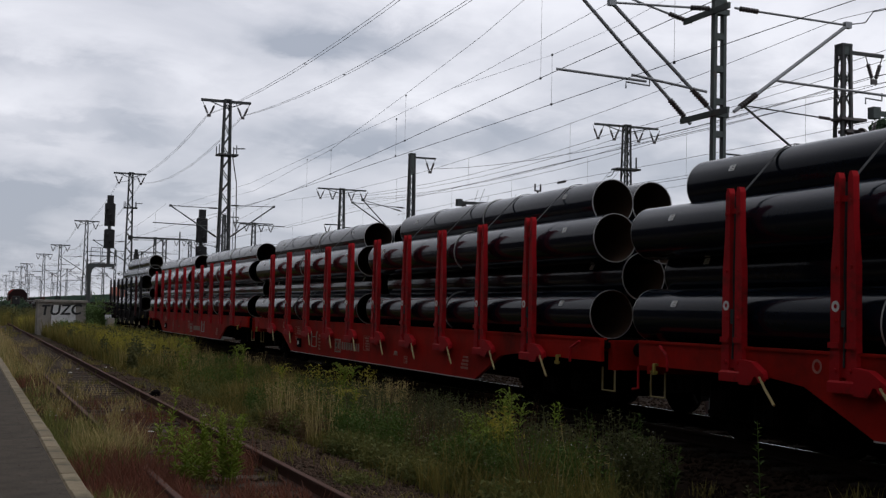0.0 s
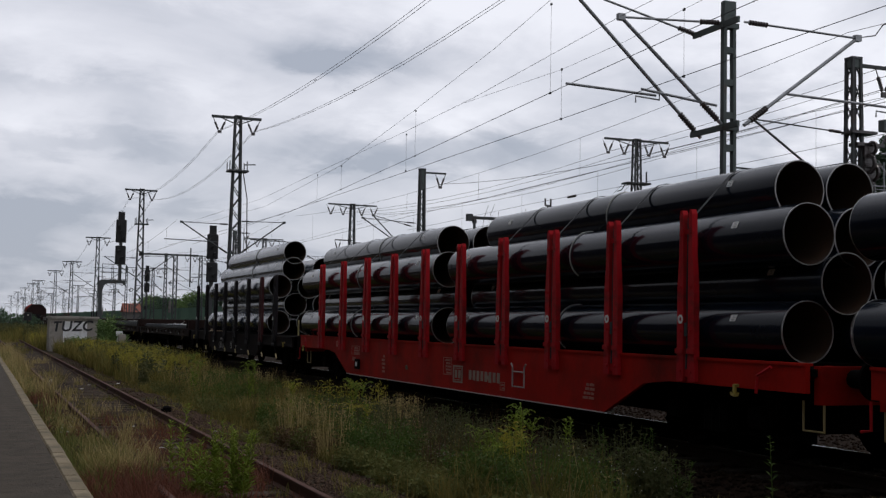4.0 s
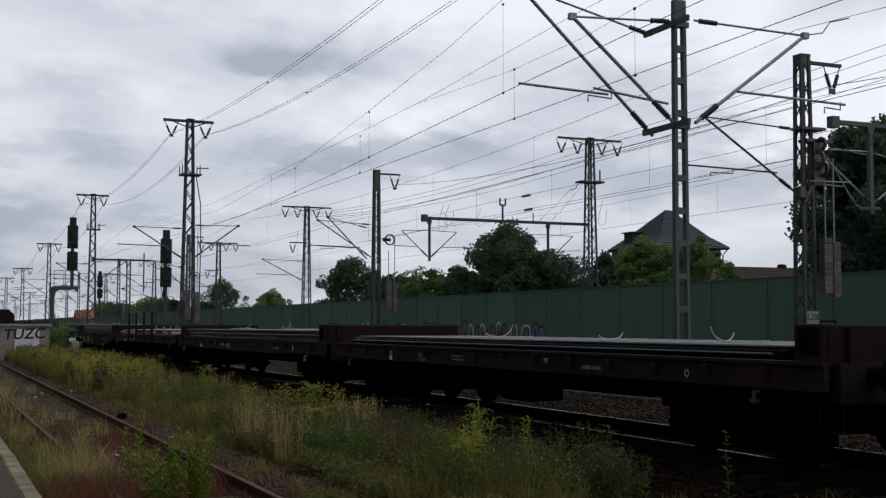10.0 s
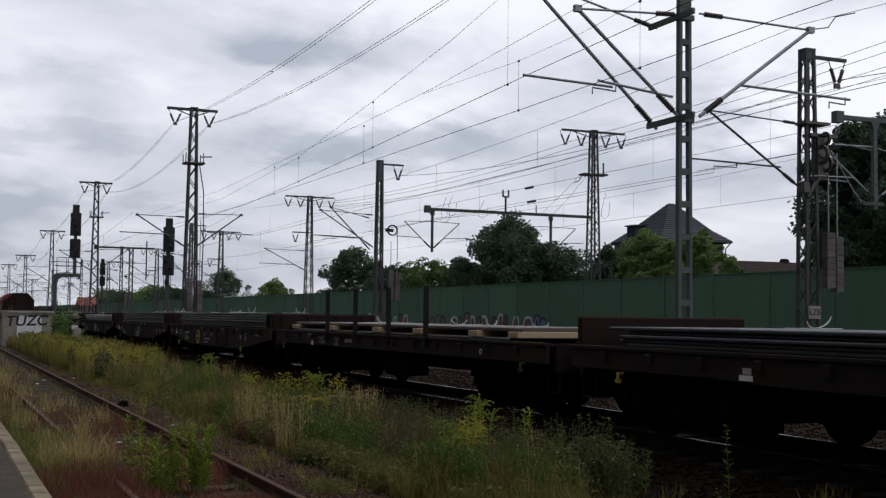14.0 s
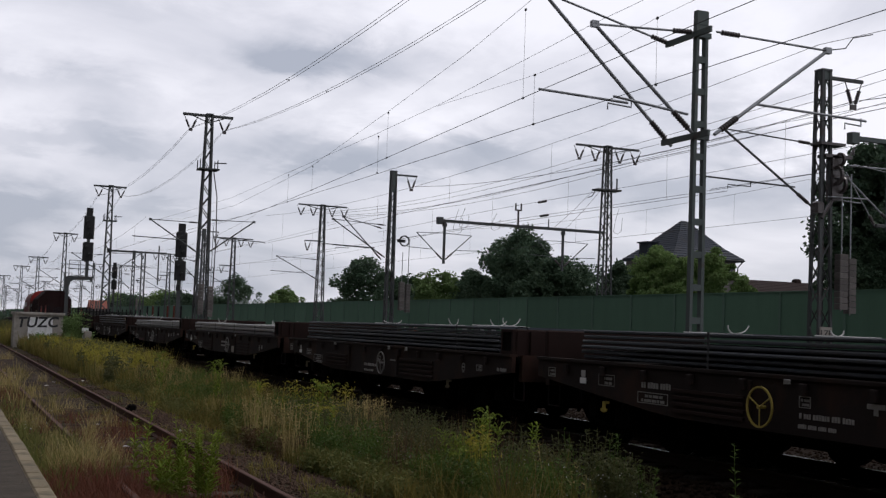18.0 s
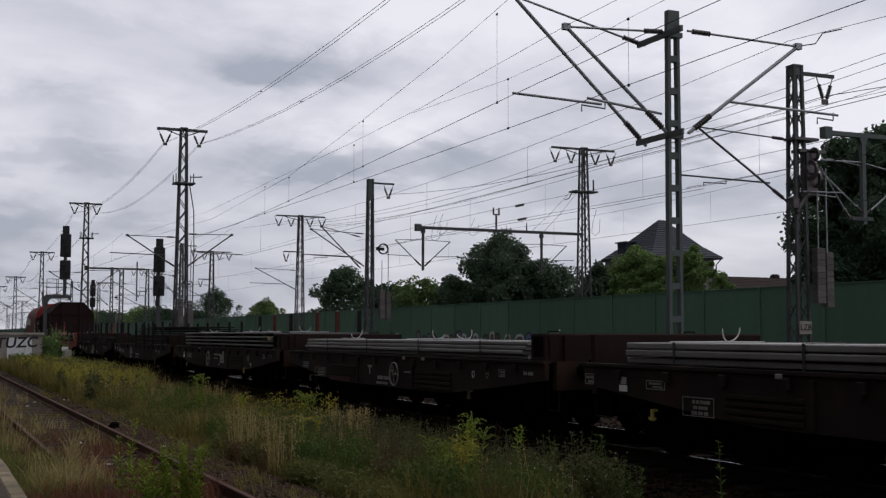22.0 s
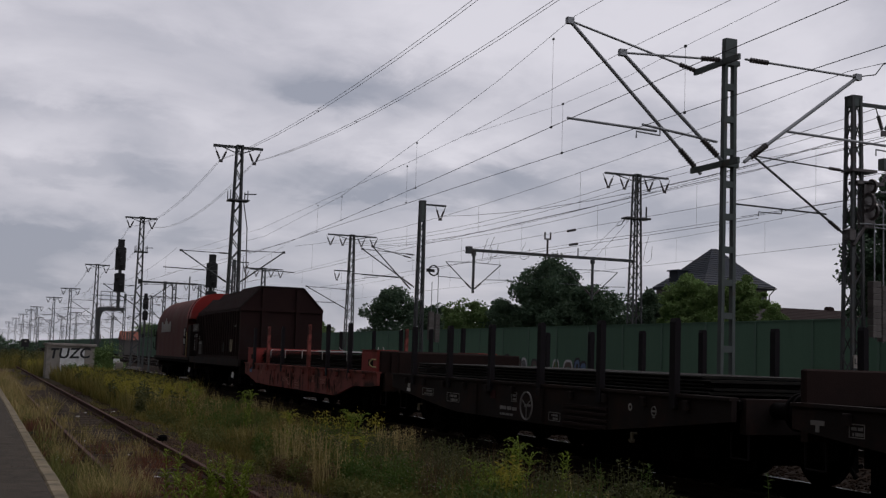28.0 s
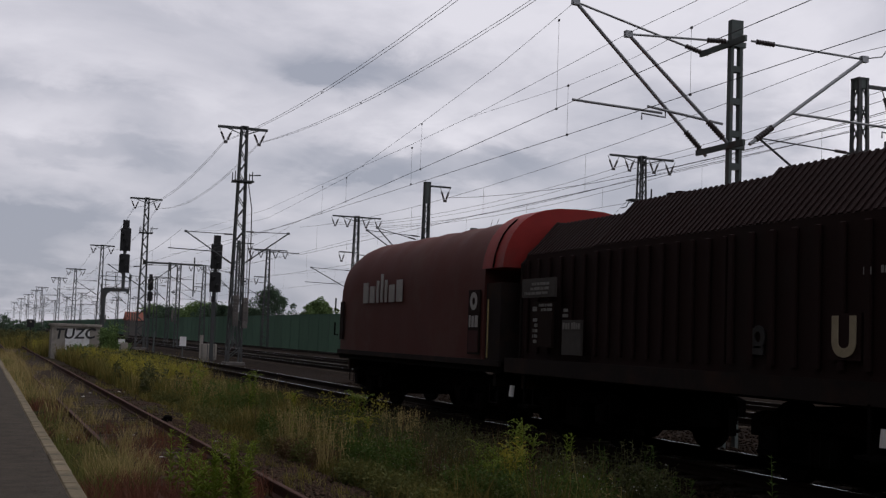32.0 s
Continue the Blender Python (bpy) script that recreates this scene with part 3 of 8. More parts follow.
# ---- house beyond the wall ----
def build_house():
    h = thing("house", "villa with a steep grey hipped roof behind trees", "house", (61.9, 92, -0.4))
    part("wall", Build().box(-3.4, 3.4, -3.4, 4.0, 0, 9.05), PLASTER, h, "grey plaster walls")
    ez, az_ = 9.0, 12.5
    roof = Build()
    e = [(-3.5, -3.8, ez), (4.0, -3.8, ez), (4.0, 4.5, ez), (-3.5, 4.5, ez)]
    k = [(-2.4, -2.6, ez + 0.95), (2.75, -2.6, ez + 0.95), (2.75, 3.3, ez + 0.95), (-2.4, 3.3, ez + 0.95)]
    roof.v = e + k + [(-0.12, 0, az_), (0.42, 0, az_)] + [(x, y, z - 0.22) for x, y, z in e]
    roof.f = [(0, 1, 5, 4), (1, 2, 6, 5), (2, 3, 7, 6), (3, 0, 4, 7), (4, 5, 9, 8), (5, 6, 9), (6, 7, 8, 9), (7, 4, 8), (10, 11, 1, 0), (11, 12, 2, 1), (12, 13, 3, 2), (13, 10, 0, 3), (13, 12, 11, 10)]
    part("roof", roof, ROOF_TILE, h, "steep hipped slate-grey roof")
    # courses of slates, each row lapping the one below
    rows = 13
    for p0, p1, q0, q1 in ((k[0], k[1], (-0.12, 0, az_), (0.42, 0, az_)), (k[3], k[0], (-0.12, 0, az_), (-0.12, 0, az_)), (e[0], e[1], k[0], k[1]), (e[3], e[0], k[3], k[0])):
        n = rows if p0 in k else 4
        a0, a1, b0, b1 = (Vector(q) for q in (p0, p1, q0, q1))
        out = (a1 - a0).cross(b0 - a0).normalized()
        for j in range(n):
            c0, c1, d0, d1 = a0.lerp(b0, j / n), a1.lerp(b1, j / n), a0.lerp(b0, (j + 0.97) / n), a1.lerp(b1, (j + 0.97) / n)
            row = Build()
            row.v = [tuple(q) for q in (c0 + out * 0.05, c1 + out * 0.05, d1 + out * 0.012, d0 + out * 0.012, c0, c1)]
            row.f = [(0, 1, 2, 3), (4, 5, 1, 0)]
            part("slate_course", row, ROOF_TILE, h)
    d = part("dormer", Build().box(-3.1, -1.6, 0.9, 2.3, ez + 0.2, ez + 1.38), ROOF_TILE, h)
    part("dormer_roof", Build().prism([(-3.3, ez + 1.38), (-1.4, ez + 1.38), (-1.5, ez + 1.50), (-3.25, ez + 1.50)], 0.75, 2.45, "y"), ROOF_TILE, d)
    part("gutter", Build().tube((-3.9, -3.86, ez - 0.1), (4.05, -3.86, ez - 0.1), 0.07, 8), MAST_FAR, h, "grey eaves gutter")
    part("downpipe", Build().path([(3.95, -3.86, ez - 0.1), (3.5, -3.6, ez - 0.7), (3.5, -3.6, 0.2)], 0.06, 6), MAST_FAR, h)
    for i, x in enumerate((0.3, 1.1, 1.9, 2.6)):
        w = part("window", Build().box(x, x + 0.62, -3.46, -3.39, 7.4, 8.5), PLASTER, h)
        part("pane", Build().box(x + 0.07, x + 0.55, -3.49, -3.46, 7.48, 8.42), GLASS, w)
    a = thing("annex", "low annex with a dark red tiled roof beside the villa", "house", (73.5, 94, -0.4))
    part("wall", Build().box(-7, 9, -4, 5, 0, 6.3), PLASTER, a)
    part("roof", Build().prism([(-4.6, 6.1), (5.6, 6.1), (0.5, 7.65)], -7.5, 9.5, "x"), RED_TILE, a)
    for j in range(9):
        y0, z0 = -4.6 + 5.1 * j / 9, 6.1 + 1.55 * j / 9
        part("tile_course", Build().prism([(y0 - 0.02, z0 - 0.01), (y0, z0 + 0.06), (y0 + 0.55, z0 + 0.19), (y0 + 0.55, z0 + 0.15)], -7.52, 9.52, "x"), RED_TILE, a)
    part("chimney", Build().soft(3.0, 3.8, 0.2, 0.9, 7.2, 8.0, 0.12), RED_TILE, a, "low rounded chimney")


build_house()
fh = thing("house", "distant house with a faded red tiled roof", "house", (28.3, 240, -0.4))
part("wall", Build().box(-1.5, 1.5, -2.2, 2.2, 0, 3.4), PLASTER, fh)
part("roof", Build().prism([(-2.6, 3.3), (2.6, 3.3), (0, 5.0)], -1.7, 1.7, "x"), material("faded_red_tiles", (0.26, 0.10, 0.075), 0.9, spec=0.1, vary=0.3, scale=2), fh, "faded red tiled roof")


# ---- concrete hut by the siding ----
def build_hut():
    h = thing("relay_hut", "small grey concrete hut with a whitewashed graffiti front", "hut", (5.3, 71, -0.5))
    part("body", Build().box(-1.3, 1.25, 0, 3.2, 0, 1.96), CONCRETE, h)
    part("roof_slab", Build().soft(-1.38, 1.33, -0.12, 3.3, 1.96, 2.1, 0.02), CONCRETE, h)
    part("corner_post", Build().box(-1.36, -1.12, -0.06, 0.14, 0, 1.955), CONCRETE, h)
    part("whitewash", Build().box(-0.62, 0.69, -0.012, 0.0, 0, 1.82), WHITEWASH, h, "whitewashed patch")
    me = lettering("TUZC", 0.82, SPRAY, "graffiti_word", thick=0.006, bold=0.017)
    me.transform(Matrix(((1.02, 0.16, 0, 0), (0, 0.98, 0, 0), (0, 0, 1, 0), (0, 0, 0, 1))))
    w = part("graffiti_word", me, None, h, "black sprayed word TUZC", at=(-0.10, -0.02, 1.52))
    part("spray_stroke", Build().prism([(-1.12, 1.66), (-0.98, 1.71), (-0.70, 1.745), (-0.70, 1.80), (-1.0, 1.775), (-1.13, 1.72)], -0.022, -0.014, "y"), SPRAY, h, "black sprayed stroke")
    w.rotation_euler = (radians(90), radians(-2), 0)


build_hut()


def cabinet(x, y, w, d, hgt, mat, label):
    z = ground_z(x)
    c = thing("trackside_cabinet", label, "cabinet", (x, y, z))
    part("body", Build().soft(-w / 2, w / 2, -d / 2, d / 2, 0.05, hgt, 0.02), mat, c)
    part("foot", Build().box(-w / 2 + 0.05, w / 2 - 0.05, -d / 2 + 0.05, d / 2 - 0.05, -0.1, 0.06), CONCRETE, c)
    part("door", Build().box(-w / 2 + 0.06, w / 2 - 0.06, -d / 2 - 0.015, -d / 2, 0.14, hgt - 0.1), mat, c)


solid("rail_lubricator", Build().soft(-0.08, 0.08, -0.11, 0.11, -0.06, 0.12, 0.03).tube((-0.12, 0, 0.03), (-0.06, 0, 0.03), 0.03, 8), UNDER, "small black box beside the siding rail", "trackside box", (3.72, 24.9, -0.37))
cabinet(13.4, 74.5, 0.9, 0.5, 1.0, CONCRETE, "grey concrete trackside cabinet beside a catenary mast")
cabinet(6.75, 60.5, 0.34, 0.35, 1.18, CONCRETE, "small pale grey trackside cabinet among weeds")


def board(x, y, w, z0, z1, mat, label):
    t = thing("track_sign", label, "sign", (x, y, ground_z(x)))
    part("post", Build().tube((0, 0, 0), (0, 0, z1 - 0.02), 0.035), MAST, t)
    part("plate", Build().box(-w / 2, w / 2, -0.06, -0.035, z0, z1), mat, t)


board(13.3, 84, 0.45, 0.7, 1.35, STICKER, "white track sign on a short post")
board(13.7, 79, 0.22, 0.0, 1.5, CONCRETE, "pale concrete marker post between tracks")
board(12.4, 92, 0.12, 0.1, 1.5, MAST, "thin grey marker post between tracks")
# ---- catenary masts, signals and wires ----
def lattice(t, h, w0, w1, mat, base=-0.4, depth=None, step=1.0):
    """Four tapering angle legs with zigzag lacing on all sides, as parts of t."""
    n = max(4, int(h / (0.62 * step)))
    half = lambda z: (w0 + (w1 - w0) * z / h) / 2
    dep = (lambda z: half(z)) if depth is None else (lambda z: half(z) * depth)
    for sx in (-1, 1):
        for sy in (-1, 1):
            b = Build()
            k = 0.045
            b.v = [(sx * half(0) - k, sy * dep(0) - k, base), (sx * half(0) + k, sy * dep(0) - k, base), (sx * half(0) + k, sy * dep(0) + k, base), (sx * half(0) - k, sy * dep(0) + k, base),
                   (sx * half(h) - k, sy * dep(h) - k, h), (sx * half(h) + k, sy * dep(h) - k, h), (sx * half(h) + k, sy * dep(h) + k, h), (sx * half(h) - k, sy * dep(h) + k, h)]
            b.f = [(0, 3, 2, 1), (4, 5, 6, 7), (0, 1, 5, 4), (1, 2, 6, 5), (2, 3, 7, 6), (3, 0, 4, 7)]
            part("leg", b, mat, t)
    bars = []
    for i in range(n):
        za, zb = h * i / n, h * (i + 1) / n
        s = 1 if i % 2 else -1
        for sy in (-1, 1):
            bars.append(((s * half(za), sy * dep(za), za), (-s * half(zb), sy * dep(zb), zb)))
            bars.append(((sy * half(za), s * dep(za), za), (sy * half(zb), -s * dep(zb), zb)))
    if t.location.y < 110:
        for p, q in bars:
            part("lacing_bar", Build().tube(p, q, 0.027, 4), mat, t)
    else:
        b = Build()
        for p, q in bars:
            b.tube(p, q, 0.022, 4)
        tagged(part("lacing", b, mat, t), kind="stuff")
    part("head_plate", Build().box(-half(h) - 0.05, half(h) + 0.05, -dep(h) - 0.05, dep(h) + 0.05, h - 0.02, h + 0.05), mat, t)
    part("foundation", Build().soft(-w0 * 0.75, w0 * 0.75, -w0 * 0.75, w0 * 0.75, base - 0.3, base + 0.24, 0.03), WEIGHT, t)


def ribbed(b, p, q, r=0.065, n=7):
    """A ribbed insulator rod from p to q, one turned shape."""
    p, q = Vector(p), Vector(q)
    w = (q - p).normalized()
    a = w.cross(Vector((0, 1, 0)) if abs(w.y) < 0.9 else Vector((1, 0, 0))).normalized()
    c = w.cross(a)
    rings = [(0.0, 0.4)]
    for i in range(n):
        rings += [((i + 0.15) / n, 0.72), ((i + 0.35) / n, 1.0), ((i + 0.6) / n, 1.0), ((i + 0.8) / n, 0.72)]
    rings.append((1.0, 0.4))
    k, m = len(b.v), 8
    for f, s in rings:
        o = p.lerp(q, f)
        b.v += [tuple(o + r * s * (math.cos(math.tau * j / m) * a + math.sin(math.tau * j / m) * c)) for j in range(m)]
    for i in range(len(rings) - 1):
        b.f += [(k + i * m + j, k + i * m + (j + 1) % m, k + (i + 1) * m + (j + 1) % m, k + (i + 1) * m + j) for j in range(m)]
    e = k + (len(rings) - 1) * m
    b.f += [tuple(k + m - 1 - j for j in range(m)), tuple(e + j for j in range(m))]


def vee(t, x, z, s=0.38):
    """A V-shaped pair of insulators hanging from an arm."""
    for k in (-1, 1):
        b = Build()
        top, low = Vector((x + k * s, 0, z)), Vector((x + k * 0.06, 0, z - 0.72))
        b.tube(top, top.lerp(low, 0.36), 0.018, 5)
        ribbed(b, top.lerp(low, 0.34), top.lerp(low, 0.94), 0.066, 6)
        part("insulator", b, INSULATOR, t)
    part("wire_clamp", Build().box(x - 0.1, x + 0.1, -0.04, 0.04, z - 0.86, z - 0.70), INSULATOR, t)


def cross_arm(t, z, xa, xb, mat, hangers, thick=0.07):
    b = Build().box(xa, xb, -thick, thick, z - thick, z + thick)
    b.tube((xa * 0.75, 0, z), (0, 0, z - 0.38), 0.03, 4).tube((xb * 0.75, 0, z), (0, 0, z - 0.38), 0.03, 4)
    part("cross_arm", b, mat, t)
    for x in hangers:
        vee(t, x, z - 0.05)


def cantilever(t, root_x, foot_z, tie_z, tip, y, reg_z, reg_x0, reg_x1, steady=None, mat=None, y_root=None, fall=0.06):
    """A hinged bracket: diagonal tube, top tie, registration tube and steady arm, in the plane of the mast at y."""
    mat = mat or ZINC
    yr = y if y_root is None else y_root
    c = part("cantilever", Build().tube((root_x, yr, foot_z), (tip[0], y, tip[1]), 0.036, 8), mat, t, "slanting galvanised tube bracket")
    foot, tipv = Vector((root_x, yr, foot_z)), Vector((tip[0], y, tip[1]))
    tie0 = Vector((root_x, yr, tie_z))
    part("top_tie", Build().tube(tie0, tipv, 0.022, 6), mat, c)
    b = Build()
    ribbed(b, foot.lerp(tipv, 0.05), foot.lerp(tipv, 0.05 + 0.46 / (tipv - foot).length), 0.062, 8)
    part("insulator", b, INSULATOR, c)
    b = Build()
    ribbed(b, tie0.lerp(tipv, 0.04), tie0.lerp(tipv, 0.04 + 0.42 / (tipv - tie0).length), 0.052, 7)
    part("insulator", b, INSULATOR, c)
    part("registration_tube", Build().tube((reg_x0, y, reg_z), (reg_x1, y, reg_z - fall), 0.026, 8), mat, c)
    if steady:
        xa, xb, z = steady
        part("steady_arm", Build().path([(xb, y, reg_z - 0.02), (xb, y, reg_z - 0.17), (xa, y, z), (xa, y, z - 0.12)], 0.016, 6), mat, c)
    part("clamp", Build().box(tip[0] - 0.07, tip[0] + 0.07, y - 0.05, y + 0.05, tip[1] - 0.06, tip[1] + 0.06), mat, c)


ROW_1 = 13.1
# near ladder mast between the train track and the second track
def build_ladder_mast():
    t = thing("catenary_mast", "grey-green steel ladder mast with galvanised wire brackets", "catenary mast", (ROW_1, 19.0, 0))
    for s in (-1, 1):
        b = Build()
        k = []
        for z, w in ((-0.4, 0.135), (7.70, 0.098)):
            k += [(s * w - 0.032, -0.06, z), (s * w + 0.032, -0.06, z), (s * w + 0.032, 0.06, z), (s * w - 0.032, 0.06, z)]
        b.v, b.f = k, [(0, 3, 2, 1), (4, 5, 6, 7), (0, 1, 5, 4), (1, 2, 6, 5), (2, 3, 7, 6), (3, 0, 4, 7)]
        part("leg", b, MAST, t)
    part("head_plate", Build().box(-0.125, 0.125, -0.065, 0.065, 7.45, 7.72), MAST, t)
    bat = Build().box(-0.10, 0.10, -0.055, 0.055, 0, 0.12).mesh("batten", MAST)
    for i in range(13):
        part("batten", bat, None, t, at=(0, 0, -0.1 + i * 0.62))
    part("foundation", Build().soft(-0.3, 0.3, -0.3, 0.3, -0.9, -0.37, 0.04), CONCRETE, t)
    for z, y0, y1 in ((7.25, -0.55, 0.95), (5.30, -0.55, 1.02)):
        part("bracket_beam", Build().box(-0.18, -0.13, y0, y1, z - 0.055, z + 0.055), MAST, t, "steel beam across the mast")
        part("beam_clamp", Build().box(-0.19, 0.19, -0.075, 0.075, z - 0.05, z + 0.05), MAST, t)
    # two overlapping brackets over the train track, one over the second track
    cantilever(t, 0.02, 5.25, 7.26, (-2.93, 7.93), 0.95, 6.06, -2.94, -1.0)
    cantilever(t, -0.13, 5.35, 7.30, (-2.32, 7.17), 0.0, 5.88, -1.88, -0.26, (-2.0, -1.5, 5.74), fall=0.17)
    cantilever(t, 0.0, 5.28, 7.22, (2.60, 7.18), -0.5, 5.95, 0.88, 3.57, (3.05, 3.45, 5.80))
    part("switch_lead", Build().path([(2.65, -0.5, 7.2), (2.95, -0.6, 7.25), (3.05, -0.7, 7.45), (3.45, -0.8, 7.55)], 0.012, 5), WIRE, t)
    return t


build_ladder_mast()


def tall_mast(y, full=True):
    t = thing("catenary_mast", "tall dark lattice mast carrying feeder lines and wire brackets", "catenary mast", (ROW_1, y, 0), "masts between the main tracks")
    lattice(t, 12.75, 0.72, 0.30, MAST_FAR)
    cross_arm(t, 12.68, -1.45, 1.30, MAST_FAR, (-1.0, 0.85))
    cantilever(t, -0.3, 5.15, 6.78, (-2.9, 6.80), 0.0, 5.85, -3.8, -0.9, None, MAST_FAR)
    cantilever(t, 0.3, 5.2, 6.98, (2.75, 7.02), 0.0, 6.0, 0.9, 3.4, None, MAST_FAR)
    b = Build().box(-0.5, 0.6, -0.45, 0.45, 9.68, 9.76)
    for x, yy in ((-0.45, -0.4), (0.5, -0.4), (0.5, 0.4), (-0.45, 0.4)):
        b.tube((x, yy, 9.7), (x, yy, 10.25), 0.03, 5)
    b.tube((0.4, 0, 10.1), (1.05, 0, 10.15), 0.035, 6)
    part("switch_platform", b, MAST_FAR, t, "small switch platform with isolator")
    if full:
        part("cable", Build().path([(0.3, -0.3, 9.7), (0.55, -0.35, 8.2), (0.6, -0.35, 6.0), (0.55, -0.4, 2.0)], 0.03, 6), INSULATOR, t)
        weights(t, (-0.1, -0.45), (0.42, -0.45), 1.3)
    return t


def weights(t, *places):
    """Stacks of concrete tensioning weights hanging beside a mast."""
    for k, (x, y) in enumerate(places[:-1]):
        z0 = places[-1] - 0.11 * k
        h = 0.155 - 0.02 * k
        w = part("pull_rod", Build().tube((x, y, z0 + 0.45), (x, y, 6.6 - 0.7 * (1 - k)), 0.022, 6), ZINC, t, "thin rod with concrete weights")
        me = Build().soft(x - h, x + h, y - 0.13, y + 0.13, 0, 0.172, 0.012).box(x - 0.02, x + 0.02, y - 0.134, y - 0.12, 0.05, 0.12).mesh("tension_weight", WEIGHT)
        for i in range(9):
            part("tension_weight", me, None, w, at=(0, 0, z0 + 0.5 + i * 0.185))


tall_mast(65.3)
tall_mast(106.0, False)


def short_mast(y, h):
    t = thing("catenary_mast", "slim distant lattice mast with feeder arm and wire brackets", "catenary mast", (ROW_1, y, 0), "masts between the main tracks")
    lattice(t, h, 0.6, 0.28, MAST_FAR, step=1.3)
    cross_arm(t, h - 0.06, -1.4, 1.4, MAST_FAR, (-1.0, 1.0))
    cantilever(t, -0.3, 5.15, 6.78, (-2.9, 6.80), 0.0, 5.85, -3.8, -0.9, None, MAST_FAR)
    cantilever(t, 0.3, 5.2, 6.98, (2.75, 7.02), 0.0, 6.0, 0.9, 3.4, None, MAST_FAR)
    return t


short_mast(145.0, 11.0)
slim = short_mast(185.0, 9.9)
for y in (223.0, 284.0, 312.0, 360.0, 420.0, 500.0):
    copy_thing(slim, pose(ROW_1, y, 0))
for x, y in ((24.3, 318.0), (24.3, 372.0), (24.3, 430.0), (24.3, 505.0), (24.3, 575.0), (36.5, 350.0), (36.5, 415.0), (36.5, 480.0), (36.5, 545.0), (19.0, 395.0), (19.0, 540.0)):
    copy_thing(slim, pose(x, y, 0))


def side_mast(x, y, h, wheel):
    t = thing("catenary_mast", "dark lattice mast with a one-sided feeder arm and tension weights", "catenary mast", (x, y, 0), "masts beside the third track")
    k = 0.72 if wheel else 0.76
    lattice(t, h, 0.62 * k, 0.36 * k, MAST_FAR, step=1.0)
    part("top_box", Build().box(-0.215 * k, 0.215 * k, -0.215 * k, 0.215 * k, h - 0.28 if not wheel else h - 1.2, h + 0.02), MAST, t, "plated mast head")
    part("arm", Build().box(0.15, 1.5, -0.05, 0.05, h - 0.22, h - 0.12), MAST_FAR, t)
    vee(t, 1.15, h - 0.2, 0.32)
    cantilever(t, -0.35, 5.55, 7.45, (-3.6, 7.60), 0.0, 6.15, -4.15, -1.0, (-3.4, -2.6, 5.98), MAST_FAR)
    if wheel:
        cantilever(t, -0.35, 5.45, 7.3, (-2.6, 7.9), 1.2, 6.2, -3.2, -0.9, None, MAST_FAR, 0.6)
        part("tension_wheel", Build().ring((0.85, 6.6), 0.26, 0.33, -0.05, 0.05, "y", 18).box(0.4, 0.9, -0.03, 0.03, 6.5, 6.68), SIGNAL_BLACK, t)
    if not wheel:
        gear = Build().ring((-0.35, 6.5), 0.20, 0.30, 0.22, 0.30, "x", 18).ring((-0.28, 6.25), 0.18, 0.27, 0.44, 0.52, "x", 18).ring((-0.3, 7.0), 0.14, 0.22, 0.40, 0.47, "x", 16).box(0.1, 0.7, -0.4, -0.3, 6.42, 6.52)
        gear.box(-0.3, 0.62, -0.32, 0.2, 7.42, 7.5).box(-0.1, 0.9, -0.3, 0.1, 7.05, 7.15).box(0.15, 0.55, -0.3, 0.0, 5.75, 7.1).tube((0.85, -0.2, 7.1), (1.05, -0.2, 7.45), 0.03, 6).tube((1.05, -0.2, 7.45), (1.0, -0.2, 7.2), 0.03, 6)
        gear.soft(-0.42, -0.12, -0.3, 0.0, 5.35, 5.70, 0.05).tube((-0.2, -0.25, 5.2), (0.3, -0.25, 5.9), 0.05, 6)
        part("tension_gear", gear, INSULATOR, t, "sooty wheels and levers of the tensioning gear")
        part("rod_guide", Build().tube((-0.1, -0.4, 5.84), (1.5, -0.35, 5.88), 0.022, 6).tube((0.45, -0.4, 5.76), (1.2, -0.35, 5.74), 0.018, 6), ZINC, t, "pale guide rod")
    weights(t, (0.44 if not wheel else 0.62, -0.4), (0.86 if not wheel else 1.05, -0.3), 2.0)
    return t


m4 = side_mast(24.3, 28.8, 9.7, False)
sign = part("name_board", Build().box(-0.34, 0.10, -0.44, -0.40, 1.58, 1.96), CONCRETE, m4, "white LZB board")
lzb = part("letters", lettering("LZB", 0.25, SIGNAL_BLACK, "letters"), None, sign, at=(-0.12, -0.448, 1.77))
lzb.rotation_euler = (radians(90), 0, 0)
m4.rotation_euler = (0, 0, 0)
m2 = side_mast(24.3, 66.2, 10.65, True)
for y in (121.0, 168.0, 214.0, 265.0):
    copy_thing(m2, pose(24.3, y, 0))


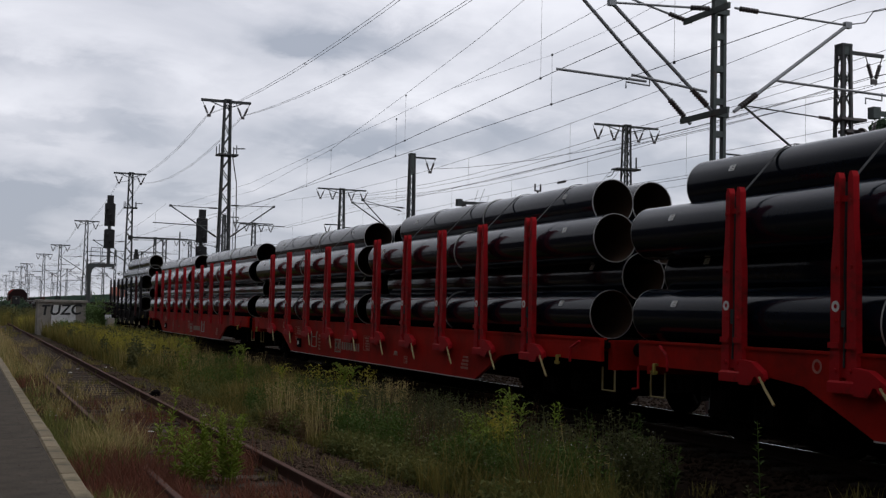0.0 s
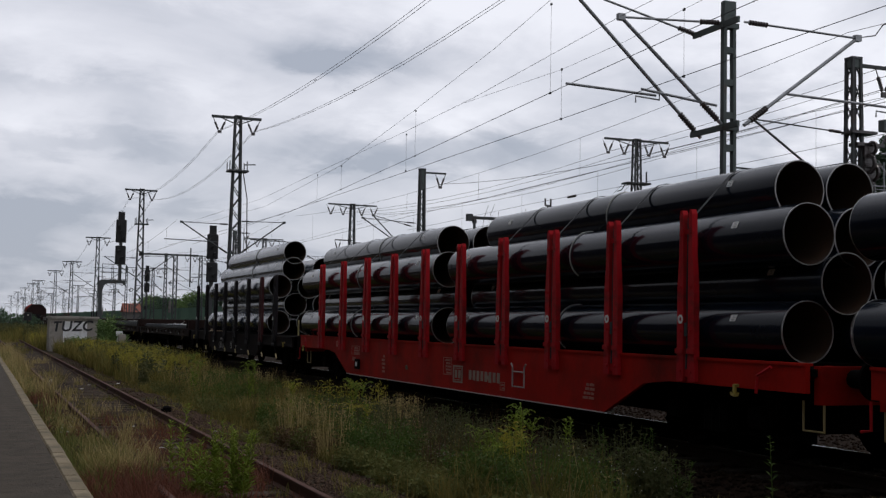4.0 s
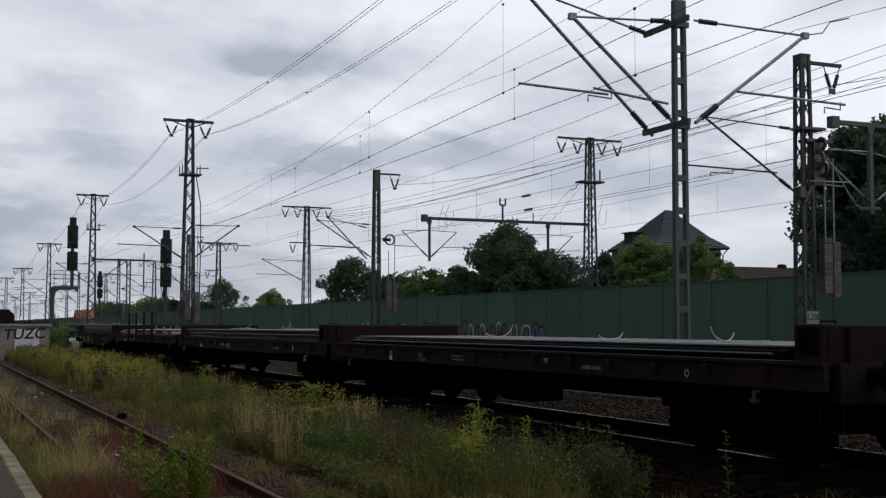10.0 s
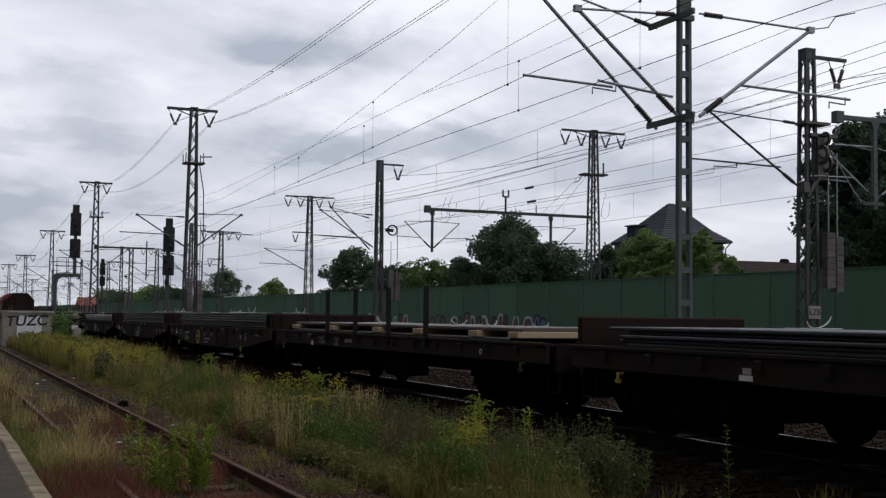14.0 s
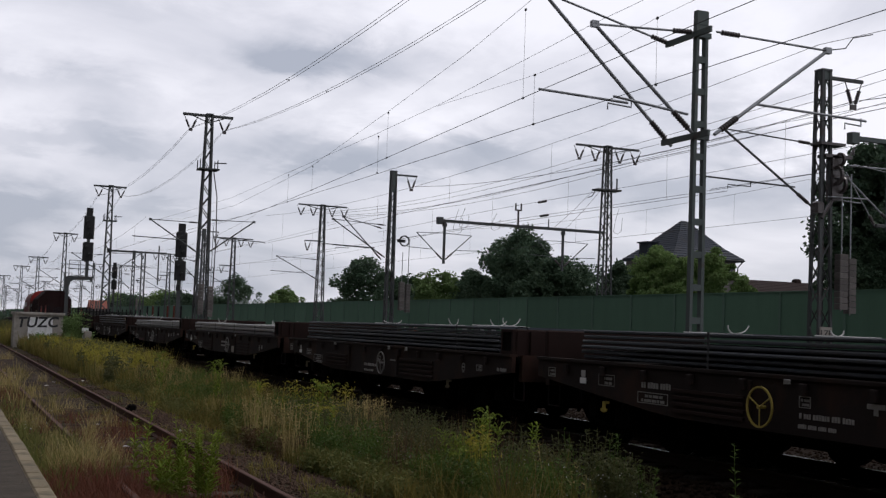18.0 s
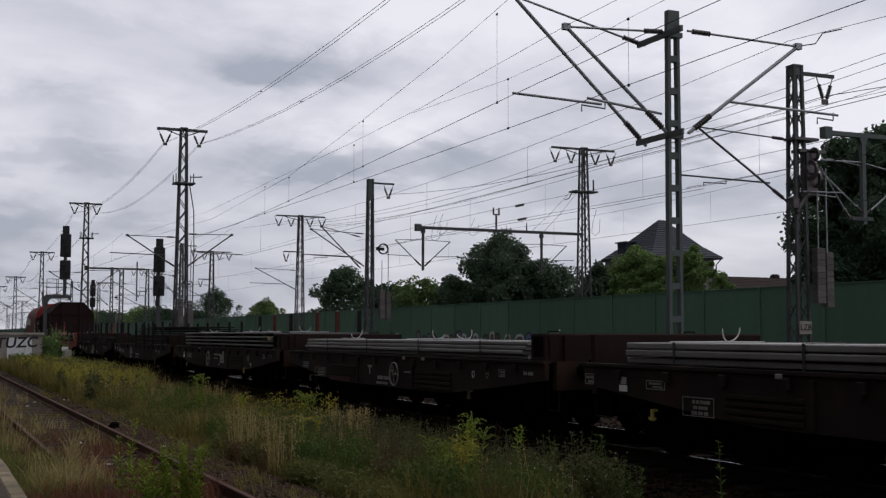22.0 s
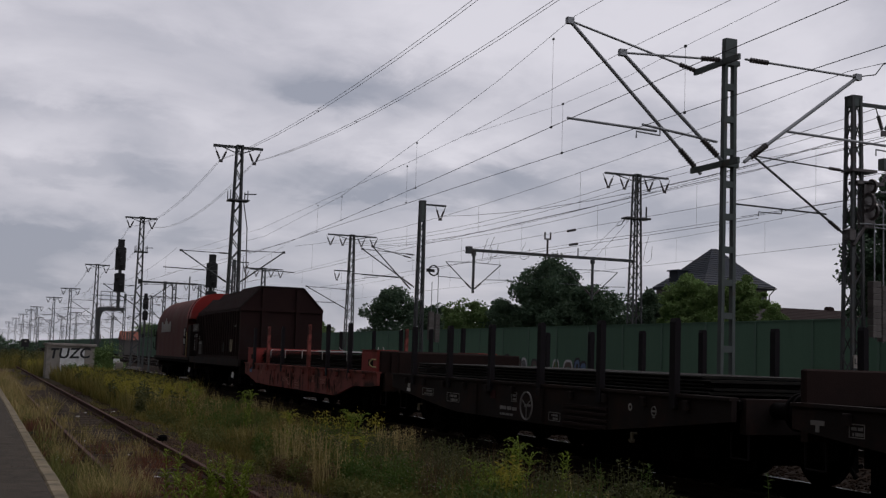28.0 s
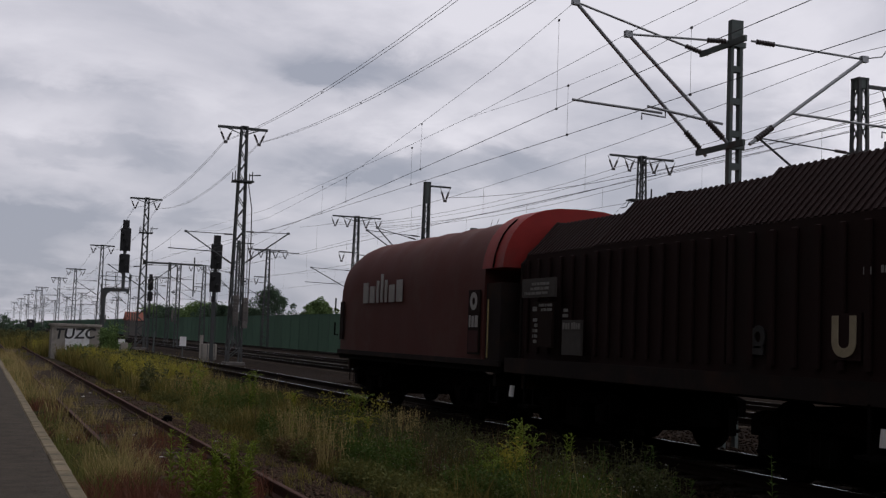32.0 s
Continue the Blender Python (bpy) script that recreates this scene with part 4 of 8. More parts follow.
def far_mast(x, y, h, lower):
    t = thing("feeder_mast", "slim dark lattice mast with a symmetrical four-insulator arm", "feeder mast", (x, y, 0), "masts near the noise wall")
    lattice(t, h, 0.75, 0.32, MAST_FAR)
    cross_arm(t, h - 0.05, -2.2, 2.2, MAST_FAR, (-1.95, -0.85, 0.85, 1.95), 0.06)
    if lower:
        part("lower_arm", Build().box(-1.5, 0.3, -0.04, 0.04, h - 3.2, h - 3.1), MAST_FAR, t)
        vee(t, -1.25, h - 3.15, 0.3)
        cantilever(t, -0.3, 5.4, 7.1, (-3.9, 7.2), 0.0, 5.95, -4.4, -1.2, None, MAST_FAR)
    else:
        b = Build().box(-0.8, 0.8, -0.4, 0.4, h - 2.72, h - 2.62).tube((0.7, 0, h - 2.7), (0.7, 0, h - 1.9), 0.05, 6).tube((0.35, 0, h - 2.7), (0.35, 0, h - 2.1), 0.04, 6)
        b.path([(-0.7, 0, h - 2.6), (-1.0, 0, h - 3.1), (-1.3, 0, h - 3.2)], 0.03, 5)
        part("switch_platform", b, MAST_FAR, t)
    return t


far_mast(36.9, 63, 12.9, False)
far_mast(30.3, 100, 11.85, True)
for x, y in ((30.3, 134.0), (30.3, 175.0), (30.3, 225.0), (30.3, 290.0)):
    far_mast(x, y, 10.9, True)


def gantry(x0, x1, y, z, drops, label, hang=2.45):
    t = thing("gantry_beam", label, "gantry", (0, y, 0))
    part("beam", Build().box(x0, x1, -0.10, 0.10, z - 0.08, z + 0.08).box(x0 - 0.12, x0 + 0.2, -0.15, 0.15, z - 0.2, z + 0.2), MAST if y < 50 else MAST_FAR, t)
    for x in drops:
        d = part("drop_post", Build().box(x - 0.06, x + 0.06, -0.06, 0.06, z - hang, z - 0.1).soft(x - 0.13, x + 0.13, -0.1, 0.1, z - 0.32, z - 0.08, 0.05), MAST_FAR, t)
        for s in (-1, 1):
            part("bracket", Build().tube((x + s * 0.1, 0, z - 2.2), (x + s * 1.7, 0, z - 0.75), 0.03, 6).tube((x + s * 0.1, 0, z - 0.7), (x + s * 1.7, 0, z - 0.75), 0.02, 6)
                 .tube((x + s * 0.7, 0, z - 1.65), (x + s * 2.2, 0, z - 1.6), 0.022, 6), MAST, d)
            b = Build()
            ribbed(b, (x + s * 0.12, 0, z - 2.18), (x + s * 0.5, 0, z - 1.84), 0.06, 5)
            part("insulator", b, INSULATOR, d)
    return t


g1 = gantry(26.0, 36.7, 63, 7.65, (26.35, 34.0), "grey steel gantry beam with hanging wire posts")
part("isolator", Build().tube((31.0, 0, 7.7), (31.0, 0, 8.6), 0.06, 6).tube((30.8, 0, 8.6), (31.2, 0, 8.6), 0.05, 6).tube((30.82, 0, 8.6), (30.82, 0, 9.0), 0.05, 6).tube((31.18, 0, 8.6), (31.18, 0, 9.0), 0.05, 6), INSULATOR, g1)
part("post_far", Build().box(33.0, 33.05, 0, 0.05, 7.6, 8.2), MAST_FAR, g1)
g2 = gantry(29.15, 41.5, 33.0, 8.68, (), "grey steel gantry beam before a dark tree")
d = part("drop_post", Build().box(30.74, 30.90, -0.08, 0.08, 5.5, 8.62).prism([(30.62, 8.62), (30.74, 8.35), (30.90, 8.35), (31.02, 8.62)], -0.09, 0.09, "y"), MAST, g2, "grey-green hanging post")
part("foot_clamp", Build().soft(30.2, 31.2, -0.10, 0.10, 5.62, 5.74, 0.02), MAST_FAR, d)
for k, (xa, za, xb, zb, r) in enumerate(((30.92, 5.80, 28.67, 7.47, 0.034), (30.2, 5.66, 28.9, 7.45, 0.024), (30.74, 7.72, 29.02, 7.70, 0.03), (30.74, 7.60, 29.2, 7.76, 0.018), (30.74, 5.72, 32.9, 7.30, 0.034), (30.9, 7.7, 32.9, 7.35, 0.022))):
    part("bracket", Build().tube((xa, 0, za), (xb, 0, zb), r, 8), ZINC, d, "pale galvanised tube")
    if k in (0, 1, 4):
        rod = Build()
        ribbed(rod, (xa + (xb - xa) * 0.03, 0, za + (zb - za) * 0.03), (xa + (xb - xa) * 0.2, 0, za + (zb - za) * 0.2), 0.06, 6)
        part("insulator", rod, INSULATOR, d)
part("support_leg", Build().box(41.2, 41.6, -0.2, 0.2, -0.4, 8.6), MAST_FAR, g2)
g3 = gantry(13.2, 18.2, 106.4, 7.2, (), "far steel gantry beam beside a lattice mast")
leg = part("lattice_leg", Build().box(16.02, 16.10, -0.12, 0.12, -0.4, 7.1).box(16.32, 16.40, -0.12, 0.12, -0.4, 7.1), MAST_FAR, g3, "slim lattice leg")
for i in range(12):
    z = 0.2 + i * 0.57
    part("brace", Build().tube((16.06, 0, z), (16.36, 0, z + 0.5), 0.022, 5).tube((16.36, 0, z), (16.06, 0, z + 0.5), 0.022, 5), MAST_FAR, leg)
part("drop_post", Build().box(17.46, 17.56, -0.05, 0.05, 4.4, 7.85), MAST_FAR, g3, "slim hanging post")
part("bracket", Build().tube((17.5, 0, 4.9), (15.2, 0, 6.3), 0.03, 6).tube((17.5, 0, 5.9), (15.4, 0, 5.85), 0.022, 6), MAST_FAR, g3)


def light_signal(x, y, z_head, z_low, label, bracket=False, base_x=None, k=1.0):
    t = thing("light_signal", label, "railway signal", (x, y, 0))
    zt = z_head
    head = part("signal_head", Build().soft(-0.33 * k, 0.33 * k, -0.12, 0.12, zt - 1.55 * k, zt - 0.05, 0.06).box(-0.2 * k, 0.2 * k, -0.1, 0.1, zt - 0.4, zt + 0.45 * k), SIGNAL_BLACK, t, "black light signal head")
    low = part("distant_head", Build().soft(-0.33 * k, 0.33 * k, -0.12, 0.12, zt - 2.95 * k, zt - 1.75 * k, 0.06), SIGNAL_BLACK, t, "black lower signal head")
    for i in range(3):
        part("visor", Build().tube(((-0.12 + 0.12 * i) * k, -0.12, zt - (0.45 + 0.4 * i) * k), ((-0.12 + 0.12 * i) * k, -0.36, zt - (0.48 + 0.4 * i) * k), 0.10 * k, 10), SIGNAL_BLACK, head)
    for i in range(2):
        part("visor", Build().tube(((-0.1 + 0.2 * i) * k, -0.12, zt - (2.1 + 0.45 * i) * k), ((-0.1 + 0.2 * i) * k, -0.36, zt - (2.13 + 0.45 * i) * k), 0.10 * k, 10), SIGNAL_BLACK, low)
    if bracket:
        part("upright", Build().box(-0.10, 0.10, -0.06, 0.10, z_low, zt - 0.2), MAST_FAR, t)
        dx = base_x - x
        part("bracket", Build().prism([(dx - 0.13, z_low - 0.5), (dx + 0.13, z_low - 0.5), (dx + 0.17, z_low - 0.28), (dx + 0.36, z_low - 0.12), (0.22, z_low - 0.10), (0.28, z_low - 0.22), (0.36, z_low - 0.22), (0.36, z_low + 0.12), (dx, z_low + 0.12), (dx - 0.13, z_low + 0.02)], -0.12, 0.12, "y"), MAST_FAR, t, "bent bracket arm")
        part("post", Build().box(dx - 0.10, dx + 0.10, -0.10, 0.10, -0.5, z_low - 0.5), MAST_FAR, t)
        deck = part("service_deck", Build().box(dx, 0.5, 0.12, 0.5, z_low + 0.04, z_low + 0.1), MAST_FAR, t)
        for px in (dx + 0.1, dx + 0.7, -0.35, 0.45):
            part("rail_post", Build().tube((px, 0.45, z_low + 0.1), (px, 0.45, z_low + 1.15), 0.022, 5), MAST_FAR, deck)
        for pz in (0.6, 1.15):
            part("rail", Build().tube((dx + 0.1, 0.45, z_low + pz), (0.45, 0.45, z_low + pz), 0.02, 5), MAST_FAR, deck)
    else:
        part("post", Build().box(-0.11 * k, 0.11 * k, 0.12, 0.3, -0.4, zt - 0.1), MAST_FAR, t)
        part("ladder", Build().box(-0.22 * k, -0.19 * k, 0.3, 0.34, -0.4, zt - 1).box(0.19 * k, 0.22 * k, 0.3, 0.34, -0.4, zt - 1), MAST_FAR, t)
        part("junction_box", Build().soft(-0.2, 0.0, -0.16, 0.05, zt - 3.55, zt - 3.2, 0.02), SIGNAL_BLACK, t)
    return t


light_signal(8.65, 80, 8.0, 3.9, "black light signal on a bent bracket post near the hut", True, 7.5)
light_signal(13.14, 72.0, 6.75, 4.0, "black light signal on a post between the tracks")
light_signal(13.97, 107.5, 5.92, 4.0, "black light signal on a post farther along the tracks", k=0.69)


# ---- overhead wires ----
def wire(name, pts, r, label, category="overhead wire", mat=None):
    return solid(name, Build().path(pts, r, 5), mat or WIRE, label, category, group="overhead wires")


def catenary(x0, x1, y0, y1, z_c, z_m, sag, label, steps=10, drops=6):
    """One span: contact wire, sagging messenger wire and droppers between them."""
    at = lambda f: (x0 + (x1 - x0) * f, y0 + (y1 - y0) * f)
    t = thing("catenary_span", label, "overhead wire", group="overhead wires")
    mz = lambda f: z_m - sag * 4 * f * (1 - f)
    part("contact_wire", Build().path([(*at(f), z_c) for f in (0, 0.5, 1)], 0.0075, 5), WIRE, t)
    part("messenger_wire", Build().path([(*at(i / steps), mz(i / steps)) for i in range(steps + 1)], 0.006, 5), WIRE, t)
    for i in range(drops):
        f = (i + 0.5) / drops
        part("dropper", Build().tube((*at(f), z_c), (*at(f), mz(f)), 0.004, 4), WIRE, t)


# over the train track two wires overlap at the ladder mast
OVER = "thin dark overhead wire above the train track"


def overlap_wire(name, pts, r=0.0068):
    wire(name, pts, r, OVER)


overlap_wire("contact_wire", [(10.4, -20, 7.0), (10.4, 16.3, 6.25), (10.4, 20.4, 6.13), (10.4, 29.0, 5.83), (10.4, 35.7, 5.62), (10.4, 42.2, 5.45), (9.9, 65.3, 5.6), (9.7, 66.5, 5.6)])
overlap_wire("contact_wire", [(11.1, -20, 5.9), (11.1, 14.0, 5.83), (11.1, 21.9, 5.78), (11.1, 31.7, 5.76), (11.0, 41.4, 5.72), (10.8, 65.3, 5.6)])
overlap_wire("messenger_wire", [(10.3, -20, 8.6), (10.3, 20.0, 8.05), (10.35, 23.8, 7.54), (10.35, 28.9, 7.0), (10.35, 35.6, 6.35), (10.3, 45.6, 5.95), (10.2, 56.0, 6.15), (10.15, 65.3, 6.8)], 0.0045)
overlap_wire("messenger_wire", [(11.4, -20, 8.2), (10.8, 19.0, 7.2), (10.8, 26.0, 6.88), (10.8, 30.9, 6.77), (10.8, 40.1, 6.66), (10.8, 48.6, 6.54), (10.6, 65.3, 6.8)], 0.0045)
overlap_wire("messenger_wire", [(11.1, -20, 8.0), (11.1, 8.0, 7.35), (11.1, 17.5, 6.96), (11.1, 19.3, 6.84), (11.1, 22.0, 6.81), (10.9, 26.8, 6.9)], 0.0035)
for xa, za, ya, zb in ((10.4, 5.83, 28.9, 7.0), (10.4, 6.10, 21.1, 7.88), (11.0, 5.75, 31.3, 6.77), (11.1, 5.78, 22.0, 6.81), (11.1, 5.80, 17.4, 6.96), (10.4, 5.62, 35.6, 6.35), (11.0, 5.72, 40.6, 6.66)):
    d = wire("dropper", [(xa, ya, za), (xa, ya, zb)], 0.003, "thin dropper between overhead wires, clamped at both ends")
    for z in (za, zb):
        part("clamp", Build().soft(xa - 0.014, xa + 0.014, ya - 0.03, ya + 0.03, z - 0.022, z + 0.022, 0.006), WIRE, d, "small dark wire clamp")
SPANS = [-26.0, 19.0, 65.3, 106.0, 145.0, 185.0, 223.0, 284.0, 330.0]
for a, b in zip(SPANS, SPANS[1:]):
    k = 0.3 if int(a) % 2 else -0.3
    if a > 60:
        catenary(TRACK_1 + k, TRACK_1 - k, a, b, 5.6, 6.9, 0.8, "thin dark contact and messenger wire above the train track")
    catenary(TRACK_2 - 0.4 - k, TRACK_2 - 0.4 + k, a, b, 5.87, 7.43, 0.65, "thin dark contact and messenger wire above the second track")
SPANS_3 = [-10.0, 28.8, 66.2, 121.0, 168.0, 214.0, 265.0]
for a, b in zip(SPANS_3, SPANS_3[1:]):
    catenary(TRACK_3 + 0.3, TRACK_3 - 0.3, a, b, 5.79, 7.36, 0.28, "thin dark contact and messenger wire above the third track")
    catenary(28.0, 28.0, a, b, 5.9, 7.45, 0.5, "thin dark contact and messenger wire above the far track")
for x, z0, zs in ((12.02, 11.9, 0.93), (12.10, 11.9, 0.99), (13.92, 11.95, 1.08), (14.00, 11.95, 1.13)):
    wire("feeder_line", [(x, 65.3 - 50 * f, z0 - zs * 4 * f * (1 - f)) for f in [i / 12 for i in range(13)]] + [(x, -20, z0)], 0.0085, "sagging feeder line hung from tall masts")
    for a, b, za, zb in ((65.3, 106.0, z0, z0), (106.0, 145.0, z0, 10.45), (145.0, 185.0, 10.45, 9.35), (185.0, 223.0, 9.35, 9.35)):
        wire("feeder_line", [(x, a + (b - a) * f, za + (zb - za) * f - zs * 4 * f * (1 - f)) for f in [i / 8 for i in range(9)]], 0.009, "sagging feeder line hung from tall masts")
for x, z0, zs, y in ((12.06, 11.9, 0.96, 45.2), (13.96, 11.95, 1.10, 46.2)):
    f = (65.3 - y) / 50
    solid("wire_spacer", Build().tube((x - 0.05, y, z0 - zs * 4 * f * (1 - f) - 0.012), (x + 0.05, y, z0 - zs * 4 * f * (1 - f) + 0.012), 0.018, 6), WIRE, "small dark spacer clamp between twin feeder lines", "wire clamp", group="wire clamps")
for x, z in ((25.45, 8.9), ):
    wire("feeder_line", [(x, 28.8 + 37.4 * f, z + 0.95 * f - 0.655 * 4 * f * (1 - f)) for f in [i / 8 for i in range(9)]], 0.012, "sagging feeder line between side masts")
    wire("feeder_line", [(x, -10 + 38.8 * f, z - 0.8 * 4 * f * (1 - f)) for f in [i / 8 for i in range(9)]], 0.012, "sagging feeder line between side masts")
for dx in (-1.95, -0.85, 0.85, 1.95):
    wire("feeder_line", [(36.9 + dx + (30.3 - 36.9) * f, 63 + 37 * f, 12.0 - 1.0 * f - 0.7 * 4 * f * (1 - f)) for f in [i / 8 for i in range(9)]], 0.012, "sagging feeder line over the noise wall")
    wire("feeder_line", [(36.9 + dx - 4.6 * f, 63 - 60 * f, 12.05 + 1.5 * f - 0.75 * 4 * f * (1 - f)) for f in [i / 8 for i in range(9)]], 0.012, "sagging feeder line over the noise wall")
for x, z, y0 in ((31.0, 8.85, 60.0), (31.35, 8.12, 60.4)):
    wire("supply_line", [(x, -10 + 7.5 * k, z - 0.05 * math.sin(k * 1.1)) for k in range(14)], 0.010, "thin supply line passing over the gantry")
    rod = Build()
    ribbed(rod, (x, y0 - 0.5, z), (x, y0 + 0.5, z), 0.075, 6)
    solid("strain_insulator", rod, INSULATOR, "dark strain insulator in a supply line", "insulator", group="strain insulators")
for x, z, drop in ((27.2, 8.4, 1.5), (27.6, 8.5, 1.2), (29.6, 8.3, 1.0), (37.8, 9.2, 1.6)):
    wire("jumper_cable", [(x, 63, z), (x - 0.25, 63, z - drop * 0.5), (x - 0.35, 63, z - drop * 0.9), (x - 0.1, 63, z - drop), (x + 0.2, 63, z - drop * 0.85), (x + 0.25, 63, z - drop * 0.35)], 0.012, "thin hanging jumper cable beside the gantry")
for x0, x1 in ((35.9, 33.4), (36.4, 34.2)):
    wire("switch_cable", [(x0, 63, 10.1), ((x0 + x1) / 2, 63, 8.85), (x1, 63, 7.75)], 0.010, "thin slanting cable from the mast switch to the gantry")

# small trackside pieces near the hut
dw = thing("dwarf_signal", "small black dwarf signal on a short post", "signal", (4.12, 105, -0.5))
part("post", Build().tube((0, 0, 0), (0, 0, 1.8), 0.05, 8), SIGNAL_BLACK, dw)
part("housing", Build().soft(-0.3, 0.3, -0.1, 0.15, 1.75, 2.4, 0.04), SIGNAL_BLACK, dw)
part("lens", Build().tube((0, -0.16, 2.2), (0, -0.1, 2.2), 0.07, 10), CONCRETE, dw, "pale unlit lens")
mk = thing("marker_board", "weathered white marker board on a short post", "sign", (7.22, 66, -0.5))
part("post", Build().box(-0.04, 0.04, -0.03, 0.03, 0, 1.3), CONCRETE, mk)
part("board", Build().soft(-0.17, 0.17, -0.06, -0.03, 1.12, 1.36, 0.01), WHITEWASH, mk)
part("board", Build().soft(-0.12, 0.13, -0.06, -0.03, 0.62, 1.0, 0.01), WHITEWASH, mk)
# ---- the freight train ----
MOVERS = []
CENTRE, HALF = TRACK_1, 1.46


def rolling(ob, x, y, z):
    """Notes a thing that rolls with the train; y is its place along the line at the start."""
    ob.location = (x, y, z)
    MOVERS.append((ob, x, y, z))
    return ob


WHEEL_PROTOS = {}
WHEEL_R = 0.46


def wheel_mesh():
    b = Build().tube((-0.95, 0, 0), (0.95, 0, 0), 0.08, 10)
    for s in (-1, 1):
        b.tube((s * 0.69, 0, 0), (s * 0.705, 0, 0), 0.49, 24).tube((s * 0.705, 0, 0), (s * 0.82, 0, 0), 0.46, 24).tube((s * 0.82, 0, 0), (s * 0.90, 0, 0), 0.17, 12)
        for i in range(6):
            a = math.tau * i / 6
            b.box(s * 0.83 - 0.012, s * 0.83 + 0.012, math.cos(a) * 0.3 - 0.05, math.cos(a) * 0.3 + 0.05, math.sin(a) * 0.3 - 0.05, math.sin(a) * 0.3 + 0.05)
    return b.mesh("wheelset", UNDER, True)


def bogie_mesh(ys):
    e = ys[-1] + 0.45
    b = Build()
    for s in (-1, 1):
        x0, x1 = sorted((s * 0.92, s * 1.06))
        b.prism([(-e, 0.50), (-e, 0.74), (-e + 0.25, 0.80), (e - 0.25, 0.80), (e, 0.74), (e, 0.50), (e - 0.3, 0.50), (e - 0.55, 0.62), (-e + 0.55, 0.62), (-e + 0.3, 0.50)], x0, x1)
        for y in ys:
            b.soft(min(s * 1.0, s * 1.16), max(s * 1.0, s * 1.16), y - 0.14, y + 0.14, 0.36, 0.62, 0.03)
            for d in (-0.2, 0.2):
                b.tube((s * 1.04, y + d, 0.42), (s * 1.04, y + d, 0.70), 0.06, 8)
            b.box(min(s * 0.76, s * 0.86), max(s * 0.76, s * 0.86), y + 0.50, y + 0.58, 0.2, 0.6)
    b.box(-1.0, 1.0, -0.2, 0.2, 0.55, 0.86).box(-0.62, 0.62, -e, e, 0.34, 0.84)
    # brake triangles, hangers, shoes and spring planks between the wheels
    for y0, y1 in zip(ys, ys[1:]):
        m = (y0 + y1) / 2
        b.box(-0.95, 0.95, m - 0.16, m + 0.16, 0.20, 0.46)
        for s in (-1, 1):
            b.soft(min(s * 0.90, s * 1.12), max(s * 0.90, s * 1.12), m - 0.26, m + 0.26, 0.26, 0.56, 0.04)
            for d in (-0.16, 0.0, 0.16):
                b.tube((s * 1.08, m + d, 0.27), (s * 1.08, m + d, 0.60), 0.055, 8)
    for s in (-1, 1):
        for y in ys:
            for d in (-0.49, 0.49):
                b.prism([(y + d - 0.05, 0.22), (y + d + 0.05, 0.22), (y + d + 0.03, 0.62), (y + d - 0.03, 0.62)], min(s * 0.70, s * 0.84), max(s * 0.70, s * 0.84), "x")
        b.path([(s * 0.88, -e - 0.1, 0.30), (s * 0.88, -e + 0.3, 0.24), (s * 0.88, e - 0.3, 0.24), (s * 0.88, e + 0.1, 0.30)], 0.03, 6)
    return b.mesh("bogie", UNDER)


BOGIES = {}
WHEEL_MESH = wheel_mesh()


def add_bogie(wagon, y, three=False):
    ys = (-1.5, 0.0, 1.5) if three else (-0.9, 0.9)
    if three not in BOGIES:
        BOGIES[three] = bogie_mesh(ys)
    bogie = part("bogie", BOGIES[three], None, wagon, "sooty bogie with wagon shade in its colour", at=(0, y, 0))
    for wy in ys:
        if wy in WHEEL_PROTOS:
            w = WHEEL_PROTOS[wy].copy()
            scene.collection.objects.link(w)
        else:
            w = new("wheelset", WHEEL_MESH)
            walk(w, [(i / 15, pose(0, wy, WHEEL_R, math.degrees(run(i / 15) / WHEEL_R))) for i in range(481)])
            WHEEL_PROTOS[wy] = w
        w.parent = bogie


BUFFER = None


def add_ends(wagon, half_len, mat, z=1.05):
    """Headstocks, buffers, coupling hooks and hoses at both ends of a wagon."""
    global BUFFER
    if BUFFER is None:
        BUFFER = Build().tube((0, 0, 0), (0, 0.42, 0), 0.10, 12).tube((0, 0.42, 0), (0, 0.58, 0), 0.06, 10).tube((0, 0.58, 0), (0, 0.62, 0), 0.22, 20).mesh("buffer", UNDER, True)
    for s in (-1, 1):
        part("headstock", Build().box(-1.3, 1.3, s * half_len - 0.06, s * half_len + 0.06, z - 0.33, z + 0.08), BROWN if mat is ORANGE else mat, wagon)
        for x in (-0.88, 0.88):
            bf = part("buffer", BUFFER, None, wagon, "dark round buffer", at=(x, s * half_len, z - 0.05))
            bf.rotation_euler = (0, 0, 0 if s > 0 else math.pi)
        part("coupling", Build().box(-0.05, 0.05, min(s * half_len, s * (half_len + 0.42)), max(s * half_len, s * (half_len + 0.42)), z - 0.12, z - 0.02), UNDER, wagon)
        for x in (-0.4, 0.42):
            y = s * (half_len + 0.05)
            part("brake_hose", Build().path([(x, y, z - 0.2), (x, y + s * 0.22, z - 0.35), (x, y + s * 0.30, z - 0.62), (x, y + s * 0.2, z - 0.75)], 0.028, 6), UNDER, wagon)
        part("handrail", Build().path([(-1.25, s * (half_len + 0.04), z - 0.32), (-1.25, s * (half_len + 0.04), z - 0.62), (-1.25, s * (half_len - 0.3), z - 0.62), (-1.25, s * (half_len - 0.3), z - 0.3)], 0.014, 6), LEVER if mat is RED else GREY_STAKE, wagon, "thin step rail")


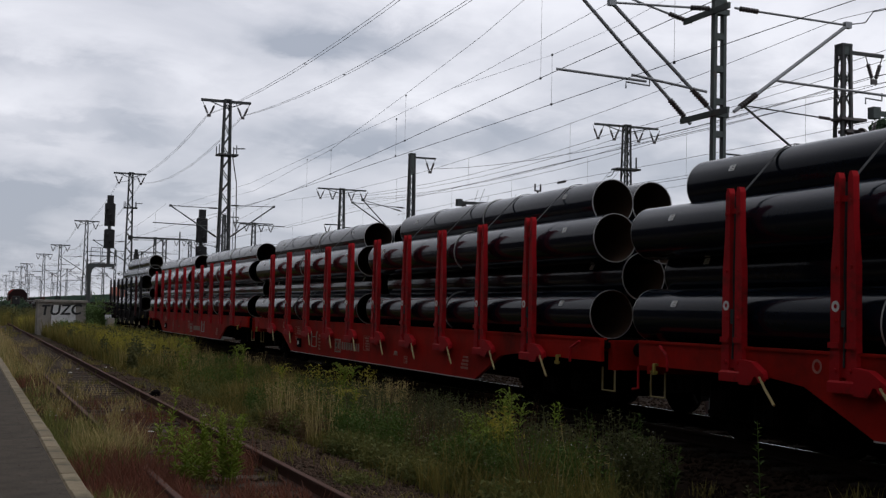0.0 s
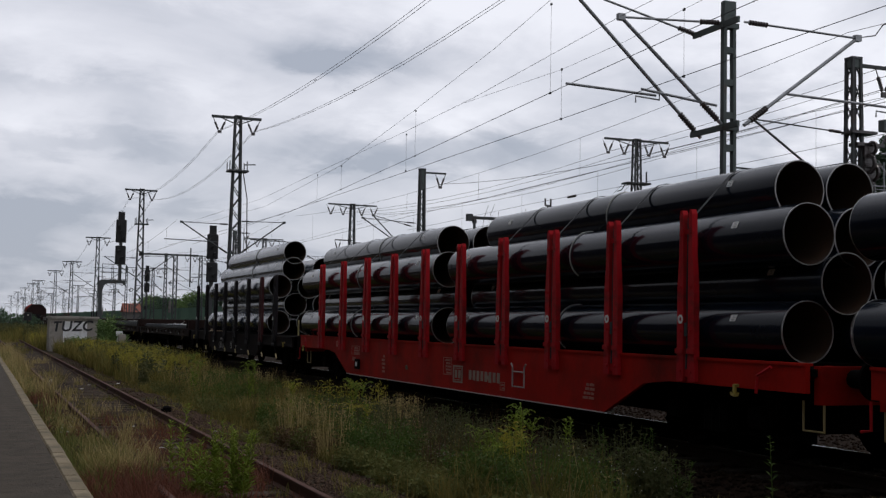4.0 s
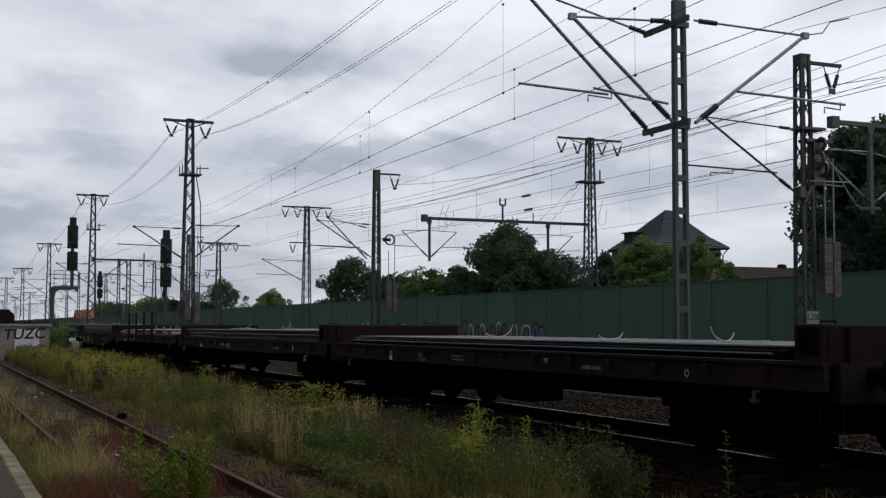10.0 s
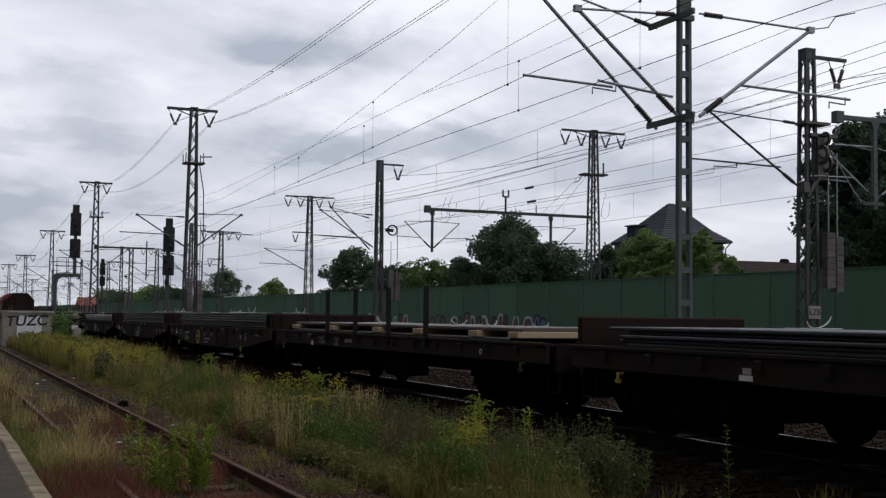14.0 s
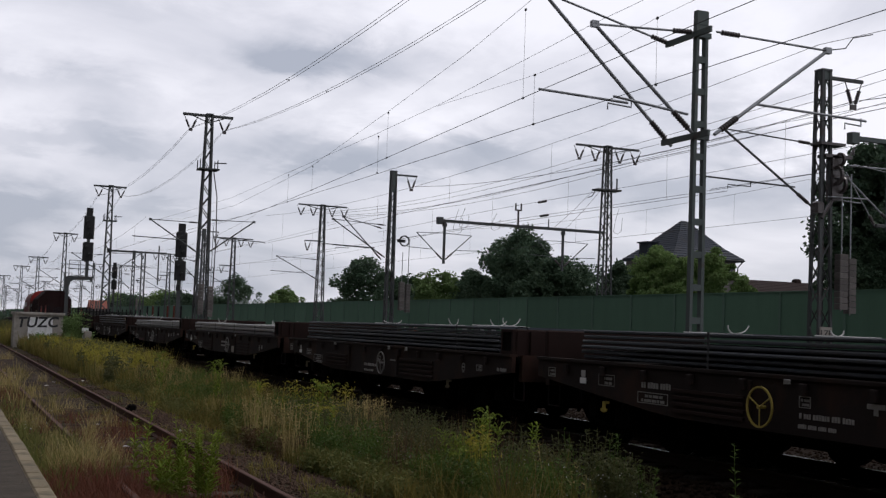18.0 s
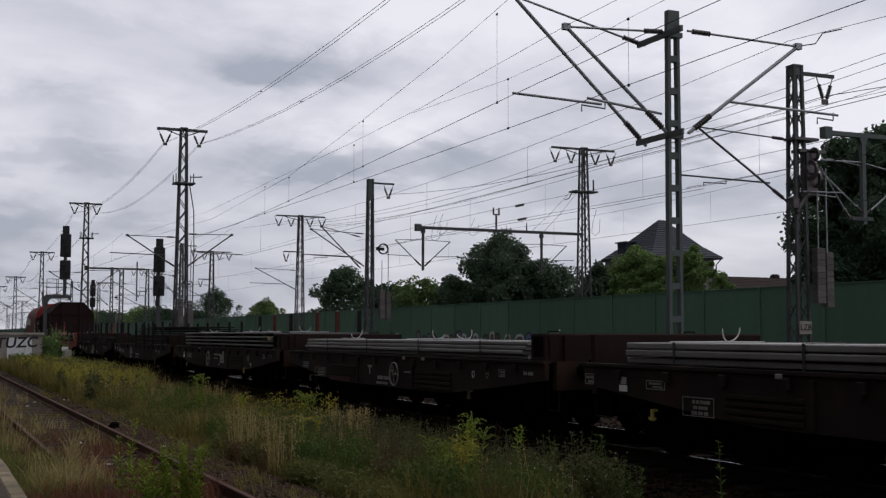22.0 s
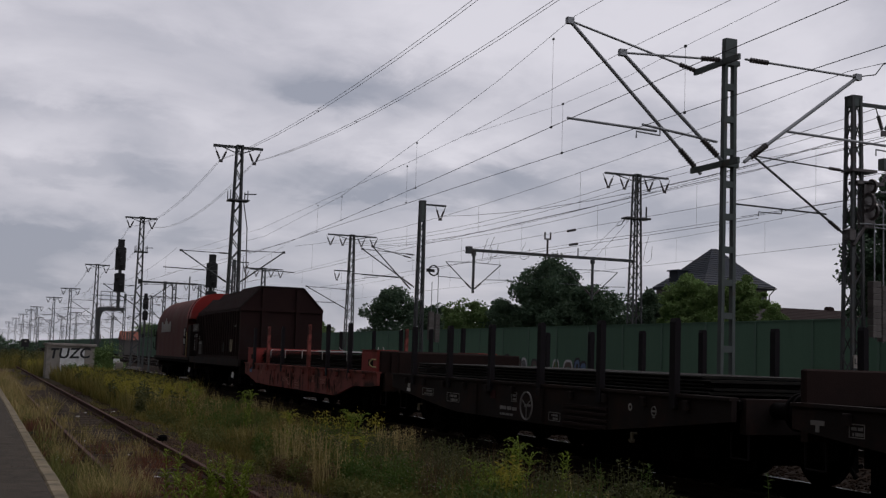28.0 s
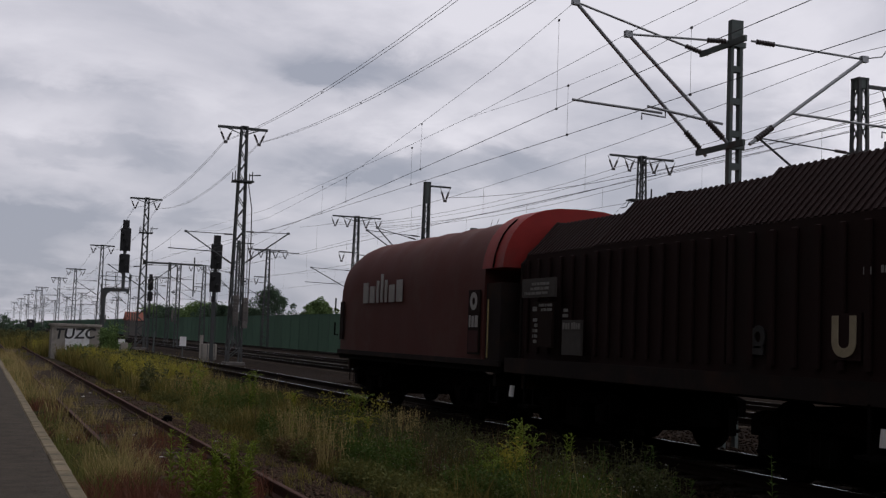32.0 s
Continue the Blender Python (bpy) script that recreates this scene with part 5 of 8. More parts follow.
def marking(wagon, y, z, w, h, mat, rows=1, x=None, label="faded white lettering bars"):
    """Plain bars that stand for small writing on the side of a wagon."""
    x = -HALF - 0.004 if x is None else x
    rng = random.Random(int(y * 100) + int(z * 1000))
    b = Build()
    rh = h / rows
    for i in range(rows):
        yy = y - w / 2 + rng.uniform(0, 0.15) * w * (rows > 1)
        end = y + w / 2 - rng.uniform(0, 0.3) * w * (rows > 1)
        left = rng.randint(3, 6)
        while yy < end - 0.02:
            ww = min(rh * rng.uniform(0.26, 0.42), end - yy)
            low = z + i * rh
            b.box(x - 0.002, x + 0.003, yy, yy + ww, low, low + rh * rng.uniform(0.56, 0.66))
            left -= 1
            yy += ww + rh * (0.13 if left else 0.42)
            left = left or rng.randint(2, 6)
    tagged(part("marking", b, mat, wagon, label), kind="stuff")


def frame_mark(wagon, y, z, w, h, mat, x=None, t=0.025):
    x = -HALF - 0.004 if x is None else x
    part("marking", Build().box(x - 0.002, x + 0.003, y - w / 2, y + w / 2, z, z + t).box(x - 0.002, x + 0.003, y - w / 2, y + w / 2, z + h - t, z + h)
         .box(x - 0.002, x + 0.003, y - w / 2, y - w / 2 + t, z + t, z + h - t).box(x - 0.002, x + 0.003, y + w / 2 - t, y + w / 2, z + t, z + h - t), mat, wagon, "white outlined square")


def data_table(wagon, y0, y1, z0, z1, mat, rows=2):
    """A framed panel with rows of small bars, as on the side of a wagon."""
    x = -HALF - 0.004
    frame_mark(wagon, (y0 + y1) / 2, z0, y1 - y0, z1 - z0, mat, x, 0.010)
    marking(wagon, (y0 + y1) / 2, z0 + 0.02, (y1 - y0) * 0.84, z1 - z0 - 0.03, mat, rows, x)


def anchor(wagon, y, z, mat, label="worn yellow tie-down hook"):
    """A forged hook with two flukes that hangs below the side sill."""
    x = -HALF - 0.05
    b = Build().soft(x - 0.02, x + 0.02, y - 0.02, y + 0.02, z - 0.10, z + 0.02, 0.008)
    b.path([(x, y - 0.072, z - 0.075), (x, y - 0.06, z - 0.105), (x, y, z - 0.115), (x, y + 0.06, z - 0.105), (x, y + 0.072, z - 0.075)], 0.012, 6)
    part("hook", b.box(x, -HALF + 0.02, y - 0.02, y + 0.02, z - 0.01, z + 0.02), mat, wagon, label)


def side_marks(w, rows):
    """Small fittings and marks on the side of a wagon: kind, two places along it, two heights."""
    x = -HALF - 0.004
    for kind, y0, y1, z0, z1 in rows:
        y0, y1 = min(y0, y1), max(y0, y1)
        m, z = (y0 + y1) / 2, (z0 + z1) / 2
        if kind == "table":
            data_table(w, y0, y1, z0, z1, MARK_DIM, 2 if z1 - z0 < 0.18 else 3)
        elif kind == "number":
            marking(w, m, z0, y1 - y0, (z1 - z0) * 1.35, MARK_NUMBER, 1, label="white wagon number drawn as bars")
        elif kind == "text":
            marking(w, m, z0, y1 - y0, (z1 - z0) * 1.2, MARK_DIM, 1)
        elif kind == "oval":
            part("ring_mark", Build().ring((m, z), (z1 - z0) * 0.28, (z1 - z0) * 0.5, x - 0.002, x + 0.003, "x", 14), MARK, w, "white round mark")
        elif kind == "belt":
            r = (z1 - z0) / 2
            part("ring_mark", Build().ring((m, z), r * 0.78, r, x - 0.002, x + 0.003, "x", 16).box(x - 0.002, x + 0.003, m - r * 0.7, m + r * 0.7, z - 0.012, z + 0.012).box(x - 0.002, x + 0.003, m - r * 0.5, m + r * 0.5, z0 - 0.02, z0 - 0.005), MARK_DIM, w, "faded round mark with a bar")
        elif kind == "tag":
            part("label_tag", Build().box(x - 0.01, x, y0, y0 + (y1 - y0) * 0.6, z, z1), MARK, w, "white label in a metal holder")
            part("label_tag", Build().box(x - 0.01, x, y0 - 0.02, y1 - 0.04, z0, z - 0.01), STICKER, w, "white label in a metal holder")
        elif kind == "tee":
            part("tee_mark", Build().box(x - 0.002, x + 0.003, y0, y1, z1 - 0.05, z1).box(x - 0.002, x + 0.003, m - 0.03, m + 0.03, z0, z1 - 0.05), MARK_DIM, w, "faded T-shaped mark")
        elif kind == "rib":
            part("side_rib", Build().soft(x - 0.03, x + 0.01, m - 0.03, m + 0.03, z0, z1, 0.008), BROWN, w)
        elif kind == "louvre":
            for k in range(4):
                zz = z0 + (z1 - z0) * k / 4
                part("slat", Build().soft(x - 0.022, x + 0.006, y0, y1, zz, zz + (z1 - z0) * 0.13, 0.006), BROWN_WALL, w, "thin rusty slat")
        elif kind == "tab":
            part("edge_tab", Build().soft(x - 0.045, x - 0.02, y0, y1, z0, z1, 0.006), MARK_DIM, w, "small pale lashing ring")
        elif kind == "panel":
            part("side_panel", Build().soft(x - 0.02, x, y0, y1, z0, z1, 0.008), CONCRETE, w, "grey document panel")
        elif kind == "red":
            part("painted_strip", Build().box(x - 0.006, x + 0.002, y0, y1, z0, z1), ODD_STAKE, w, "dull red painted strip")
        elif kind == "hook":
            anchor(w, m, z1, LEVER_DIM, "grimy yellowish tie-down hook")
        elif kind == "gold":
            anchor(w, m, z1, YELLOW)


# -- pipes --
PIPE_R = 0.352


def make_pipe(length, coat):
    n = 40
    b = Build().ring((0, 0), PIPE_R - 0.010, PIPE_R, -length / 2, length / 2, "y", n)
    me = b.mesh("steel_pipe", coat, True)
    me.materials.append(PIPE_IN)
    for p in me.polygons:
        if (p.center.x ** 2 + p.center.z ** 2) ** 0.5 < PIPE_R - 0.008:
            p.material_index = 1
    ob = new("steel_pipe", me)
    rim = Build().ring((0, 0), PIPE_R - 0.011, PIPE_R + 0.001, -0.006, 0.006, "y", n).mesh("end_rim", RIM)
    for s in (-1, 1):
        part("end_rim", rim, None, ob, "bare bright steel end rim", at=(0, s * (length / 2 - 0.004), 0))
        a = math.pi * 0.86
        st = Build()
        for i in range(4):
            a0, a1 = a - 0.12 + i * 0.06, a - 0.12 + (i + 1) * 0.06
            k = len(st.v)
            for aa in (a0, a1):
                for yy in (-0.06, 0.06):
                    st.v.append((math.cos(aa) * (PIPE_R + 0.004), yy, math.sin(aa) * (PIPE_R + 0.004)))
            st.f.append((k, k + 1, k + 3, k + 2))
        label = part("sticker", st, STICKER, ob, "white data sticker", at=(0, s * (length / 2 - 0.95), 0))
        bars = Build()
        for k in range(3):
            aa = a - 0.07 + k * 0.07
            bars.box(-0.001, 0.001, -0.04, 0.03 - 0.02 * (k % 2), -0.0025, 0.0025)
            for j in range(len(bars.v) - 8, len(bars.v)):
                x, y, z = bars.v[j]
                bars.v[j] = (math.cos(aa) * (PIPE_R + 0.006 + x) - math.sin(aa) * z, y, math.sin(aa) * (PIPE_R + 0.006 + x) + math.cos(aa) * z)
        part("print", bars, SPRAY, label)
    return tagged(ob, "long black coated steel pipe stacked on a stake wagon", "pipe", "pipes on the stake wagons")


PIPE_PROTOS = {}
STACK = [(-1.02, 1.49), (-0.12, 1.49), (1.04, 1.49), (-0.50, 2.04), (0.36, 2.04), (-1.02, 2.585), (-0.13, 2.585), (1.03, 2.585), (-0.58, 3.14), (0.34, 3.14)]
STACK_RED = [(-1.02, 1.49), (-0.14, 1.49), (0.75, 1.49), (-0.57, 2.04), (0.30, 2.04), (-1.02, 2.585), (-0.23, 2.585), (0.50, 2.585), (-0.625, 3.17), (0.135, 3.187)]


def lay_pipes(y0, y1, rng, stack, coat=None):
    coat = coat or PIPE
    length = round(y1 - y0, 1)
    key = (length, coat.name)
    for i, (x, z) in enumerate(stack):
        if key not in PIPE_PROTOS:
            PIPE_PROTOS[key] = ob = make_pipe(length, coat)
        else:
            ob = copy_thing(PIPE_PROTOS[key], Matrix())
        rolling(ob, CENTRE + x, (y0 + y1) / 2 + rng.uniform(-0.13, 0.13) * (i > 0), z)


def rope_loop(x, y, z):
    """A pale lashing left round one pipe, slightly askew."""
    r = PIPE_R + 0.010
    pts = [(r * math.cos(a), 0.06 * math.cos(a + 0.6), r * math.sin(a)) for a in [math.radians(60 + 12 * k) for k in range(16)]]
    rolling(solid("rope_loop", Build().path(pts, 0.009, 6), ROPE, "pale rope loop round a black pipe", "rope", group="rope loops"), CENTRE + x, y, z)


def make_stake(mat, top, foot):
    """A pair of slim posts side by side on the side of a wagon, round-topped and widening to the foot, with bolts."""
    b = Build()
    for s in (-1, 1):
        out = [(s * 0.205, foot), (s * 0.055, foot), (s * 0.050, (foot + top) / 2), (s * 0.062, top - 0.06), (s * 0.085, top), (s * 0.115, top), (s * 0.138, top - 0.06), (s * 0.146, top - 0.55), (s * 0.185, top - 0.95), (s * 0.190, foot + 0.42)]
        b.prism(out if s > 0 else out[::-1], -0.075, 0.0, "x")
        b.box(-0.095, -0.07, min(s * 0.05, s * 0.205), max(s * 0.05, s * 0.205), foot + 0.34, foot + 0.40)
        for z in (foot + 0.12, foot + 0.62, (foot + top) / 2 + 0.1, top - 0.30):
            b.tube((-0.075, s * 0.11, z), (-0.090, s * 0.11, z), 0.02, 8)
    b.box(-0.055, 0.0, -0.055, 0.055, foot + 0.05, foot + 0.3).box(-0.05, 0.0, -0.06, 0.06, top - 0.30, top - 0.24)
    return b.mesh("stake", mat)


STAKE_MESHES = {}


def stake_wagon(y0, y1, mat, stake_mat, stake_ys, side_low, label, deep, levers=True):
    L, c = y1 - y0, (y0 + y1) / 2
    h = L / 2
    w = thing("stake_wagon", label, "freight wagon", group="stake wagons")
    part("deck", Build().box(-1.38, 1.38, -h, h, 1.02, 1.10), UNDER, w, "dark plank deck")
    for s in (-1, 1):
        x0, x1 = sorted((s * (HALF - 0.06), s * HALF))
        if deep:
            out = [(-h, 1.13), (h, 1.13), (h, 0.84), (h - 2.7, 0.84), (h - 3.3, 0.78), (h - 4.35, side_low), (-h + 4.35, side_low), (-h + 3.3, 0.78), (-h + 2.7, 0.84), (-h, 0.84)]
        else:
            out = [(-h, 1.06), (h, 1.06), (h, 0.80), (h - 3.6, 0.80), (h - 4.6, side_low), (-h + 4.6, side_low), (-h + 3.6, 0.80), (-h, 0.80)]
        sill = part("side_sill", Build().prism(out, x0, x1), mat, w)
        part("lower_flange", Build().box(min(s * (HALF - 0.16), s * (HALF + 0.012)), max(s * (HALF - 0.16), s * (HALF + 0.012)), -h + 4.35, h - 4.35, side_low - 0.014, side_low), ROPE if deep else mat, sill, "pale worn lower flange")
        part("top_flange", Build().box(min(s * (HALF - 0.1), s * (HALF + 0.02)), max(s * (HALF - 0.1), s * (HALF + 0.02)), -h, h, 1.13 if deep else 1.06, 1.16 if deep else 1.09), mat, sill)
    add_ends(w, h, mat)
    if deep:
        add_bogie(w, -h + 2.2)
        add_bogie(w, h - 2.2)
    else:
        add_bogie(w, -h + 2.1)
        add_bogie(w, h - 2.1)
    key = (stake_mat.name, deep)
    top, foot = (2.97, 0.86) if deep else (2.86, 0.84)
    if key not in STAKE_MESHES:
        lev = Build().path([(-0.12, -0.58, foot - 0.02), (-0.15, -0.72, foot - 0.14), (-0.18, -0.92, foot - 0.30)], 0.016, 6).mesh("strap_lever", LEVER)
        base = Build().soft(-0.10, 0.03, -0.24, 0.23, foot - 0.10, foot + 0.02, 0.02).prism([(-0.20, foot - 0.12), (-0.20, foot + 0.16), (-0.42, foot + 0.14), (-0.60, foot + 0.04), (-0.62, foot - 0.04), (-0.48, foot - 0.02), (-0.40, foot - 0.12)], -0.12, -0.03)
        base.ring((-0.60, foot - 0.02), 0.03, 0.065, -0.13, -0.09, "x", 10)
        base = base.mesh("stake_bracket", stake_mat)
        web = Build().path([(-0.035, 0.0, top - 0.1), (-0.045, 0.012, (foot + top) / 2), (-0.05, -0.01, foot + 0.75), (-0.06, 0.0, foot + 0.15)], 0.014, 5).box(-0.075, -0.03, -0.03, 0.03, foot + 0.55, foot + 0.72).mesh("tension_strap", STRAP)
        cap = Build().ring((0.11, foot + 0.76), 0.026, 0.056, -0.082, -0.075, "x", 16).mesh("round_plate", STICKER)
        rod = Build().path([(-0.08, -0.12, foot + 0.12), (-0.12, -0.36, foot + 0.06), (-0.16, -0.62, foot - 0.14), (-0.18, -0.80, foot - 0.26)], 0.014, 6).mesh("strap_lever", UNDER)
        tip = Build().path([(-0.18, -0.80, foot - 0.26), (-0.195, -0.96, foot - 0.37)], 0.022, 6).mesh("lever_tip", LEVER)
        foot_block = Build().soft(-0.09, 0.03, -0.22, 0.22, foot - 0.06, foot + 0.04, 0.02).mesh("stake_foot", stake_mat)
        STAKE_MESHES[key] = (make_stake(stake_mat, top, foot), lev, base, cap, web, rod, tip, foot_block)
    sm, lev, base, cap, web, rod, tip, foot_block = STAKE_MESHES[key]
    for sy in stake_ys:
        for s in (-1, 1):
            if sy == 62.6:
                STAKE_MESHES.setdefault("odd", make_stake(ODD_STAKE, top, foot))
            st = part("stake", STAKE_MESHES["odd"] if sy == 62.6 else sm, None, w, "worn dark red stake" if sy == 62.6 else "", at=(s * (HALF - 0.02), sy - c, 0))
            if s > 0:
                st.rotation_euler = (0, 0, math.pi)
            if deep and (levers or s > 0):
                part("stake_bracket", base, None, st)
                part("strap_lever", lev, None, st, "worn yellowish strap lever")
            elif not deep:
                part("strap_lever", rod, None, st, "thin sooty strap lever")
                part("lever_tip", tip, None, st, "worn yellow grip of the strap lever")
                part("stake_foot", foot_block, None, st)
            part("tension_strap", web, None, st, "dark tightening strap between the posts")
            part("round_plate", cap, None, st, "small round white plate")
        # strap over the load from stake to stake
        if (sy != stake_ys[0] and sy != stake_ys[-1]) if not deep else not -1.0 < sy - c < 1.8:
            b = Build()
            (xp, zp), (xq, zq) = (STACK_RED if deep else STACK)[8:10]
            pts = [(-HALF + 0.02, top - 0.12)] + [(xp + (PIPE_R + 0.012) * math.cos(a), zp + (PIPE_R + 0.012) * math.sin(a)) for a in (2.3, 2.0, 1.7, 1.5)] \
                + [(xq + (PIPE_R + 0.012) * math.cos(a), zq + (PIPE_R + 0.012) * math.sin(a)) for a in (1.6, 1.2, 0.9, 0.6)] + [(HALF - 0.02, top - 0.12)]
            k = 0
            for (xa, za), (xb, zb) in zip(pts, pts[1:]):
                b.prism([(xa, za), (xb, zb), (xb, zb + 0.008), (xa, za + 0.008)], sy - c - 0.025, sy - c + 0.025, "y")
            part("tie_strap", b, STRAP, w, "dark webbing strap over the pipes")
    part("brake_gear", Build().box(-0.7, 0.7, -h + 3.7, h - 3.7, 0.36, 0.95).box(-0.9, 0.9, -h + 4.5, h - 4.5, 0.62, 0.95).tube((-0.6, -0.5, 0.6), (-0.6, 0.6, 0.6), 0.2, 12), UNDER, w, "sooty underframe and brake gear, darkened for shade")
    rolling(w, CENTRE, c, 0)
    return w


rng = random.Random(11)
RED_LABEL = "long red stake wagon with double stakes, carrying black steel pipes"
RED_WAGONS = [(-7.5, 13.6), (14.62, 35.72), (36.72, 57.8)]
for i, (a, b) in enumerate(RED_WAGONS):
    ys = [b - 2.10 - 1.862 * k for k in range(10)]
    w = stake_wagon(a, b, RED, STAKE_RED, ys[::-1], 0.33, RED_LABEL, True, i < 2)
    m = (a + b) / 2
    lay_pipes(a + 0.50, m + 0.10, rng, STACK_RED[:8])
    lay_pipes(m + 0.85, b + 0.35, rng, STACK_RED[:8])
    lay_pipes(a + 1.15, m - 0.85, rng, STACK_RED[8:])
    lay_pipes(m + 1.65, b - 0.35, rng, STACK_RED[8:])
    for c2 in (m - 5.0, m + 5.75):
        for k, d in ((0, 0.5), (5, 0.1), (8, -0.3)):
            rope_loop(STACK_RED[k][0], c2 + d, STACK_RED[k][1])
    h = (b - a) / 2
    # small data panels; a company name and badge, drawn as plain shapes
    data_table(w, 5.22, 5.82, 0.78, 0.98, MARK_RED, 3)
    data_table(w, 5.52, 5.75, 0.64, 0.72, MARK_RED, 1)
    data_table(w, -0.46, -0.04, 0.58, 0.90, MARK_RED, 5)
    data_table(w, -2.84, -2.65, 0.43, 0.57, MARK_RED, 2)
    marking(w, -5.73, 0.48, 0.46, 0.25, MARK_RED, 4)
    marking(w, 3.50, 0.46, 0.26, 0.40, MARK_RED, 5)
    marking(w, -2.15, 0.56, 0.28, 0.10, MARK_RED, 2)
    part("ring_mark", Build().ring((7.04, 1.0), 0.05, 0.075, -HALF - 0.006, -HALF - 0.001, "x", 16), MARK_RED, w, "faded round mark")
    badge, first, last = ((1.91, 1.62, 0.24), (-0.76, -1.26, -2.66))[i == 2]
    frame_mark(w, badge, 0.46, 0.46, 0.31, MARK_BADGE, t=0.03)
    frame_mark(w, badge, 0.505, 0.38, 0.22, MARK_BADGE, t=0.012)
    for d in (-0.085, 0.085):
        part("badge_bar", Build().box(-HALF - 0.007, -HALF - 0.002, badge + d - 0.05, badge + d + 0.05, 0.545, 0.69).box(-HALF - 0.006, -HALF - 0.003, badge + d - 0.06, badge + d - 0.05, 0.545, 0.69), MARK_BADGE, w, "pale block of a painted badge")
    step_ = (first - last) / 8
    for k in range(8):
        yc = first - step_ * (k + 0.5)
        part("name_bar", Build().box(-HALF - 0.007, -HALF - 0.002, yc - step_ * 0.34, yc + step_ * 0.30, 0.545 - 0.006 * (k % 3), 0.71), MARK_BADGE, w, "pale bar of a painted company name")
    anchor(w, -h + 1.2, 0.86, YELLOW)
    anchor(w, h - 0.45, 0.86, YELLOW)
    part("corner_step", Build().path([(-HALF - 0.02, h - 0.02, 0.82), (-HALF - 0.02, h - 0.02, 0.54), (-HALF - 0.02, h + 0.12, 0.52)], 0.016, 6), STAKE_RED, w)
    part("lens_plate", Build().soft(-HALF - 0.02, -HALF, -2.24, -2.10, 0.585, 0.65, 0.01), MARK_BADGE, w)
    part("lens_plate", Build().soft(-HALF - 0.02, -HALF, 1.94, 2.04, 0.585, 0.67, 0.01), LEVER_DIM, w)
    part("tail_box", Build().soft(-HALF - 0.05, -HALF, 5.16, 5.45, 0.46, 0.69, 0.01), UNDER, w, "small dark document holder")
    part("document", Build().box(-HALF - 0.056, -HALF - 0.05, 5.24, 5.36, 0.53, 0.62), STICKER, w)
    x, y = -HALF - 0.06, 3.76 if i < 2 else -3.48
    part("step_frame", Build().path([(x, y - 0.28, 0.90), (x, y - 0.22, 0.84), (x, y - 0.22, 0.53), (x, y + 0.22, 0.53), (x, y + 0.22, 0.84), (x, y + 0.28, 0.90)], 0.014, 6).tube((x, y - 0.22, 0.77), (x, y + 0.22, 0.77), 0.012, 6), MARK_BADGE if i < 2 else MARK, w, "thin pale step frame")
    for s in (-1, 1):
        part("grab_handle", Build().path([(-HALF - 0.03, s * (h - 0.55), 1.1), (-HALF - 0.06, s * (h - 0.75), 1.0), (-HALF - 0.06, s * (h - 0.78), 0.8)], 0.02, 6), STAKE_RED, w)
dark_ys = [60.78, 62.6, 64.5, 66.5, 68.3, 70.1, 71.9, 73.8]
dark = stake_wagon(58.75, 75.25, SOOT, GREY_STAKE, dark_ys, 0.45, "dark brown stake wagon with grey double stakes, carrying black steel pipes", False)
lay_pipes(62.2, 72.1, rng, STACK, PIPE_DUSTY)
lay_pipes(62.3, 70.9, rng, [(-0.54, 3.64)], PIPE_DUSTY)
for k, y in ((0, 67.35), (5, 67.0), (8, 66.6)):
    rope_loop(STACK[k][0], y, STACK[k][1])
rope_loop(-0.54, 66.2, 3.64)
side_marks(dark, [("number", 1.45, 2.12, 0.84, 0.92), ("table", 1.84, 2.31, 0.54, 0.76), ("table", 1.44, 1.70, 0.55, 0.69), ("tag", 3.38, 3.51, 0.74, 0.84), ("table", 0.06, 0.31, 0.57, 0.79), ("text", -0.39, -0.26, 0.79, 0.85),
                  ("tee", -0.74, -0.47, 0.52, 0.70), ("text", -1.61, -1.33, 0.57, 0.60), ("rib", 4.1, 4.1, 0.5, 1.0), ("rib", -4.1, -4.1, 0.5, 1.0), ("gold", -7.5, -7.33, 0.79, 0.91), ("gold", 7.3, 7.5, 0.79, 0.91)])
part("grab_ring", Build().path([(-1.2, -7.95, 1.10), (-1.2, -7.95, 1.50), (-1.2, -7.92, 1.56), (-1.2, -7.88, 1.50), (-1.2, -7.88, 1.10)], 0.014, 6), LEVER, dark, "yellow upright grab loop")
for x, y in ((0.6, 61.1), (-0.1, 61.2), (1.1, 59.8), (-0.2, 60.0), (-0.9, 72.9), (0.4, 73.0), (1.0, 73.2)):
    chock = Build().prism([(-0.24, 0), (0.24, 0), (0.12, 0.2), (-0.1, 0.2)], -0.1, 0.1, "y")
    rolling(solid("timber_chock", chock, TIMBER, "pale fresh timber wedge lying on the dark wagon deck", "timber wedge", group="timber wedges"), CENTRE + x, y, 1.10)


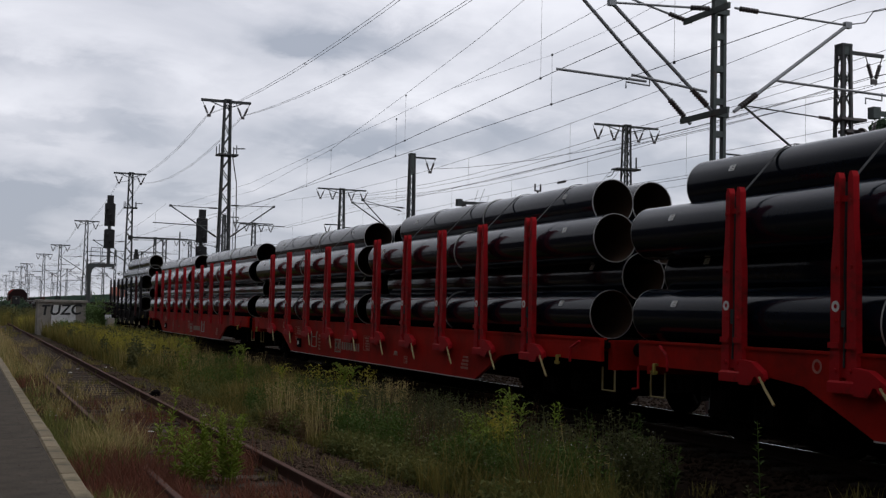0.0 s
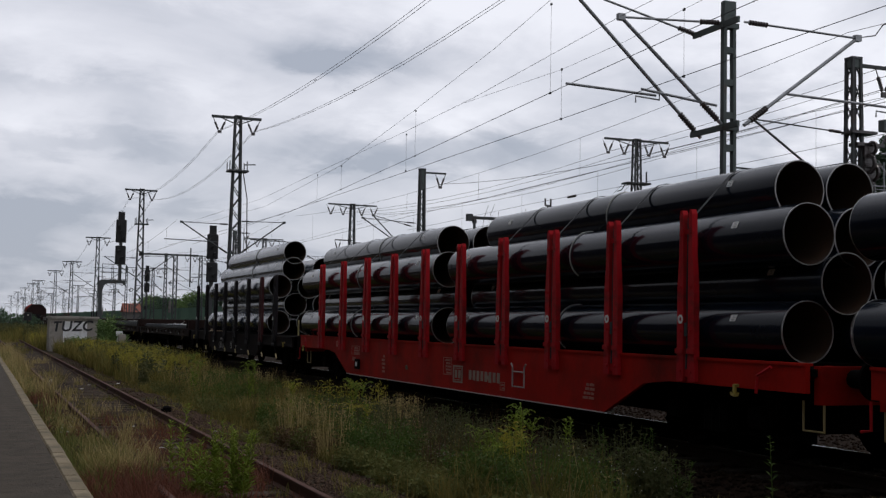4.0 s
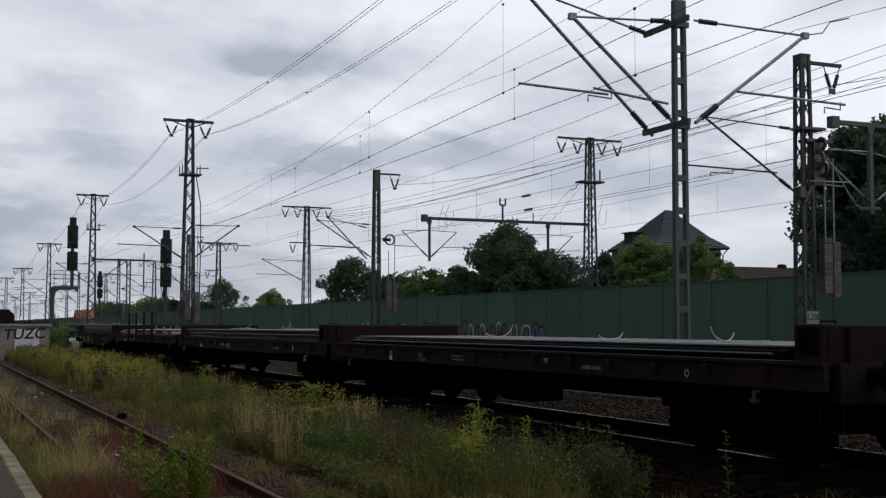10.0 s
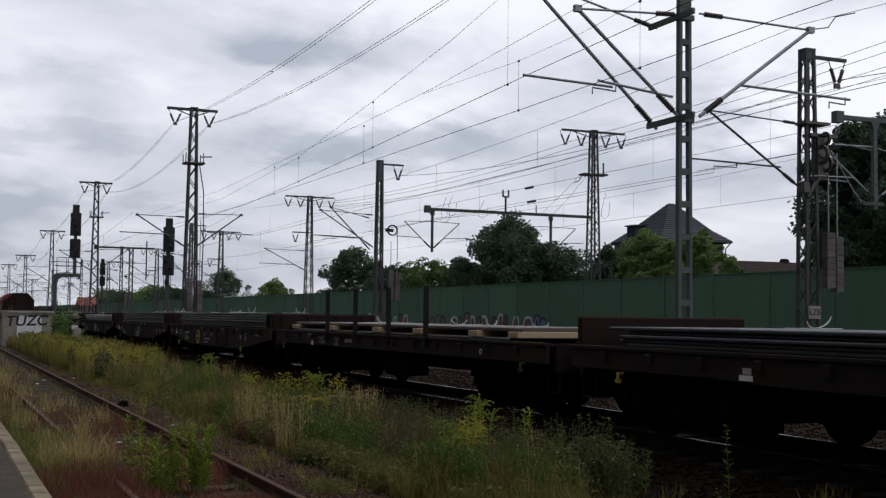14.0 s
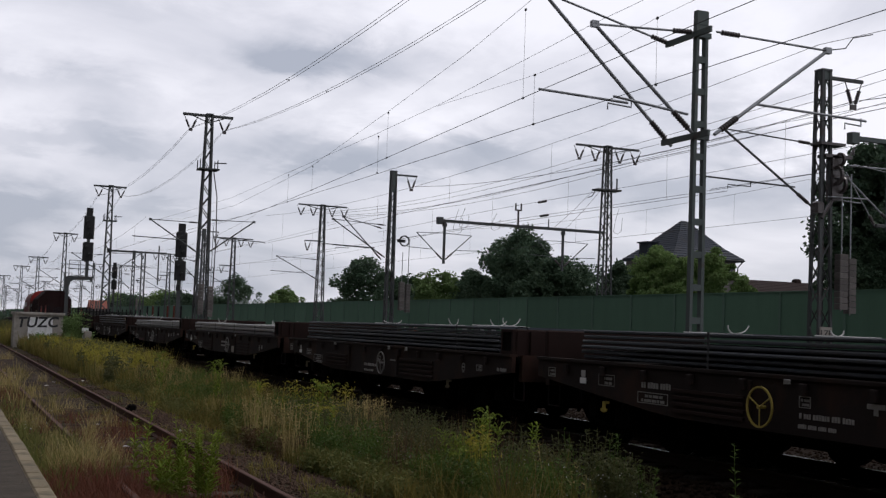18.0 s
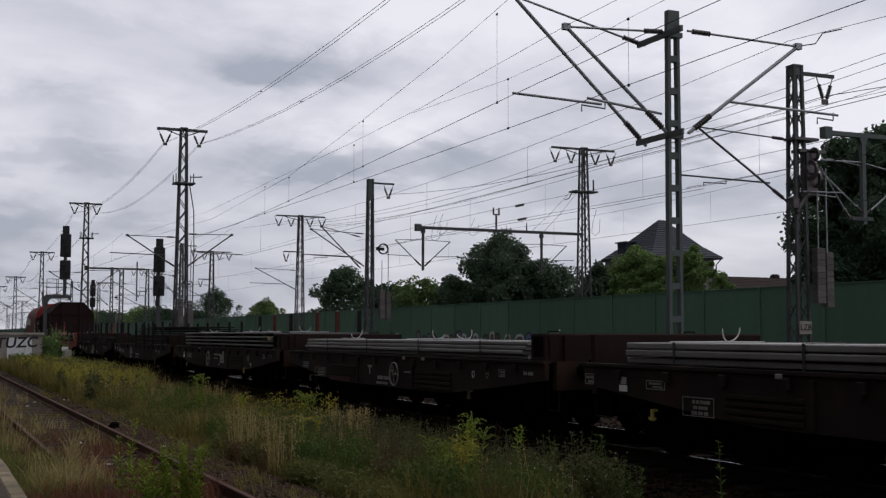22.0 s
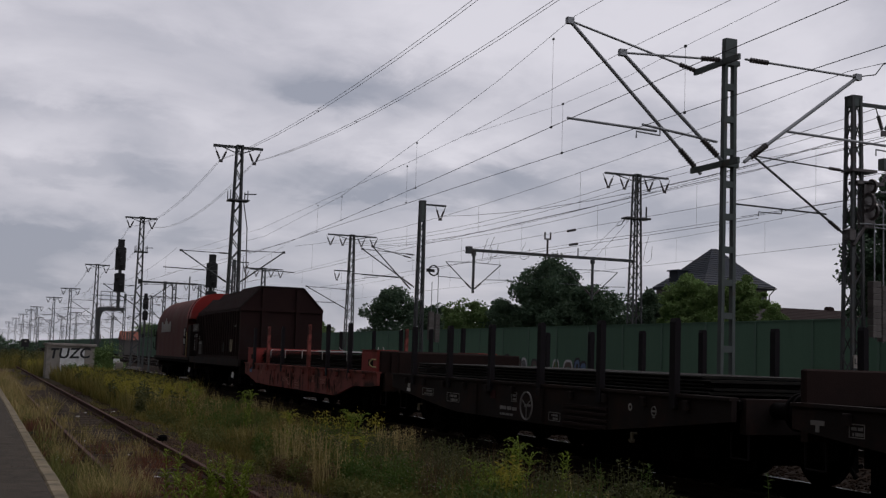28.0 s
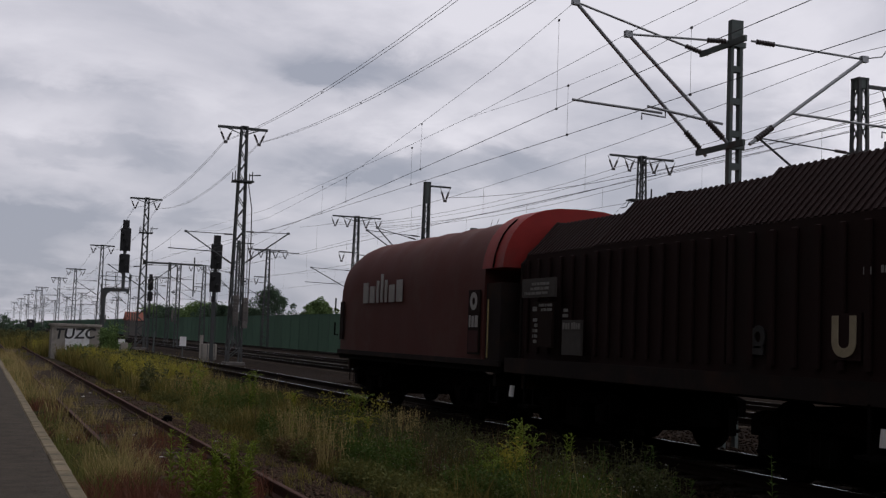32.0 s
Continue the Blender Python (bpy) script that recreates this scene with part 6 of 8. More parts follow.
# -- flat wagons with plates --
def rope_tails(y, z, rng, x=None):
    """A pale tie rope lying across a load, its two knotted ends curling up from one place."""
    b = Build()
    knot = rng.uniform(-0.75, 0.75)
    a0, a1 = knot - rng.uniform(0.2, 0.9), knot + rng.uniform(0.2, 0.9)
    b.path([(a0, 0.02, 0.009), ((a0 + knot) / 2, -0.015, 0.009), (knot, 0.0, 0.012), ((a1 + knot) / 2, 0.02, 0.009), (a1, 0.0, 0.009)], 0.008, 6)
    for s in (-1, 1):
        k, reach, back = rng.uniform(0.35, 1.1), rng.uniform(0.10, 0.24), rng.uniform(-0.4, 0.5)
        b.path([(knot + s * reach * math.sin(min(1.0, q) * 1.5) * (1 - back * q * q * 0.5), 0.02 * q * s, 0.010 + 0.17 * k * q ** 1.8) for q in [i / 8 for i in range(9)]], 0.0095, 6)
    rolling(solid("rope_end", b, ROPE, "pale knotted rope with curled ends across a plate load", "rope", group="rope ends"), CENTRE, y, z)


def plates(y0, y1, z0, z1, count, mat, width, label, group, spacer=0.0, rng=None, ragged=0.05):
    """A stack of steel plates, each one a thing, with timber between where they are spaced."""
    rng = rng or random.Random(1)
    t = (z1 - z0 - spacer * count) / count
    z = z0
    me_cache = {}
    for i in range(count):
        z += spacer
        d0, d1, dx = rng.uniform(-ragged, ragged), rng.uniform(-ragged, ragged), rng.uniform(-0.045, 0.045)
        L = y1 - y0 + d0
        b = Build()
        half = width / 2 - rng.uniform(0, 0.05)
        c = min(0.012, t * 0.3)
        b.prism([(-half, c), (-half + c, 0), (half - c, 0), (half, c), (half, t - 0.006 - c), (half - c, t - 0.006), (-half + c, t - 0.006), (-half, t - 0.006 - c)], -L / 2, L / 2, "y")
        rolling(solid("steel_plate", b, mat, label, "steel plate", group=group), CENTRE + dx, (y0 + y1) / 2 + d1, z)
        z += t
    return z


def bands(y_list, z0, z1, width):
    """Dark steel bands round a plate load."""
    h = z1 - z0
    for y in y_list:
        w2 = width / 2 + 0.006
        b = Build().box(-w2, w2, -0.02, 0.02, h, h + 0.006).box(-w2 - 0.006, -w2, -0.02, 0.02, 0, h + 0.006).box(w2, w2 + 0.006, -0.02, 0.02, 0, h + 0.006)
        rolling(solid("steel_band", b, STRAP, "dark steel band round a plate load", "steel band", group="steel bands"), CENTRE, y, z0)


def battens(y_list, z, h, width, proud=0.03, mat=None):
    for y in y_list:
        rolling(solid("timber_batten", Build().soft(-width / 2 - proud, width / 2 + proud, -0.05, 0.05, 0, h, 0.006), mat or TIMBER, "timber spacer batten between steel plates", "timber batten", group="timber battens"),
                CENTRE, y, z)


def end_wall(w, y, s, z0, z1, mat):
    e = part("end_wall", Build().soft(-1.38, 1.38, min(y, y - s * 0.10), max(y, y - s * 0.10), z0, z1, 0.02), mat, w, "low folding end wall")
    for x in (-1.1, -0.4, 0.4, 1.1):
        part("wall_rib", Build().box(x - 0.05, x + 0.05, min(y, y + s * 0.05), max(y, y + s * 0.05), z0, z1 - 0.03), mat, e)


def end_block(w, y, length, z0, z1, mat):
    """A closed corner block; a dark plate on its side paints the shade of a recess."""
    for k in (-1, 1):
        x0, x1 = sorted((k * 0.95, k * 1.42))
        y0, y1 = y - length / 2, y + length / 2
        block = part("corner_block", Build().soft(x0, x1, y0, y1, z0, z1, 0.025), mat, w, "orange-red corner block beside the end wall")
        xs = k * 1.422
        part("slot", Build().soft(min(xs, xs + k * 0.006), max(xs, xs + k * 0.006), y - 0.30, y + 0.05, z0 + 0.12, z0 + 0.26, 0.003), BROWN_WALL, block, "dark plate painted as the shade of a recess")
        part("lid_edge", Build().box(x0 - 0.01, x1 + 0.01, y0 - 0.01, y1 + 0.01, z1 - 0.002, z1 + 0.014), mat, block)


def side_box(w, y, length, z0, z1, mat):
    """The corner box of a flat wagon's end wall: a frame with a recessed panel on its sides and a handle on its lid."""
    for k in (-1, 1):
        x0, x1 = sorted((k * 0.92, k * 1.44))
        y0, y1 = y - length / 2, y + length / 2
        box = part("corner_block", Build().soft(x0 + 0.02, x1 - 0.02, y0 + 0.02, y1 - 0.02, z0, z1 - 0.03, 0.01), UNDER, w, "dark recessed corner box beside the end wall")
        b = Build().soft(x0 - 0.004, x1 + 0.004, y0 - 0.004, y1 + 0.004, z1 - 0.05, z1, 0.012)
        b.box(x0, x1, y0, y1, z0, z0 + 0.05)
        for xx in (x0, x1 - 0.05):
            for yy in (y0, y1 - 0.05):
                b.box(xx, xx + 0.05, yy, yy + 0.05, z0 + 0.05, z1 - 0.05)
        part("box_frame", b, mat, box, "rusty frame of the corner box")
        m = (x0 + x1) / 2
        part("lid_handle", Build().path([(m - 0.10, y, z1), (m - 0.09, y, z1 + 0.03), (m + 0.09, y, z1 + 0.03), (m + 0.10, y, z1)], 0.010, 5), UNDER, box)


def flat_wagon(y0, y1, mat, wall_mat, label, six=True, low=0.53, wall_top=1.53, wheel=True, walls=(True, True), wheel_y=-0.65):
    L, c = y1 - y0, (y0 + y1) / 2
    h = L / 2
    w = thing("flat_wagon", label, "freight wagon", group="flat wagons")
    part("deck", Build().box(-1.36, 1.36, -h, h, 1.0, 1.10), UNDER, w, "oily plank deck darkened for shade")
    for s in (-1, 1):
        x0, x1 = sorted((s * (HALF - 0.07), s * HALF))
        if mat is ORANGE:
            out = [(-h, 1.12), (h, 1.12), (h, 0.80), (h - 0.5, 0.74), (h - 1.6, 0.55), (h - 3.0, 0.52), (-h + 3.2, 0.50), (-h + 1.7, 0.78), (-h + 0.5, 0.80), (-h, 0.84)]
        elif six:
            out = [(-h, 1.10), (h, 1.10), (h, 0.86), (h - 0.8, 0.78), (h - 1.6, 0.70), (h - 3.0, low + 0.04), (h - 3.6, low), (-h + 3.6, low), (-h + 3.0, low + 0.04), (-h + 1.6, 0.70), (-h + 0.8, 0.78), (-h, 0.86)]
        else:
            out = [(-h, 1.10), (h, 1.10), (h, 0.84), (h - 3.2, 0.84), (h - 4.4, low), (-h + 4.4, low), (-h + 3.2, 0.84), (-h, 0.84)]
        sill = part("side_sill", Build().prism(out, x0, x1), mat, w)
        part("edge_strip", Build().box(min(s * (HALF - 0.1), s * (HALF + 0.03)), max(s * (HALF - 0.1), s * (HALF + 0.03)), -h, h, 1.10, 1.14), mat, sill)
        n = int(L / 1.05)
        pk = Build().soft(-0.03, 0.03, -0.05, 0.05, 0, 0.12, 0.01).mesh("stake_pocket", mat)
        for i in range(n):
            part("stake_pocket", pk, None, sill, at=(s * (HALF + 0.03), -h + 0.9 + i * (L - 1.8) / (n - 1), 0.95))
    add_ends(w, h, mat)
    for s, on in zip((-1, 1), walls):
        if on:
            end_wall(w, s * (h - 0.02), s, 1.12, wall_top, BROWN_WALL if s < 0 else wall_mat)
            if mat is ORANGE:
                end_block(w, s * (h - 0.71), 1.14, 1.14, wall_top, wall_mat)
            elif s < 0:
                side_box(w, s * (h - 0.24), 0.42, 1.14, wall_top, wall_mat)
    for s in (-1, 1):
        add_bogie(w, s * (h - (2.6 if six else 2.1)), six)
    part("brake_gear", Build().box(-1.05, 1.05, -h + (4.7 if six else 4.0), h - (4.7 if six else 4.0), 0.36 if six else 0.58, 0.98).tube((-0.9, -0.4, 0.5), (-0.9, 0.5, 0.5), 0.19, 12).box(-1.25, -0.8, -1.2, -0.7, 0.38, 0.8), UNDER, w, "sooty underframe and brake gear, darkened for shade")
    if wheel:
        hw = part("hand_wheel", Build().ring((wheel_y, 0.785), 0.203, 0.222, -HALF - 0.085, -HALF - 0.065, "x", 26), MARK_DIM if wheel != "yellow" else YELLOW, w, "thin pale brake hand wheel")
        b = Build()
        for a in (0.5, 2.6, 4.7):
            b.tube((-HALF - 0.075, wheel_y, 0.785), (-HALF - 0.075, wheel_y + 0.2 * math.cos(a), 0.785 + 0.2 * math.sin(a)), 0.008, 5)
        b.tube((-HALF - 0.1, wheel_y, 0.785), (-HALF + 0.02, wheel_y, 0.785), 0.02, 8)
        part("spoke", b, MARK_DIM if wheel != "yellow" else YELLOW, hw)
    rolling(w, CENTRE, c, 0)
    return w


def add_posts(w, c, ys, top, mat, sides=(-1, 1), half=0.034):
    me = Build().prism([(-0.05, 0.95), (0.03, 0.95), (0.03, top - 0.05), (0.015, top), (-0.035, top), (-0.05, top - 0.05)], -half, half, "y").mesh("side_post", mat)
    for y in ys:
        for s in sides:
            part("side_post", me, None, w, at=(s * (HALF - 0.0), y - c, 0))


prng = random.Random(5)
FLAT = "dark brown flat wagon with low end walls"
PL = "dark rolled steel plate stacked on a flat wagon"
# two four-axle flat wagons with thin stacks of wide plates
MARKS_4 = [("tag", 4.27, 4.42, 0.86, 1.03), ("text", 1.02, 1.53, 0.985, 1.02), ("text", 0.98, 1.48, 0.925, 0.965), ("tab", -2.0, -1.9, 0.98, 1.04), ("text", -3.4, -2.9, 0.92, 0.99), ("hook", 6.6, 6.7, 0.70, 0.80), ("hook", -6.7, -6.6, 0.70, 0.80),
           ("oval", -5.4, -5.3, 0.90, 1.0), ("table", 2.6, 3.0, 0.88, 1.02)]
wa = flat_wagon(76.25, 91.6, BROWN, BROWN_WALL, FLAT + ", carrying thin plates", False, 0.84, 1.52, False)
plates(77.1, 90.8, 1.14, 1.30, 4, PLATE, 2.55, PL, "plates on the wagons", rng=prng, ragged=0.25)
wb = flat_wagon(92.45, 109.15, BROWN, BROWN_WALL, FLAT + ", carrying plates", False, 0.80, 1.53, False)
plates(93.4, 108.3, 1.14, 1.40, 5, PLATE, 2.6, PL, "plates on the wagons", rng=prng, ragged=0.25)
for y, z in ((79.2, 1.30), (81.6, 1.30), (86.0, 1.30), (95.5, 1.40), (98.9, 1.40), (102.5, 1.40), (106.0, 1.40)):
    rope_tails(y, z, prng)
side_marks(wa, MARKS_4)
side_marks(wb, [("tag", 4.40, 4.65, 0.84, 0.98), ("oval", -5.97, -5.81, 0.89, 1.02), ("gold", -7.1, -7.0, 0.66, 0.80), ("panel", 0.56, 0.8, 0.86, 1.02), ("number", 0.9, 1.8, 0.92, 1.0), ("gold", 7.0, 7.1, 0.66, 0.80), ("tab", -2.2, -2.1, 0.98, 1.04), ("tab", 2.2, 2.3, 0.98, 1.04), ("text", -4.6, -4.0, 0.92, 0.99)])
# flat wagon with posts and pale timbers between plates
g = flat_wagon(109.9, 124.2, BROWN, BROWN_WALL, "dark brown flat wagon with thin side posts, plates and timbers", False, 0.84, 1.15, False, (False, False))
add_posts(g, (109.9 + 124.2) / 2, [114.4, 116.3, 118.23, 120.11], 2.06, GREY_STAKE, (-1,), 0.03)
battens([y + d for y in (111.25, 112.75, 115.25, 117.48, 120.38, 123.25) for d in (-0.12, 0.0, 0.12)], 1.19, 0.092, 2.56, 0.035)
plates(111.0, 123.3, 1.14, 1.19, 1, PLATE_BROWN, 2.6, "rust-filmed steel plate under timber battens", "plates on the wagons", rng=prng, ragged=0.3)
plates(111.0, 123.5, 1.285, 1.35, 1, PLATE_BROWN, 2.5, "rust-filmed steel plate on timber battens", "plates on the wagons", rng=prng, ragged=0.3)
for y in (112.6, 115.2, 117.4, 119.9, 122.0):
    rope_tails(y, 1.34, prng)
side_marks(g, [("tag", 4.12, 4.29, 0.83, 1.03), ("tab", 4.12, 4.43, 1.05, 1.08), ("table", 3.25, 3.72, 0.89, 1.04), ("number", 1.42, 1.86, 0.94, 1.03), ("table", 2.32, 2.60, 0.85, 1.03), ("hook", 6.4, 6.5, 0.70, 0.82), ("oval", -5.0, -4.9, 0.9, 1.0), ("hook", -6.5, -6.4, 0.70, 0.82)])
# seven six-axle flat wagons
SIX = "dark brown six-axle flat wagon with end walls"
s1 = flat_wagon(125.0, 138.85, BROWN, BROWN_WALL, SIX + ", carrying thick plates", wheel="yellow", wheel_y=1.65)
plates(126.1, 137.9, 1.14, 1.56, 6, PLATE, 2.6, PL, "plates on the wagons", 0.018, prng)
s2 = flat_wagon(139.75, 152.5, BROWN, BROWN_WALL, SIX + ", carrying thick plates")
plates(140.6, 151.5, 1.14, 1.57, 6, PLATE, 2.6, PL, "plates on the wagons", 0.018, prng)
s3 = flat_wagon(153.6, 166.1, BROWN, BROWN_WALL, SIX + ", carrying pale plates")
plates(154.6, 165.3, 1.14, 1.42, 3, PLATE_PALE, 2.6, "pale weathered steel plate on a flat wagon", "plates on the wagons", 0.01, prng)
s4 = flat_wagon(167.2, 179.9, BROWN, BROWN_WALL, SIX + ", carrying pale plates")
plates(168.1, 179.1, 1.14, 1.42, 4, PLATE_PALE, 2.6, "pale weathered steel plate on a flat wagon", "plates on the wagons", 0.006, prng)
lw = flat_wagon(181.0, 193.8, BROWN, BROWN_WALL, SIX + ", carrying plates on battens", wheel_y=0.94)
plates(182.0, 193.0, 1.14, 1.58, 4, PLATE_GREY, 2.6, "pale weathered steel plate between timber battens", "plates on the wagons", 0.055, prng)
for i in range(4):
    battens([182.9, 185.1, 187.35, 189.6, 192.3], 1.143 + i * 0.11, 0.048, 2.56, 0.05, OLD_WOOD)
battens([182.3], 1.36, 0.10, 2.56, 0.06)
LC = (181.0 + 193.8) / 2
add_posts(lw, LC, [LC + 6.1, LC + 2.3, LC - 4.25], 2.17, GREY_STAKE, (1,), 0.062)
add_posts(lw, LC, [LC + 4.2, LC - 0.5, LC - 2.36], 2.18, RUST_POST, (1,), 0.062)
for d in (4.2, -0.5, -2.36):
    part("post_tip", Build().soft(HALF - 0.03, HALF + 0.01, d - 0.03, d + 0.03, 2.18, 2.22, 0.01), MARK_DIM, lw, "small pale cap on a post")
for k, (zz, ww, hh) in enumerate(((0.69, 0.44, 0.33), (0.735, 0.33, 0.24))):
    frame_mark(lw, -0.57, zz, ww, hh, MARK, t=0.03 - 0.012 * k)
for d in (-0.075, 0.075):
    part("badge_bar", Build().box(-HALF - 0.007, -HALF - 0.002, -0.57 + d - 0.045, -0.57 + d + 0.045, 0.78, 0.93), MARK, lw, "pale block of a painted badge")
mw = flat_wagon(194.9, 207.6, BROWN, BROWN_WALL, "dark six-axle flat wagon with side posts, carrying thin bars", wall_top=1.5, wheel_y=1.29)
add_posts(mw, (194.9 + 207.6) / 2, [196.1, 198.0, 199.9, 201.8, 203.7, 205.6], 2.0, GREY_STAKE)
plates(195.9, 203.0, 1.14, 1.80, 9, PLATE_SOOTY, 2.5, "dark thin steel bar bundle between side posts", "plates on the wagons", 0.03, prng, 0.25)
nw = flat_wagon(208.7, 220.7, BROWN, BROWN_WALL, "dark six-axle flat wagon with side posts and flat load", wall_top=1.58, walls=(False, True))
add_posts(nw, (208.7 + 220.7) / 2, [209.9, 211.8, 213.7, 215.6, 217.5, 219.4], 2.08, GREY_STAKE, half=0.065)
plates(209.6, 219.8, 1.14, 1.38, 5, PLATE_SOOTY, 2.5, PL, "plates on the wagons", 0.008, prng, 0.2)
ow = flat_wagon(221.75, 235.2, ORANGE, ORANGE_END, "faded orange-red flat wagon with end walls, carrying dark plates", True, 0.53, 1.60, False)
OC = (221.75 + 235.2) / 2
add_posts(ow, OC, [233.87, 230.29, 225.65, 223.79], 2.22, GREY_STAKE, (-1,), 0.065)
add_posts(ow, OC, [232.04, 227.44], 2.24, ORANGE, (-1,), 0.06)
add_posts(ow, OC, [234.4, 230.97, 228.55, 226.2, 224.0], 2.22, GREY_STAKE, (1,), 0.065)
add_posts(ow, OC, [228.1], 2.24, ORANGE, (1,), 0.06)
part("rope_loop", Build().path([(-HALF - 0.03, -6.66, 1.40), (-HALF - 0.06, -6.58, 1.405), (-HALF - 0.09, -6.50, 1.37), (-HALF - 0.10, -6.47, 1.32), (-HALF - 0.09, -6.50, 1.27), (-HALF - 0.06, -6.58, 1.24), (-HALF - 0.03, -6.68, 1.235)], 0.016, 6), LEVER, ow, "pale yellow rope loop")
part("label_plate", Build().box(-HALF - 0.008, -HALF, 5.72, 6.02, 0.85, 1.01), GRAFFITI[2], ow, "pale blue label plate")
plates(223.15, 233.9, 1.14, 1.54, 10, PLATE_SOOTY, 2.45, PL, "plates on the wagons", 0.003, prng, 0.3)
for y in (224.69, 226.88, 228.9, 230.79, 232.56):
    b = Build().box(-1.24, 1.24, -0.012, 0.012, 0.41, 0.42).path([(-1.20, 0, 0.42), (-1.245, 0, 0.415), (-1.262, 0.005, 0.38), (-1.262, -0.01, 0.20)], 0.012, 5).path([(1.20, 0, 0.42), (1.245, 0, 0.415), (1.262, 0.005, 0.38), (1.262, -0.01, 0.20)], 0.012, 5)
    rolling(solid("tie_rope", b, ROPE, "pale tie rope round a plate load", "rope", group="rope ends"), CENTRE, y, 1.14)
bands((156.6, 159.2, 161.9, 164.2), 1.14, 1.42, 2.66)
bands((169.6, 172.2, 174.9, 177.4), 1.14, 1.42, 2.66)
bands((128.0, 131.4, 134.8), 1.14, 1.56, 2.66)
bands((142.2, 145.9, 149.3), 1.14, 1.57, 2.66)
for y, z in ((128.5, 1.56), (131.0, 1.56), (134.0, 1.56), (136.6, 1.56), (141.5, 1.57), (143.6, 1.57), (146.2, 1.57), (148.9, 1.57), (156.0, 1.42), (158.5, 1.42), (161.0, 1.42), (164.0, 1.42),
             (169.5, 1.42), (172.3, 1.42), (175.1, 1.42), (177.9, 1.42), (183.4, 1.58), (186.0, 1.58), (188.6, 1.58), (191.2, 1.58), (224.0, 1.56), (227.0, 1.56), (230.0, 1.56)):
    rope_tails(y, z, prng)


side_marks(s1, [("number", 0.29, 1.11, 0.71, 0.775), ("number", 0.54, 1.11, 0.61, 0.66), ("table", 0.92, 1.10, 0.82, 0.94), ("tee", -0.12, 0.12, 0.82, 0.93), ("oval", -3.82, -3.71, 0.80, 0.92), ("belt", -4.44, -4.27, 0.80, 0.98), ("gold", -4.09, -3.91, 0.50, 0.60),
                ("rib", -2.1, -2.1, 0.58, 1.06), ("rib", -0.75, -0.75, 0.58, 1.06), ("rib", 1.9, 1.9, 0.58, 1.06), ("louvre", 2.0, 3.4, 0.60, 0.92), ("louvre", -2.0, -0.85, 0.60, 0.95), ("tag", 5.51, 5.69, 0.82, 1.0), ("table", 4.75, 5.16, 0.82, 0.97), ("table", 3.5, 4.18, 0.66, 0.80),
                ("text", 3.45, 4.1, 0.85, 0.95), ("gold", 4.85, 5.0, 0.50, 0.60), ("table", 6.38, 6.59, 0.87, 1.0), ("tab", -3.49, -3.42, 1.05, 1.10), ("tab", -1.68, -1.62, 1.05, 1.10), ("tab", 1.2, 1.3, 1.05, 1.10), ("text", -5.9, -5.4, 0.93, 0.98)])
side_marks(s2, [("number", -0.27, 0.54, 0.69, 0.755), ("number", -0.03, 0.54, 0.585, 0.635), ("table", -0.47, -0.28, 0.80, 0.95), ("table", 3.5, 4.15, 0.62, 0.80), ("table", 4.38, 4.76, 0.78, 0.91), ("tag", 5.2, 5.4, 0.80, 0.98), ("table", 5.98, 6.23, 0.84, 1.0), ("belt", -4.65, -4.45, 0.80, 0.94),
                ("table", -5.3, -5.08, 0.83, 0.93), ("text", -6.2, -5.85, 0.86, 0.93), ("tab", -1.05, -0.94, 1.06, 1.13), ("tab", -1.97, -1.87, 1.06, 1.13), ("tab", 2.4, 2.5, 1.06, 1.12), ("hook", -4.05, -3.95, 0.50, 0.60), ("hook", 4.5, 4.6, 0.50, 0.60), ("rib", 1.5, 1.5, 0.58, 1.06), ("rib", -1.4, -1.4, 0.58, 1.06), ("louvre", -3.2, -1.55, 0.60, 0.95), ("louvre", 1.65, 3.2, 0.60, 0.9), ("text", -1.3, -0.95, 0.84, 0.88)])
side_marks(s3, [("number", -0.31, 0.48, 0.83, 0.895), ("number", -0.07, 0.48, 0.72, 0.78), ("panel", -1.31, -1.04, 0.58, 0.76), ("rib", -1.46, -1.46, 0.56, 1.06), ("rib", 1.77, 1.77, 0.56, 1.06), ("table", 3.4, 4.0, 0.58, 0.80), ("tag", 5.2, 5.4, 0.80, 0.98), ("table", 6.0, 6.22, 0.86, 1.0),
                ("table", 4.36, 4.76, 0.85, 0.96), ("gold", 4.5, 4.62, 0.50, 0.60), ("hook", -4.06, -3.96, 0.50, 0.60), ("belt", -4.43, -4.28, 0.73, 0.87), ("oval", -4.68, -4.58, 0.77, 0.87), ("louvre", 1.9, 3.2, 0.58, 0.9), ("louvre", -3.1, -1.6, 0.58, 0.92), ("text", -0.15, 0.0, 0.60, 0.65), ("tab", -1.6, -1.5, 1.06, 1.11), ("tab", 2.2, 2.3, 1.06, 1.11)])
